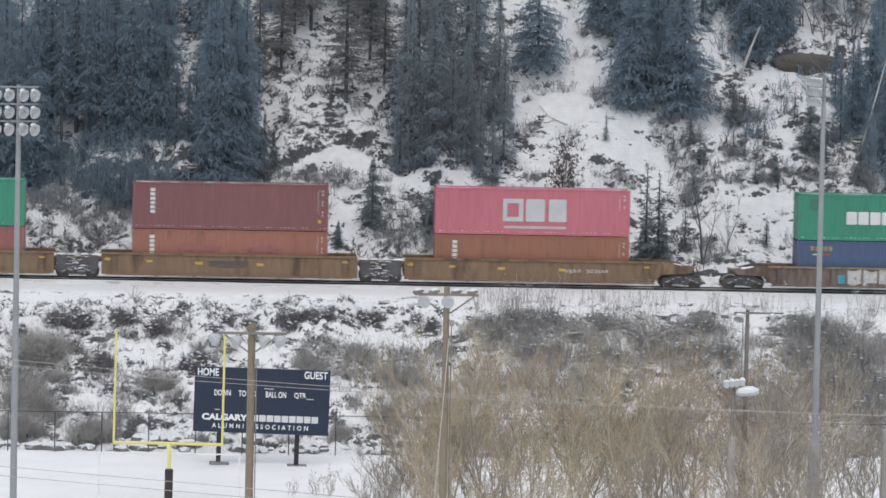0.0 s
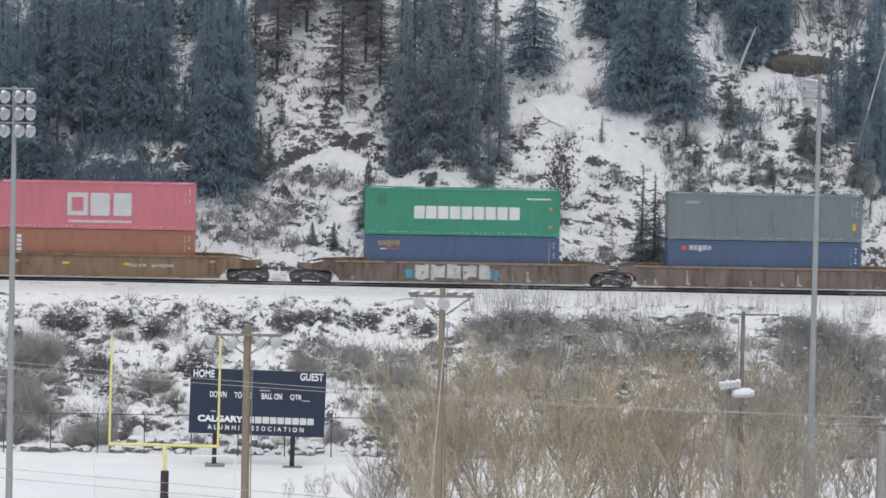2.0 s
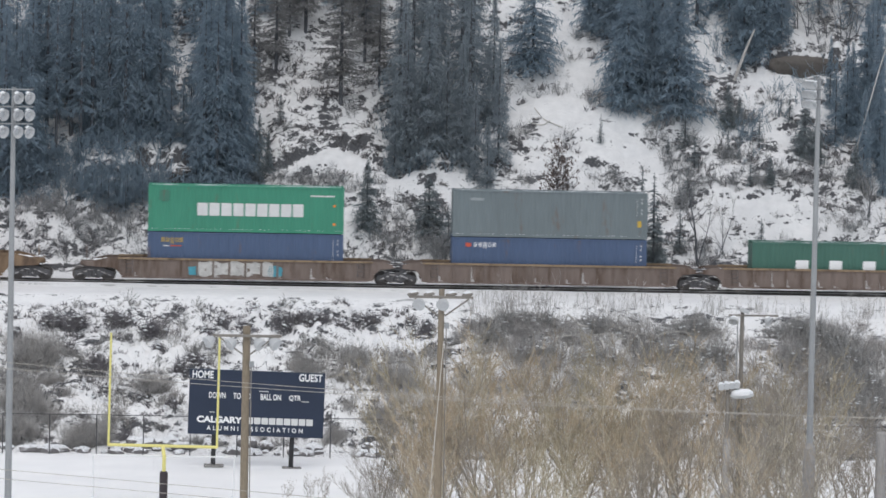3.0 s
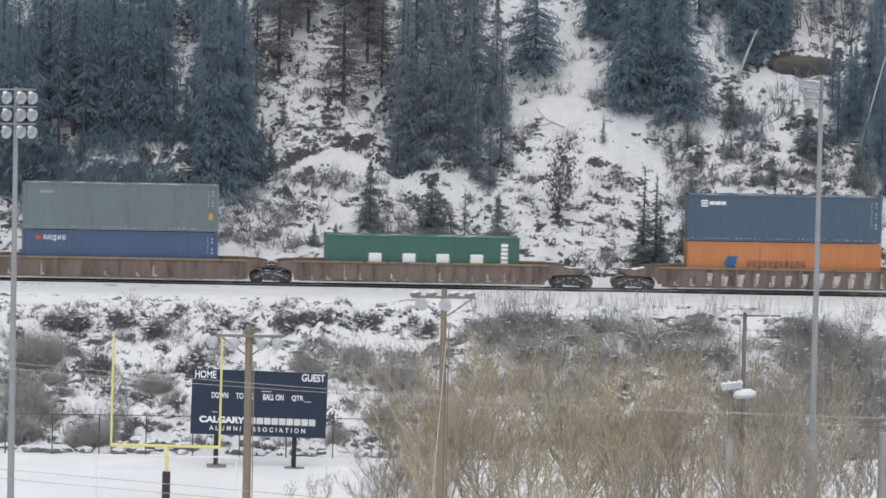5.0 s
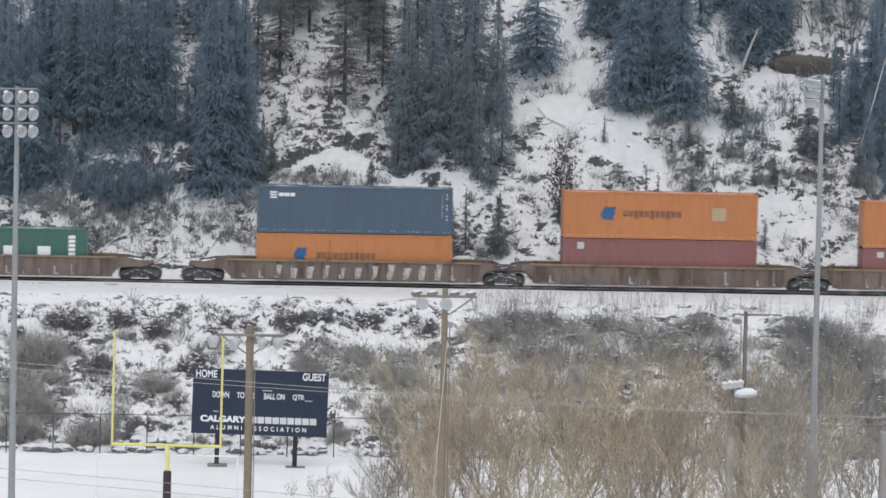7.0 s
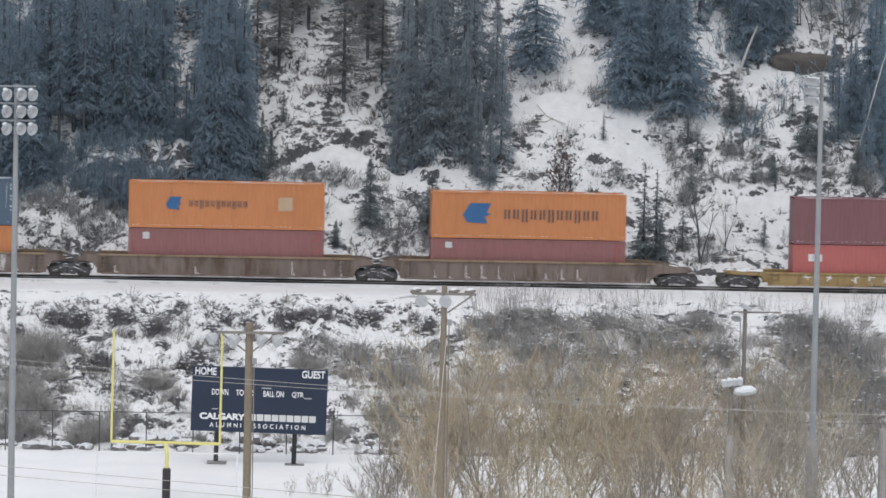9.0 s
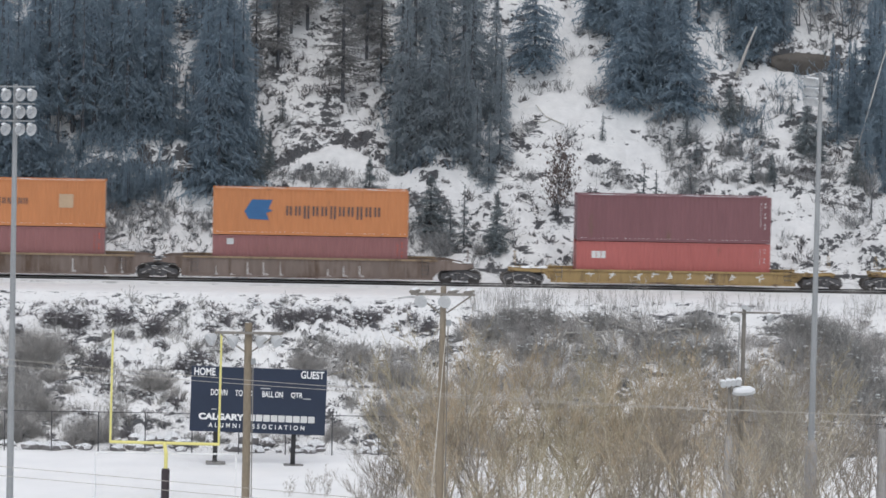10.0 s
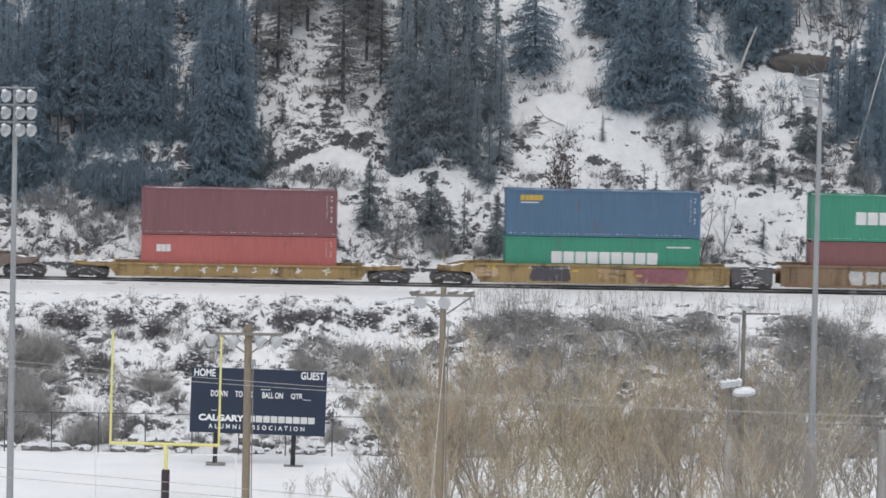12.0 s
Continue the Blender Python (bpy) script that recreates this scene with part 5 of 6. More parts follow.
THICKET_BALD = ((11.4, 268.6, 3.0, 2.6), (25.0, 270.9, 1.6, 0.9), (32.4, 267.0, 1.2, 2.0), (27.8, 268.4, 0.6, 0.9), (13.0, 269.6, 1.4, 2.0), (39.6, 271.0, 1.4, 3.0), (24.6, 263.6, 1.6, 0.8))


def bushes(spots, per):
    """Feet and heights of stems that together fill rounded bushes, so many for each square metre: middle x and y, half width, height."""
    xy, tall = [], []
    for x, y, w, h in spots:
        n = max(6, int(per * w * h))
        u = np.clip(RNG.normal(0, 0.45, n), -0.95, 0.95)
        u = u * RNG.uniform(0.75, 1.0)
        xy.append(np.column_stack([x + u * w, y + RNG.normal(0, 0.22, n)]))
        tall.append(h * np.sqrt(1 - u * u) * RNG.uniform(0.55, 1.0, n))
    return np.concatenate(xy), np.maximum(0.15, np.concatenate(tall))


def snow_clumps(name, spots, per, label):
    """Small flattened lumps of snow caught in bushes: middle x and y, half width, height."""
    corners = np.array(((1, 0, 0), (0, 1, 0), (-1, 0, 0), (0, -1, 0), (0.5, -0.5, 0.8), (-0.5, 0.5, 0.8), (0, 0, -0.7)))
    sides = np.array(((0, 1, 4), (1, 5, 4), (1, 2, 5), (2, 3, 5), (3, 4, 5), (3, 0, 4), (1, 0, 6), (2, 1, 6), (3, 2, 6), (0, 3, 6)))
    vs, fs = [], []
    for x, y, w, h in spots:
        for k in range(int(per * max(0.6, w * h))):
            u, f = RNG.uniform(-0.95, 0.95), RNG.uniform(0.05, 0.62)
            yy = y + RNG.uniform(-0.5, 0.1)
            c = np.array((x + u * w, yy, float(ground_z(x + u * w, yy)) + f * h * math.sqrt(1 - u * u)))
            fs.append(sides + 7 * len(fs))
            vs.append(c + corners * RNG.uniform(0.7, 1.3, (7, 1)) * np.array((RNG.uniform(0.07, 0.2), 0.1, RNG.uniform(0.04, 0.09))))
    me = bpy.data.meshes.new(name)
    me.from_pydata(np.concatenate(vs).tolist(), [], np.concatenate(fs).tolist())
    single(name, smooth(me), SNOW, label, "snow", kind="stuff")


def undergrowth():
    s = clustered(-17, 47, 286.0, 309.5, 1150, 3, 31, np.array([[0.55, 0.28]]), HILL_THICK, HILL_BALD, 0.56)
    shrubs("hillside_shrubs", s, RNG.uniform(0.25, 0.85, len(s)), 6, 4, 0.021, DARK_TWIG, "dark leafless shrubs poking through the snow of the hillside", 1.2)
    s = np.repeat(np.array(((22.9, 303.8), (24.5, 300.1), (30.6, 299.1), (31.0, 297.3), (34.2, 299.6), (37.4, 300.4), (35.1, 294.7), (40.2, 304.6), (24.2, 305.4), (25.3, 294.3), (28.6, 299.8), (32.9, 299.6), (38.8, 294.6),
                            (41.1, 297.2), (22.8, 296.7), (19.9, 296.9), (20.4, 300.9), (22.5, 300.5), (24.7, 300.1), (30.3, 296.6), (24.5, 293.6), (26.0, 293.6), (18.7, 296.6), (36.6, 293.3), (37.5, 293.4), (38.5, 293.6), (39.5, 293.7), (32.7, 299.3), (31.6, 300.3),
                            (29.4, 299.2), (35.3, 298.9), (37.0, 298.9), (32.7, 293.4), (22.6, 293.0), (19.7, 293.1), (6.4, 293.2), (3.9, 296.9), (8.1, 298.7), (1.9, 296.3))), 5, 0)
    s = s + RNG.normal(0, 1, s.shape) * np.array([[0.5, 0.3]])
    shrubs("hillside_bushes", s, RNG.uniform(0.6, 1.25, len(s)), 9, 5, 0.014, BRANCHY, "grey leafless bushes on the snowy hillside", 1.1)
    c = np.column_stack([np.concatenate([RNG.uniform(1.5, 30, 250), RNG.uniform(29, 44, 70)]), RNG.uniform(286.5, 304.5, 320)])
    c = c[openness(c[:, 0], c[:, 1]) < 0.85]
    s = np.repeat(c, 4, 0) + RNG.normal(0, 1, (len(c) * 4, 2)) * np.repeat(RNG.uniform(0.5, 1.5, (len(c), 1)), 4, 0) * np.array([[0.26, 0.07]])
    shrubs("heath_tufts", s, RNG.uniform(0.18, 0.52, len(s)), 6, 4, 0.024, DARK_TWIG, "low dark tufts of heath showing through the snow", 1.4)
    foot = [RNG.normal(0, 1, (n, 2)) * (sx, sy) + (cx, cy) for cx, cy, sx, sy, n in ((-11.5, 290.2, 1.6, 0.7, 50), (-7.8, 289.4, 1.8, 0.6, 50), (-11.0, 292.6, 2.2, 0.5, 40), (-3.6, 289.6, 1.4, 0.6, 26), (3.2, 291.2, 1.6, 0.7, 40), (1.6, 289.6, 1.4, 0.6, 30),
                                                                                       (6.4, 293.3, 2.4, 0.35, 50), (11.6, 291.0, 1.0, 0.8, 26), (10.6, 288.6, 0.9, 0.6, 22), (29.6, 298.0, 0.8, 0.8, 24), (30.2, 294.0, 0.9, 0.8, 24), (33.6, 295.6, 1.4, 0.6, 30), (0.8, 287.9, 0.9, 0.5, 22), (-1.6, 288.6, 0.9, 0.6, 14), (-9.0, 289.0, 3.2, 1.2, 70), (11.4, 287.5, 0.9, 0.5, 14), (16.6, 287.7, 0.7, 0.5, 12),
                                                                                       (24.5, 287.4, 0.7, 0.4, 10), (5.0, 288.6, 1.0, 0.6, 12), (30.8, 288.2, 0.9, 0.9, 16), (41.0, 290.2, 1.6, 0.8, 24), (36.5, 289.4, 1.0, 0.6, 10))]
    s = np.concatenate(foot)
    shrubs("slope_foot_brush", s, RNG.uniform(0.5, 1.2, len(s)), 9, 7, 0.014, BRANCHY, "grey leafless brush at the foot of the hillside", 1.0)
    clumps = ((30.0, 292.3, 0.94, 1.51), (33.2, 293.0, 0.79, 1.15), (35.1, 293.1, 0.79, 1.44), (38.0, 292.8, 1.8, 0.79), (41.8, 293.0, 0.79, 2.16), (29.5, 295.7, 0.65, 1.01), (29.5, 288.6, 0.5, 1.44), (35.8, 296.9, 0.65, 0.58), (33.2, 295.7, 0.5, 1.44), (34.3, 298.8, 1.08, 1.44), (28.6, 298.6, 0.9, 0.9), (34.9, 297.2, 1.08, 0.5), (26.3, 293.5, 0.9, 0.43), (25.1, 293.7, 0.65, 0.5), (27.3, 291.4, 0.5, 0.79), (25.0, 290.3, 0.72, 0.72), (25.1, 289.1, 0.72, 0.5), (13.9, 287.9, 0.79, 2.7), (13.2, 288.6, 0.9, 1.08))
    s, h = bushes(clumps, 15)
    shrubs("hillside_clumps", s, h * 0.85, 7, 5, 0.016, BRANCHY, "dense dark leafless clumps in the snow of the hillside", 1.0)
    # the dark curved lip over the bare mound, and the one below the spruces
    lip = ((3.0, 294.6), (3.9, 295.0), (4.8, 295.5), (5.5, 296.1), (6.4, 296.8), (7.2, 297.1), (9.0, 296.8), (9.6, 296.3), (10.6, 295.7), (11.6, 294.9), (12.6, 295.0), (13.8, 295.2), (15.2, 295.3), (36.6, 293.3), (37.5, 293.4), (38.5, 293.6), (39.5, 293.7), (40.3, 293.8), (37.0, 304.7), (37.8, 304.8), (38.6, 304.9), (39.4, 304.9), (40.2, 304.9), (41.0, 304.9), (41.8, 304.8))
    s = np.repeat(np.array(lip), 9, 0)
    s = s + RNG.normal(0, 1, s.shape) * np.array([[0.42, 0.2]])
    shrubs("lip_brush", s, RNG.uniform(0.15, 0.36, len(s)), 8, 6, 0.02, DARK_TWIG, "low dark brush and roots along an undercut lip of the slope", 1.4)
    s = scatter(-16.5, 1.2, 290.5, 303.0, 420, 61, 2.5, 0.42)
    t = scatter(10.6, 17.6, 293.5, 303.0, 160, 63, 2.5, 0.42)
    u = scatter(33.0, 45.0, 294.0, 306.0, 200, 67, 2.5, 0.5)
    v = np.column_stack([RNG.uniform(-9.6, -3.9, 150), RNG.uniform(290.2, 293.0, 150)])
    w = np.column_stack([RNG.uniform(-13.6, -9.0, 80), RNG.uniform(292.6, 294.6, 80)])
    s = np.concatenate([s, t, u, v, w])
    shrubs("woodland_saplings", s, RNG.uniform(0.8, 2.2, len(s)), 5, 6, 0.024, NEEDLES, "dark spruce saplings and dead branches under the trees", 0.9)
    s = clustered(-15, 17, 257.0, 271.6, 190, 5, 41, np.array([[0.38, 0.22]]), BANK_THICK, ((11.4, 269.0, 3.4, 2.2),), 0.60)
    shrubs("embankment_shrubs", s, RNG.uniform(0.3, 0.8, len(s)), 9, 7, 0.015, BANK_TWIG, "dark grey leafless shrubs on the snowy railway embankment", 1.25)
    c = np.column_stack([RNG.uniform(-14, 13, 480), RNG.uniform(257.8, 272.0, 480)])
    c = c[openness(c[:, 0], c[:, 1]) < 0.35]
    s = np.repeat(c, 4, 0) + RNG.normal(0, 1, (len(c) * 4, 2)) * np.repeat(RNG.uniform(0.5, 1.5, (len(c), 1)), 4, 0) * np.array([[0.2, 0.07]])
    shrubs("bank_tufts", s, RNG.uniform(0.15, 0.42, len(s)), 6, 3, 0.02, THICK_TWIG, "low dark tufts between the snow pillows of the embankment", 1.4)
    # compact rounded clumps between the snow pillows: x, y, half width, height
    clumps = ((-9.9, 268.9, 1.0, 1.47), (-8.6, 268.5, 0.6, 1.67), (-6.1, 269.4, 1.17, 1.2), (-4.0, 268.7, 0.94, 1.47), (-9.0, 266.6, 0.74, 0.94), (-7.3, 264.9, 1.0, 1.34), (-3.6, 266.8, 0.5, 0.94), (-2.4, 264.8, 0.5, 1.2), (-1.4, 265.7, 0.84, 0.94), (0.2, 269.6, 0.67, 0.8), (1.4, 269.6, 0.84, 0.8), (-5.5, 258.3, 0.67, 1.34), (3.8, 269.4, 0.84, 1.2), (5.0, 269.7, 0.67, 1.2), (6.0, 269.3, 0.74, 1.34), (8.2, 270.3, 0.67, 0.94), (9.0, 270.0, 0.6, 1.2), (7.3, 269.0, 0.5, 0.74), (11.4, 269.9, 0.5, 0.8), (12.4, 269.5, 0.5, 1.2), (11.6, 268.9, 0.5, 0.54), (3.4, 267.8, 0.33, 0.67), (3.3, 271.2, 0.47, 0.54), (1.9, 270.9, 0.5, 0.54))
    more = ((-0.7, 263.0, 0.6, 0.67), (-7.7, 263.2, 0.6, 0.54), (7.0, 270.4, 0.4, 0.67), (-6.8, 262.6, 0.67, 0.67), (-4.3, 262.1, 0.54, 0.67), (-12.2, 267.7, 0.67, 0.94), (-12.5, 263.7, 0.74, 1.2), (-0.8, 269.0, 0.47, 0.8), (10.4, 269.2, 0.33, 0.54), (-7.9, 260.2, 0.67, 0.67), (-2.7, 261.1, 0.67, 0.67), (-12.5, 269.9, 0.54, 0.54), (-3.2, 270.2, 0.4, 0.54))
    s, h = bushes(clumps + more, 60)
    shrubs("rounded_bushes", s, h * 0.72, 8, 5, 0.014, THICK_TWIG, "compact dark leafless bushes between snow pillows on the embankment", 1.2)
    snow_clumps("bush_snow", clumps + more, 14, "small clumps of snow caught in the embankment's bushes")
    brush = ((-10.9, 265.3, 1.67, 2.68), (-11.2, 260.9, 1.67, 2.54), (-9.9, 263.7, 1.0, 1.34), (-7.5, 257.3, 1.4, 2.1), (-7.2, 257.6, 1.2, 2.1), (-7.8, 257.8, 1.2, 1.9), (-11.6, 258.6, 1.4, 2.2), (-11.8, 262.6, 1.4, 1.8), (-4.0, 262.6, 1.27, 1.67), (-9.0, 262.7, 0.67, 0.8), (-3.0, 261.8, 1.0, 0.94), (5.1, 265.1, 1.27, 1.47), (8.0, 266.0, 1.07, 1.34), (7.2, 263.6, 0.94, 1.0), (7.5, 261.7, 0.67, 0.94), (10.2, 263.8, 1.67, 1.67), (9.5, 260.8, 1.34, 1.67), (-12.0, 258.2, 1.0, 1.67), (-5.8, 260.1, 1.0, 0.94), (6.8, 258.9, 0.84, 1.34), (-9.8, 260.0, 0.84, 0.94))
    s, h = bushes(brush, 34)
    shrubs("embankment_brush", s, h * 0.85, 8, 6, 0.011, GREY_TWIG, "brownish-grey leafless brush in rounded masses on the embankment", 0.9)
    crest = ((15.5, 269.3, 0.8, 1.2), (16.9, 269.5, 1.0, 1.2), (18.3, 269.7, 1.0, 1.07), (19.4, 269.7, 0.87, 1.07), (20.3, 269.1, 0.6, 0.94), (22.7, 269.5, 1.07, 1.2), (24.2, 269.0, 0.54, 0.67), (26.6, 269.0, 0.47, 1.07), (29.0, 269.8, 0.74, 1.2), (34.7, 269.6, 0.67, 1.87), (35.9, 269.3, 0.87, 1.87), (36.9, 267.9, 0.94, 1.87), (37.6, 265.7, 0.87, 2.01), (36.2, 264.7, 0.94, 1.74), (38.2, 262.2, 0.94, 2.01), (33.5, 269.7, 0.47, 0.67), (16.1, 268.5, 1.34, 0.8), (18.5, 268.6, 1.34, 0.8), (21.2, 268.2, 0.8, 0.8), (25.4, 266.7, 1.0, 0.94), (28.0, 265.4, 1.0, 1.2), (29.9, 265.9, 0.54, 1.34))
    s, h = bushes(crest, 24)
    shrubs("crest_brush", s, h, 9, 6, 0.012, BANK_TWIG, "dark rounded leafless bushes near the crest of the embankment", 1.1)
    tangle = ((17.7, 269.4, 1.51, 1.34), (19.4, 269.2, 1.17, 1.34), (22.7, 269.3, 1.01, 1.34), (25.2, 271.1, 0.4, 0.47), (27.6, 268.9, 0.67, 1.34), (28.6, 269.2, 0.6, 2.01), (26.5, 266.6, 1.34, 1.68), (28.2, 266.1, 1.17, 1.68), (29.8, 266.7, 0.84, 1.68), (33.3, 269.9, 0.84, 1.17), (32.5, 268.4, 0.67, 0.5), (34.4, 269.6, 0.84, 1.68), (35.1, 269.1, 1.01, 2.01), (36.6, 268.0, 1.34, 2.35), (37.4, 266.4, 1.01, 2.35), (34.7, 266.3, 1.01, 2.01), (35.5, 264.7, 1.34, 2.01), (37.0, 263.6, 1.51, 2.35), (38.7, 263.7, 0.67, 2.35), (37.5, 261.5, 1.34, 2.01), (25.3, 268.2, 1.34, 1.34), (22.1, 265.9, 1.68, 1.34), (18.8, 266.4, 1.68, 1.68), (16.1, 268.0, 1.34, 1.34), (14.4, 268.5, 1.01, 1.17))
    snow_clumps("brush_snow", crest + tangle, 9, "small clumps of snow caught in the brush below the crest")
    s, h = bushes(tangle, 17)
    shrubs("crest_tangle", s, h, 7, 6, 0.014, BANK_TWIG, "dark tangled leafless brush below the crest of the embankment", 1.1)
    s = scatter(-14.0, 11.0, 257.5, 268.5, 420, 43, 2.0, 0.665, ((-9.5, 265.4, 3.4, 3.3), (-12.1, 262.0, 2.1, 3.4), (-6.8, 258.8, 2.0, 1.6), (-4.0, 262.4, 2.6, 1.8), (8.4, 262.5, 1.6, 4.2), (5.4, 267.2, 1.6, 1.2), (-1.0, 260.0, 2.4, 1.2)))
    near = [RNG.normal(0, 1, (n, 2)) * (sx, sy) + (cx, cy) for cx, cy, sx, sy, n in ((8.2, 266.1, 0.8, 0.4, 12), (5.6, 266.2, 0.8, 0.4, 12), (7.0, 263.9, 0.8, 0.4, 12), (10.2, 264.7, 1.7, 0.8, 36), (9.4, 262.0, 1.2, 1.0, 20))]
    s = np.concatenate([s] + near)
    shrubs("brown_brush", s, RNG.uniform(0.7, 1.6, len(s)), 12, 5, 0.010, GREY_TWIG, "brownish-grey leafless brush on the embankment", 1.0)
    s = scatter(10, 43, 257.5, 270.0, 3200, 47, 1.8, 0.49, THICKET, THICKET_BALD)
    shrubs("willow_thicket", s, RNG.uniform(0.5, 1.6, len(s)), 6, 5, 0.015, GREY_TWIG, "grey leafless willow thicket on the embankment", 1.0)
    s = scatter(14, 40, 262.0, 270.5, 1500, 59, 1.5, 0.62, ((19.4, 268.9, 3.9, 1.1), (35.9, 269.2, 1.9, 3.6), (27.0, 269.4, 2.2, 0.9), (23.5, 268.4, 1.4, 0.8), (38.2, 265.0, 1.4, 2.4)))
    s = np.concatenate([s, np.column_stack([RNG.uniform(14.8, 21.4, 30), RNG.uniform(268.2, 269.7, 30)])])
    shrubs("dark_brush", s, RNG.uniform(0.6, 1.15, len(s)), 9, 6, 0.013, BRUSH_TWIG, "dark tangled leafless brush near the embankment's crest", 1.15)
    s = scatter(15, 42, 270.8, 273.4, 260, 53, 1.5, 0.45)
    shrubs("crest_saplings", s, RNG.uniform(0.8, 1.9, len(s)), 3, 4, 0.012, GREY_TWIG, "thin leafless saplings along the crest of the embankment", 0.25)


undergrowth()


def bare_tree_meshes(seed, height, stems=7, branches=19, twigs=7, spread=0.5, thick=1.0, leaf=0, base=0.8, low=0.07):
    """A leafless clump tree: curving stems, ascending limbs that bend upwards, and fine twigs towards their ends."""
    r = np.random.default_rng(seed)
    stem_meshes, sprays = [], ([], [], [], [])
    up = np.array([0, 0, 1.0])

    def rod(store, p, q, w0, w1):
        for box, v in zip(store, (p, q, w0, w1)):
            box.append(v)

    for k in range(stems):
        ang, lean = r.uniform(0, 6.283), r.uniform(0.05, spread) * (1.3 if k % 3 == 0 else 0.9)
        d = np.array([math.cos(ang) * math.sin(lean), math.sin(ang) * math.sin(lean), math.cos(lean)])
        ln = height * r.uniform(0.65, 1.0)
        pts = [np.array([r.normal(0, base), r.normal(0, base), -0.2])]
        bend = r.normal(0, 0.04, 3)
        for q in range(8):
            if q == 4:
                bend = -bend * r.uniform(0.5, 1.5)
            d = d + bend + r.normal(0, 0.06, 3) + up * 0.05
            d /= np.linalg.norm(d)
            pts.append(pts[-1] + d * ln / 8)
        rad = 0.0078 * ln * thick * r.uniform(0.75, 1.15)
        limbs = ([], [], [], [])
        for q in range(8):
            rod(limbs, pts[q], pts[q + 1], rad * (1 - q / 8.4) ** 1.15, rad * (1 - (q + 1) / 8.4) ** 1.15)
        for j in range(branches):
            f = low + (0.97 - low) * r.random()
            q = min(7, int(f * 8))
            foot = pts[q] + (pts[q + 1] - pts[q]) * (f * 8 - q)
            a2 = r.uniform(0, 6.283)
            bd = np.array([math.cos(a2) * 0.8, math.sin(a2) * 0.8, r.uniform(0.3, 1.0)]) + (pts[q + 1] - pts[q]) / ln * 3
            bd /= np.linalg.norm(bd)
            bl = ln * (0.46 - 0.30 * f) * r.uniform(0.55, 1.25)
            br = max(0.010, rad * (1 - f) * 0.55 * r.uniform(0.6, 1.2))
            line = [foot]
            dd = bd
            for step in range(3):
                line.append(line[-1] + dd * bl / 3)
                dd = dd + r.normal(0, 0.2, 3) + up * 0.26
                dd /= np.linalg.norm(dd)
            for step in range(3):
                rod(limbs, line[step], line[step + 1], br * (1 - step * 0.27), br * (1 - (step + 1) * 0.27))
            for m in range(twigs):
                g = r.uniform(0.12, 1.0) * 3
                e = min(2, int(g))
                tb = line[e] + (line[e + 1] - line[e]) * (g - e)
                td = (line[e + 1] - line[e]) / (bl / 3) * 0.75 + r.normal(0, 0.46, 3) + up * 0.18
                tip = tb + td * bl * r.uniform(0.16, 0.46)
                rod(sprays, tb, tip, 0.0095, 0.005)
                if leaf and r.random() < leaf:
                    rod(sprays, tip, tip + np.array([r.normal(0, 0.06), r.normal(0, 0.06), -0.16]), 0.055, 0.02)
        stem_meshes.append(rods_mesh("stem", limbs[0], limbs[1], np.array(limbs[2]), np.array(limbs[3])))
    few = rods_mesh("crown", sprays[0][:2], sprays[1][:2], np.array(sprays[2][:2]), np.array(sprays[3][:2]))
    return stem_meshes, with_sprays(few, sprays[0][2:], sprays[1][2:], np.array(sprays[2][2:]) * 1.4, seed)


def bare_tree(kind, x, y, k, turn, bark, twig, label, name="bare_tree", group="bare trees on the field"):
    ob = thing(name, pose(x, y, float(ground_z(x, y)), 0, 0, turn) @ Matrix.Scale(k, 4), label, "tree", group)
    for stem in kind[0]:
        part("stem", stem, bark, ob)
    part("crown", kind[1], twig, ob)


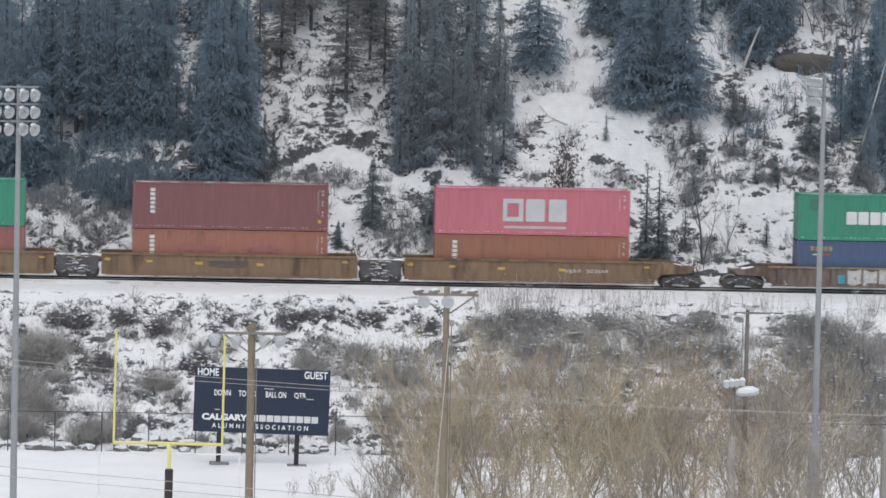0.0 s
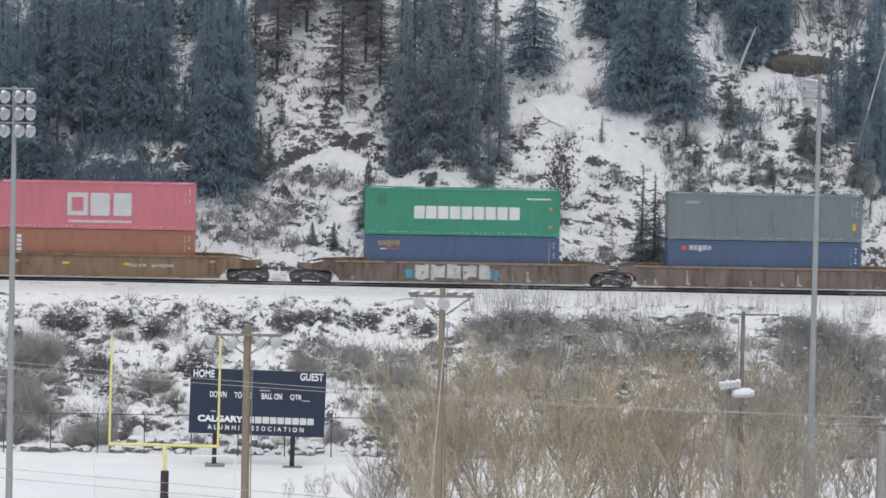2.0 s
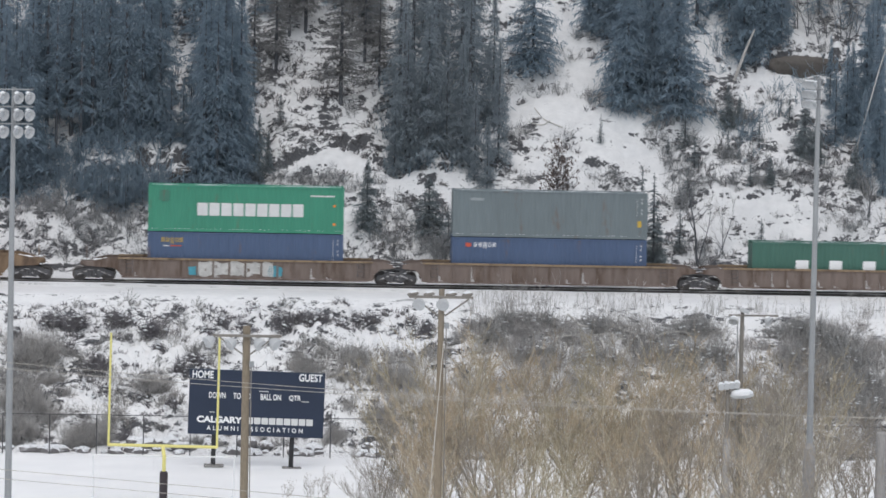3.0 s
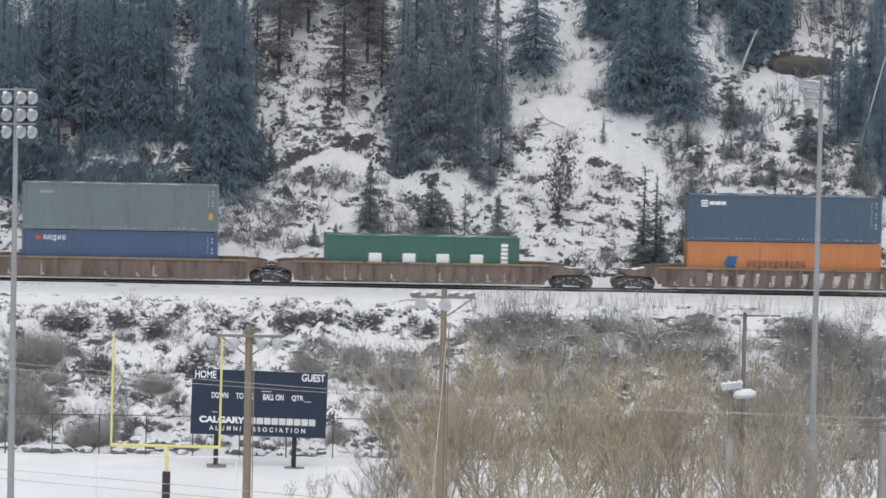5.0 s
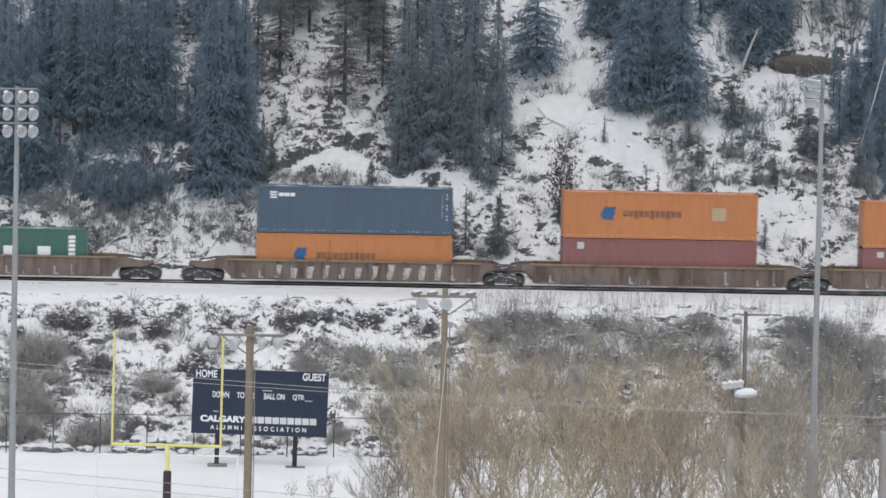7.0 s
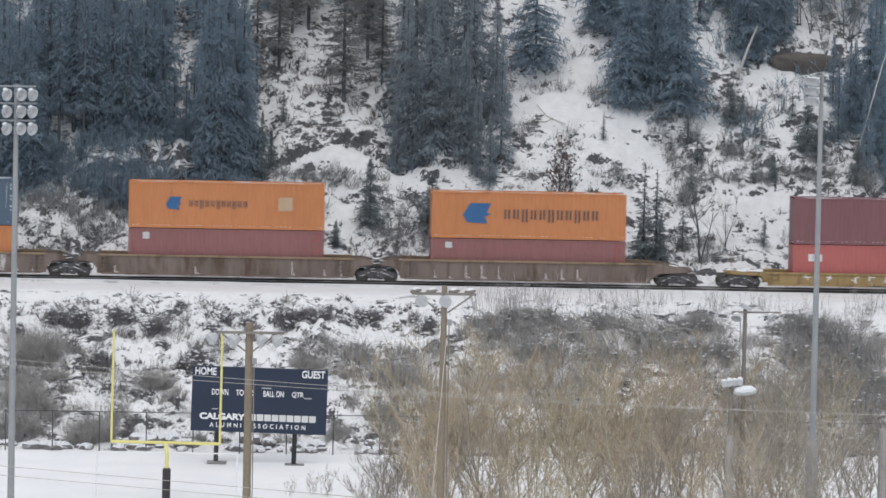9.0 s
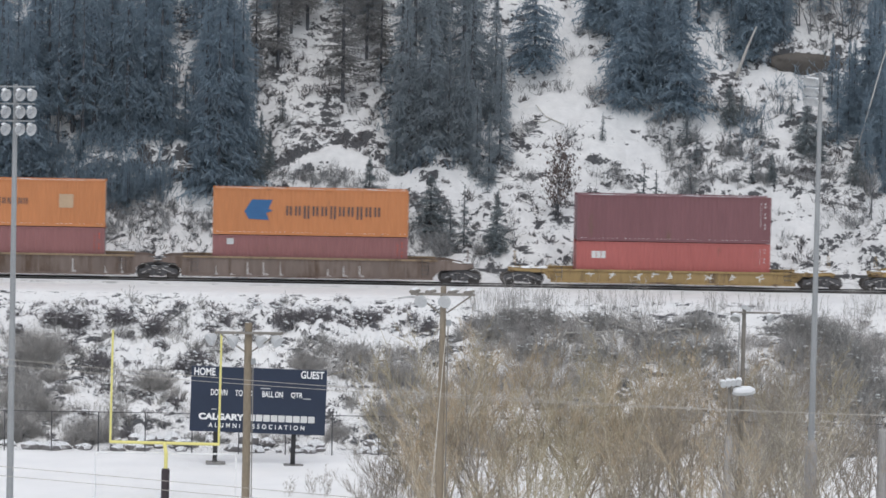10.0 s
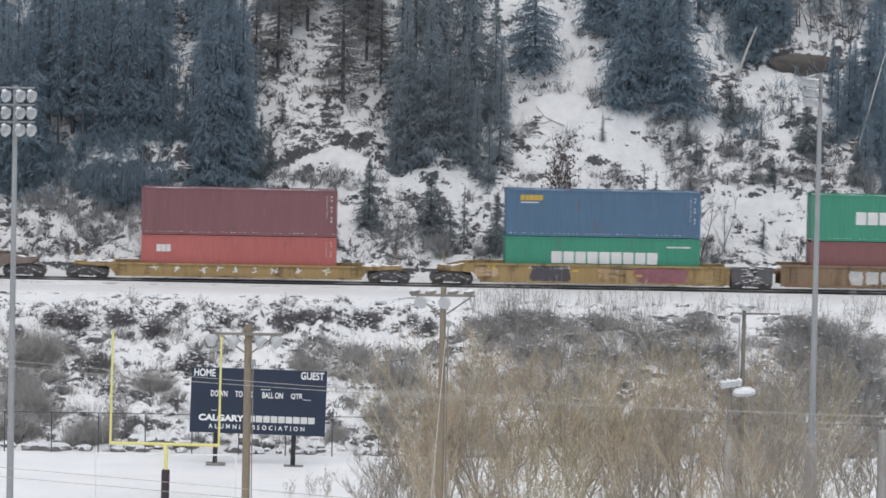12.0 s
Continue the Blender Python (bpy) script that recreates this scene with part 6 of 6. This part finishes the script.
def grove():
    rr = random.Random(3)
    kinds = [bare_tree_meshes(sd, 9.0, 8, 22, 13, 0.62, low=0.17) for sd in (21, 22, 23, 24)]
    spots = ((7.3, 222, 2.8), (8.1, 229, 4.0), (9.0, 227, 6.4), (10.6, 223, 8.4), (11.8, 228, 10.0), (13.6, 223, 9.4), (15.0, 229, 10.2), (16.6, 222, 9.2), (18.0, 228, 9.8), (19.6, 223, 9.0), (21.0, 229, 9.8),
             (22.6, 222, 8.4), (24.2, 228, 9.4), (25.8, 223, 8.0), (27.2, 229, 9.2), (29.0, 222, 8.2), (30.4, 228, 9.0), (33.0, 228, 8.6),
             (14.2, 234, 9.0), (22.4, 235, 9.0), (30.2, 235, 8.6),
             (11.2, 204, 6.8), (15.0, 203, 7.2), (19.0, 205, 7.6), (22.6, 203, 7.8), (25.6, 202, 8.2), (28.4, 204, 8.4))
    for i, (x, y, h) in enumerate(spots):
        bare_tree(kinds[i % 4], x, y, h / 8.7, rr.uniform(0, 360), GREY_BARK if x < 9.5 else (TAN_BARK, GREY_BARK, TAN_BARK)[i * 5 % 3], ASH_TWIG if x < 9.5 or (x > 23 and i % 2) else (TAN_TWIG, OLIVE_TWIG, DULL_TWIG)[i % 3], "leafless tan-twigged clump tree on the snowy field")
    arching = bare_tree_meshes(41, 7.0, 7, 16, 9, 0.95, 1.0, 0, 0.5, 0.2)
    bare_tree(arching, 9.3, 226.5, 0.85, 200, GREY_BARK, ASH_TWIG, "grey leafless clump tree with wide arching stems")
    bare_tree(arching, 11.6, 221.0, 0.9, 60, GREY_BARK, ASH_TWIG, "grey leafless clump tree with wide arching stems")
    shoots = bare_tree_meshes(43, 1.9, 6, 7, 4, 0.6, 0.9, 0, 0.12, 0.2)
    for x, y, k in ((4.9, 236.0, 0.8), (5.5, 235.6, 1.0), (3.6, 235.4, 0.65)):
        bare_tree(shoots, x, y, k, rr.uniform(0, 360), GREY_BARK, ASH_TWIG, "low leafless shoots standing in the field's snow", "young_shrub")
    small = bare_tree_meshes(31, 5.2, 4, 20, 9, 0.12, 1.3, 0.55, 0.12)
    bare_tree(small, 21.5, 289.7, 1.0, 0, BARK, LEAFY, "slender tree with withered brown leaf clusters", "leafy_tree", "trees on the hillside")
    forked = bare_tree_meshes(37, 6.6, 2, 11, 8, 0.12, 2.4, 0, 0.08, 0.35)
    bare_tree(forked, 30.6, 287.4, 1.0, 30, BARK, GREY_TWIG, "leafless forked aspen at the foot of the slope", "aspen_tree", "trees on the hillside")
    thin = bare_tree_meshes(32, 6.2, 2, 14, 7, 0.10, 1.2, 0, 0.1)
    for x, y, k in ((32.3, 288.6, 0.8), (18.6, 288.0, 0.55), (11.0, 287.2, 0.5), (42.0, 290.5, 0.8), (-6.0, 288.0, 0.5)) + tuple((38.2 + 0.72 * k, 305.6 + 0.5 * (k * 5 % 3), 0.7 + 0.1 * (k * 3 % 4)) for k in range(9)):
        bare_tree(thin, x, y, k, rr.uniform(0, 360), BARK, GREY_TWIG, "thin grey leafless aspen on the slope", "aspen_tree", "trees on the hillside")


LEAFY = mat("withered_brown_leaves", (0.15, 0.12, 0.11), 0.9, var=0.4, spec=0.2)
grove()


def dead_wood():
    """Broken snags and fallen trunks."""
    z = float(ground_z(34.2, 301.5))
    single("broken_snag", Build().rod((34.2, 301.5, z - 0.2), (34.9, 301.3, z + 1.9), 0.12, 0.09, 7).rod((34.9, 301.3, z + 1.9), (35.5, 301.2, z + 3.4), 0.09, 0.05, 7), DEAD_WOOD, "pale broken dead trunk leaning on the slope", "dead tree", group="dead wood")
    z = float(ground_z(41.5, 293.6))
    b = tube([(41.3, 293.6, z), (41.6, 293.5, z + 2.5), (42.3, 293.4, z + 5.2), (42.9, 293.3, z + 7.6), (43.8, 293.2, z + 10.5)], 0.04, 6)
    single("leaning_birch", b, DEAD_WOOD, "thin pale leaning birch trunk", "dead tree", group="dead wood")
    for x0, y0, x1, y1, r in ((23.2, 269.2, 26.6, 268.4, 0.09), (25.4, 268.0, 28.8, 268.8, 0.08), (22.6, 266.0, 23.6, 267.8, 0.10), (24.9, 269.0, 25.5, 266.6, 0.09), (29.9, 266.5, 30.6, 270.0, 0.08),
                              (20.6, 298.9, 22.4, 297.4, 0.05), (20.4, 297.9, 21.6, 298.0, 0.05), (36.6, 268.2, 38.6, 266.5, 0.08),
                              (22.3, 269.3, 25.7, 269.4, 0.07), (20.9, 269.9, 22.1, 268.8, 0.09), (22.6, 268.0, 22.9, 266.1, 0.08), (19.9, 266.8, 20.6, 268.2, 0.08), (20.5, 267.6, 25.7, 268.9, 0.06), (21.5, 266.6, 24.3, 267.8, 0.06)):
        line = []
        for q in range(7):
            f = q / 6
            x, y = x0 + (x1 - x0) * f, y0 + (y1 - y0) * f
            line.append((x, y, float(ground_z(x, y)) + (0.16 if y > 272 else 0.5) + 0.12 * math.sin(f * 5 + x0)))
        single("fallen_log", tube(line, r * 0.75, 6), DEAD_WOOD, "grey fallen trunk half sunk in snow", "log", group="dead wood")


def earth_banks():
    """Raw earth faces where the slope has slipped: x, y, half length, depth, height, lean of the top, brown or dark."""
    lumps = [(39.4, 304.1, 2.6, 0.75, 1.2, -1, True), (26.4, 305.3, 1.1, 0.5, 0.35, 0, False), (-2.4, 293.4, 1.2, 0.5, 0.35, 8, False)]
    for k, (x, y, w, d, h, tip, brown) in enumerate(lumps):
        bm = bmesh.new()
        bmesh.ops.create_icosphere(bm, subdivisions=4, radius=1.0)
        for v in bm.verts:
            v.co *= 1 + (0.12 if brown else 0.45) * noise.noise(v.co * 2.3 + Vector((k * 5.3, 0, 0))) + (0.06 if brown else 0.16) * noise.noise(v.co * 5.5 + Vector((0, k, 0)))
            if brown:          # a hanging face: flat above, sagging towards one end
                v.co.x = math.copysign(abs(v.co.x) ** 0.75, v.co.x)
                v.co.z = v.co.z * 0.45 if v.co.z > 0 else v.co.z * (1 + 0.2 * v.co.x)
            v.co = Vector((v.co.x * w, v.co.y * d, v.co.z * h))
        me = bpy.data.meshes.new("earth_bank")
        bm.to_mesh(me)
        bm.free()
        single("earth_bank", smooth(me), EARTH if brown else DARK_EARTH, "raw brown earth face of a slip under the trees" if brown else "dark undercut earth bank below the snow", "earth bank",
               pose(x, y, float(ground_z(x, y)) + (0.75 if brown else 0.02), 0, -tip, 0), group="earth banks")


def riprap():
    """Snow-topped boulders along the foot of the embankment, behind the fence."""
    r = random.Random(17)
    for k in range(70):
        x, y = r.uniform(-14, 16), r.uniform(255.4, 258.0)
        w = r.uniform(0.3, 0.8)
        bm = bmesh.new()
        bmesh.ops.create_icosphere(bm, subdivisions=2, radius=1.0)
        for v in bm.verts:
            v.co *= 1 + 0.35 * (noise.noise(v.co * 1.3 + Vector((k * 3.1, 0, 0))))
            v.co = Vector((v.co.x * w, v.co.y * w * 0.7, v.co.z * w * 0.55))
        me = bpy.data.meshes.new("boulder")
        bm.to_mesh(me)
        bm.free()
        single("boulder", me, ROCKSNOW, "grey boulder capped with snow at the embankment's foot", "rock", pose(x, y, float(ground_z(x, y)) + 0.1 * w, 0, 0, r.uniform(0, 360)), group="boulders")


def rock_snow(name="snow_capped_rock", base=(0.2, 0.19, 0.19), lo=0.45, hi=0.6):
    """Stone or earth whose upper faces hold snow."""
    m = mat(name, base, 0.9, var=0.4, bump=0.5)
    n, l = m.node_tree.nodes, m.node_tree.links
    b = n["Principled BSDF"]
    old = b.inputs["Base Color"].links[0].from_socket
    geo, sep, rp, mx = n.new("ShaderNodeNewGeometry"), n.new("ShaderNodeSeparateXYZ"), n.new("ShaderNodeValToRGB"), n.new("ShaderNodeMix")
    mx.data_type = "RGBA"
    l.new(geo.outputs["Normal"], sep.inputs[0])
    l.new(sep.outputs["Z"], rp.inputs[0])
    rp.color_ramp.elements[0].position, rp.color_ramp.elements[1].position = lo, hi
    l.new(rp.outputs[0], mx.inputs[0])
    l.new(old, mx.inputs[6])
    mx.inputs[7].default_value = (0.84, 0.85, 0.86, 1)
    l.new(mx.outputs[2], b.inputs["Base Color"])
    return m


ROCKSNOW = rock_snow()
EARTH = mat("raw_brown_earth", (0.115, 0.104, 0.095), 0.9, var=0.3, scale=0.8, fine=9, bump=0.5)
DARK_EARTH = rock_snow("dark_bank_earth", (0.14, 0.135, 0.135), 0.8, 0.97)

# ---------------------------------------------------------------- field furniture


def scoreboard():
    ob = thing("scoreboard", pose(1.98, 249.75, 0.0, 0, 1.2, 0), "navy scoreboard with white lettering on two dark posts", "scoreboard")
    part("panel", Build().box((0, 0, 3.60), (7.55, 0.35, 3.62), chamfer=0.03), NAVY, ob)
    for x in (-2.3, 2.05):
        part("post", Build().box((x, 0.1, 0.88), (0.26, 0.26, 1.76), chamfer=0.02), BLACK, ob)
        part("footing", Build().box((x + 0.05, 0.0, 0.04), (1.1, 0.8, 0.10), chamfer=0.03), ROCK, ob)
    for text, x, z, w, h in (("HOME", -3.03, 5.14, 1.18, 0.43), ("GUEST", 2.97, 5.15, 1.3, 0.43), ("DOWN", -2.2, 4.0, 0.92, 0.34), ("TO GO", -0.82, 4.0, 0.98, 0.34),
                             ("BALL ON", 0.78, 3.99, 1.14, 0.34), ("QTR", 2.13, 3.97, 0.66, 0.34), ("ALUMNI ASSOCIATION", -0.05, 2.165, 5.35, 0.26), ("CALGARY", -2.02, 2.64, 2.55, 0.37)):
        tagged(part("lettering", lettering(text, w, h, spacing=1.75 if len(text) > 10 else 1.0, bold=0.05 if text == "CALGARY" else 0.022), WHITE, ob, at=(x, -0.19, z)), kind="stuff")
    for x, z, w in ((0.38, 4.30, 0.55), (2.7, 3.80, 0.42), (-2.45, 3.05, 0.3)):
        part("digit_slot", bars([(x, z, w, 0.05)]), MARK_PALE, ob, "thin pale strip", at=(0, -0.185, 0))
    paint_marks(ob, [("name_bar", blocks(-0.55, 2.64, 3.75, 0.37, 9, 0.12), OFFWHITE)], (0, -0.185, 0))


def goalpost():
    ob = thing("goalpost", pose(-2.95, 233.3, -0.08, 0, 0.5, 0), "yellow football goalpost with a dark padded foot", "goalpost")
    part("crossbar", Build().rod((-2.82, 0, 3.05), (2.82, 0, 3.05), 0.08, n=10), YELLOW, ob)
    for s in (-1, 1):
        part("upright", Build().rod((s * 2.82, 0, 3.0), (s * 2.82, 0, 8.9), 0.06, n=8), YELLOW, ob)
    part("gooseneck", Build().rod((0, 0, 3.05), (0.1, -0.5, 2.55), 0.1, n=10).rod((0.1, -0.5, 2.6), (0.1, -0.5, 1.7), 0.1, n=10), YELLOW, ob)
    part("pad", Build().lathe((0.1, -0.5, 0.0), (0, 0, 1), ((0, 0.2), (0.05, 0.22), (1.7, 0.22), (1.78, 0.17)), 12), PAD, ob)


def soccer_goal():
    ob = thing("soccer_goal", (-2.85, 233.3, 0.0), "white soccer goal with a fine net, standing in snow", "goal")
    for s in (-1, 1):
        part("post", Build().rod((s * 3.66, 0, 0), (s * 3.66, 0, 2.44), 0.05), WHITE, ob)
        part("brace", Build().rod((s * 3.66, 0, 2.44), (s * 3.66, 1.9, 0), 0.025), WHITE, ob)
    part("crossbar", Build().rod((-3.66, 0, 2.44), (3.66, 0, 2.44), 0.04), WHITE, ob)
    a, b = [], []
    for k in range(62):
        x = -3.66 + 7.32 * k / 61
        a.append((x, 0, 2.44)), b.append((x, 1.9, 0.02))
    for k in range(26):
        f = k / 25
        a.append((-3.66, 1.9 * f, 2.44 * (1 - f))), b.append((3.66, 1.9 * f, 2.44 * (1 - f)))
    part("net", rods_mesh("net", a, b, 0.0016, 0.0016), NET, ob)


def fence():
    ob = thing("chain_link_fence", (0, 254.9, 0.0), "dark chain-link fence along the foot of the embankment", "fence")
    for k in range(24):
        x = -17.6 + k * 2.66
        part("post", Build().rod((0, 0, -0.1), (0, 0, 2.3), 0.035, n=6), FENCE, ob, at=(x, 0, 0))
    part("top_rail", Build().rod((-17.6, 0, 2.28), (43.6, 0, 2.28), 0.024, n=6), FENCE, ob)
    a, b = [], []
    x = -20.0
    while x < 43.0:
        for s in (-1, 1):
            a.append((x if s > 0 else x + 2.2, 0.03 * s, 0.04)), b.append((x + 2.2 if s > 0 else x, 0.03 * s, 2.26))
        x += 0.11
    part("mesh", rods_mesh("mesh", a, b, 0.0025, 0.0025), FENCE, ob)


BOWL = ((0, 0.08), (0.08, 0.16), (0.24, 0.27), (0.32, 0.32), (0.36, 0.325), (0.365, 0.30), (0.30, 0.26), (0.18, 0.17), (0.1, 0.07))


def flood_pole(x, y, top, turn, offsets, rows, stand=0.25, gap=0.76, size=1.0, sleeve=0.0):
    ob = thing("stadium_light", pose(x, y, 0, 0, 0, turn), "tall galvanised stadium light pole with round floodlamps", "street lamp", "stadium lights")
    part("pole", Build().rod((0, 0, 0), (0, 0, top), 0.17, 0.10, 12), GALV, ob)
    if sleeve:
        part("pole_base", Build().rod((0, 0, 0), (0, 0, sleeve), 0.31, 0.28, 12).rod((0, 0, sleeve), (0, 0, sleeve + 0.25), 0.28, 0.17, 12), POST_GREY, ob, "thick weathered grey pole base")
    for r in range(rows):
        z = top - 0.1 - gap * r
        part("crossbar", Build().box(((offsets[0] + offsets[-1]) / 2, -0.12, z), (offsets[-1] - offsets[0] + 0.5, 0.08, 0.07), chamfer=0.01), GALV, ob)
        for dx in offsets:
            lamp = part("floodlamp", Build().lathe((-0.08, 0.16, 0), (0.62, -1, -0.3), BOWL, 18), LAMP_SHELL, ob, "pale round floodlamp", at=Matrix.Translation((dx, -stand, z - 0.36 * size)) @ Matrix.Scale(size, 4))
            part("glass", Build().lathe((0.0, 0.03, -0.04), (0.62, -1, -0.3), ((0, 0.19), (0.02, 0.18), (0.05, 0.12), (0.06, 0.04)), 16), LAMP_GLASS, lamp, "frosted front glass")
            part("snow_cap", Build().lathe((0.02, 0.02, 0.22), (0, -0.3, 1), ((-0.06, 0.16), (0.0, 0.13), (0.045, 0.05)), 9), SNOW, lamp)
            part("yoke", Build().rod((0, 0.05, 0.1), (0, stand - 0.15, 0.34), 0.03, n=6), GALV, lamp)
    return ob


def wood_pole(x, y, top, arm_z, arm, lamps, topped, thick, facing, foot=1.25):
    ob = thing("utility_pole", (x, y, 0), "weathered wooden pole with a crossarm and snow-dusted lamps", "utility pole", "wooden utility poles")
    part("pole", Build().rod((0, 0, 0), (0, 0, top), thick * foot, thick, 12), POLE_WOOD, ob)
    part("crossarm", Build().box(((arm[0] + arm[1]) / 2, -0.2, arm_z), (arm[1] - arm[0], 0.09, 0.085), chamfer=0.015), ARM_WOOD, ob)
    for s in (-1, 1):
        part("brace", Build().rod((s * 0.9, -0.25, arm_z - 0.05), (s * 0.12, -0.2, arm_z - 0.62), 0.03, n=5), ARM_WOOD, ob)
    for dx, dz in lamps:
        lamp = part("dome_lamp", Build().lathe((0, 0, 0), facing if facing else (-0.75 if dx < -0.1 else 0.6, -0.45, -0.5), ((-0.18, 0.06), (-0.12, 0.12), (0.0, 0.19), (0.1, 0.22), (0.13, 0.22), (0.125, 0.19), (0.10, 0.14), (0.09, 0.05)), 14), LAMP_SHELL, ob, "pale dome floodlamp", at=(dx, -0.3, arm_z + dz))
        part("bracket", Build().rod((0, 0, 0), (0, 0.1, -dz), 0.03, n=5), ARM_WOOD, lamp)
    for dx in topped:
        part("ballast_box", Build().lathe((dx - 0.2, -0.2, arm_z + 0.06), (1, 0, 0.15), ((0, 0.035), (0.08, 0.07), (0.26, 0.065), (0.38, 0.03)), 8), ARM_WOOD, ob)
        part("snow_cap", Build().lathe((dx - 0.14, -0.2, arm_z + 0.13), (1, 0, 0.2), ((0, 0.02), (0.06, 0.06), (0.2, 0.05), (0.26, 0.015)), 7), SNOW, ob)
    part("junction_box", Build().box((0.18, -0.2, arm_z - 0.95), (0.16, 0.14, 0.2), chamfer=0.02), GALV, ob)
    part("conduit", Build().rod((0.17, -0.12, arm_z - 0.95), (0.21, -0.12, 1.0), 0.02, n=5), ARM_WOOD, ob)
    return ob


def field_lamps():
    """Two smaller lamp poles that rise out of the bare trees."""
    ob = thing("lamp_post", (26.65, 228.3, 0), "grey wooden lamp post with a crossarm and dome lamps", "street lamp", "lamp posts")
    part("pole", Build().rod((0, 0, 0), (0, 0, 10.95), 0.14, 0.10, 10), ARM_WOOD, ob)
    part("crossarm", Build().box((0.55, -0.16, 10.72), (2.55, 0.07, 0.09), chamfer=0.015), ARM_WOOD, ob)
    part("junction_box", Build().box((0.08, -0.2, 10.95), (0.5, 0.2, 0.2), Matrix.Rotation(0.3, 3, "Y"), chamfer=0.04), LAMP_SHELL, ob, "snow-dusted junction box")
    for dx in (-0.46, 1.28):
        lamp = part("dome_lamp", Build().lathe((0, 0, 0), (0.75 if dx > 0 else -0.15, -0.45, -0.6), ((-0.18, 0.06), (-0.1, 0.14), (0.0, 0.22), (0.12, 0.27), (0.15, 0.27), (0.12, 0.2), (0.0, 0.1)), 14), LAMP_SHELL, ob, "pale dome floodlamp", at=(dx, -0.25, 10.5))
        part("snow_cap", Build().lathe((0, 0.02, 0.12), (0, 0, 1), ((-0.02, 0.18), (0.04, 0.15), (0.09, 0.05)), 9), SNOW, lamp)
    part("conduit", Build().rod((-0.25, -0.15, 10.5), (-0.25, -0.12, 2.0), 0.025, n=5), GALV, ob)
    ob = thing("lamp_post", (25.17, 221.0, -0.55), "dark lamp post whose flat lamp heads carry thick snow", "street lamp", "lamp posts")
    part("pole", Build().rod((0, 0, 0), (0, 0, 8.5), 0.12, 0.09, 10), ARM_WOOD, ob)
    part("pole_base", Build().rod((0, 0, 0), (0, 0, 5.7), 0.21, 0.19, 10), POST_GREY, ob, "thick weathered grey pole base")
    for k in range(4):
        head = part("lamp_head", Build().box((-0.36 + 0.26 * k, -0.2, 8.28 + 0.03 * k), (0.25, 0.4, 0.3), Matrix.Rotation(0.12 * (k % 2), 3, "Y"), chamfer=0.05), LAMP_SHELL, ob, "small box lamp head")
        part("snow_cap", Build().lathe((-0.36 + 0.26 * k, -0.2, 8.36 + 0.03 * k), (0.1, 0, 1), ((0, 0.16), (0.10, 0.15), (0.15 + 0.04 * (k % 2), 0.07)), 8), SNOW, head)
    head = part("lamp_head", Build().lathe((0.12, -0.25, 7.85), (1, 0, 0.06), ((0, 0.06), (0.2, 0.15), (0.7, 0.17), (1.0, 0.12), (1.15, 0.05)), 10), LAMP_SHELL, ob, "long pale lamp head")
    part("snow_cap", Build().lathe((0.14, -0.25, 7.97), (1, 0, 0.06), ((0, 0.05), (0.12, 0.17), (0.45, 0.22), (0.85, 0.19), (1.1, 0.05)), 9), SNOW, head)
    part("bracket", Build().rod((-0.45, -0.12, 8.15), (0.5, -0.12, 8.2), 0.04, n=6), ARM_WOOD, ob)
    part("bracket", Build().rod((0, -0.05, 7.75), (0.4, -0.25, 7.85), 0.04, n=6), ARM_WOOD, ob)


def wires():
    """Overhead lines that sag a little: y, height at the left and at the right end, sag."""
    for y, za, zb, sag in WIRES:
        pts = [(-14 + 44 * k / 40, y, za + (zb - za) * k / 40 - sag * 4 * (k / 40) * (1 - k / 40)) for k in range(41)]
        single("power_line", tube(pts, 0.0095), WIRE, "thin dull overhead wire", "wire", group="overhead wires")

    single("guy_wire", tube([(7.42, 149.05, 16.02), (6.25, 148.13, 0.0)], 0.013), GUY, "pale guy wire running from a wooden pole to the ground", "wire")


GUY = mat("pale_wire_sleeve", (0.62, 0.59, 0.54), 0.6, var=0.15)
WIRES = ((148.6, 15.71, 13.64, 0.5), (148.6, 15.45, 13.72, 0.5), (130.0, 14.32, 11.17, 0.05), (130.0, 14.05, 10.9, 0.05))
dead_wood()
earth_banks()
riprap()
scoreboard()
goalpost()
soccer_goal()
fence()
flood_pole(-9.36, 200.0, 22.58, 12, (-1.12, -0.55, 0.1, 0.6), 3, size=0.86)
flood_pole(27.65, 208.5, 23.5, -78, (-0.6, -0.2, 0.2, 0.6), 3, 0.42, 0.46, 0.62, 6.1)
wood_pole(0.86, 149.4, 16.4, 16.08, (-1.12, 1.16), ((-1.22, -0.18), (-0.5, -0.24), (0.4, -0.24), (0.92, -0.22)), (), 0.13, None)
wood_pole(7.33, 149.2, 17.76, 17.5, (-1.1, 1.05), ((-0.74, -0.2), (0.05, -0.2)), (-0.95, -0.42, 0.32, 0.86), 0.098, (-0.3, -0.8, -0.45), 1.9)
field_lamps()
single("timber_post", Build().rod((0, 0, 0), (0, 0, 7.45), 0.27, 0.25, 12).rod((0, 0, 7.45), (0, 0, 7.52), 0.25, 0.18, 12), POST_GREY, "thick weathered grey timber post among bare trees", "post", pose(30.2, 202.8, 0))
wires()


# ---------------------------------------------------------------- movement


def motions():
    times = [float(i) for i in range(13)]
    gone = lambda t: 13.433 * t + 0.00778 * t * t
    for ob, m in TRAIN:
        walk(ob, [(t, Matrix.Translation((-gone(t), 0, 0)) @ m) for t in times])
    for wheel, x in WHEELS:
        walk(wheel, [(k / 30, pose(x, 0, 0.415, 0, -math.degrees(gone(k / 30) / 0.415), 0)) for k in range(361)])


motions()
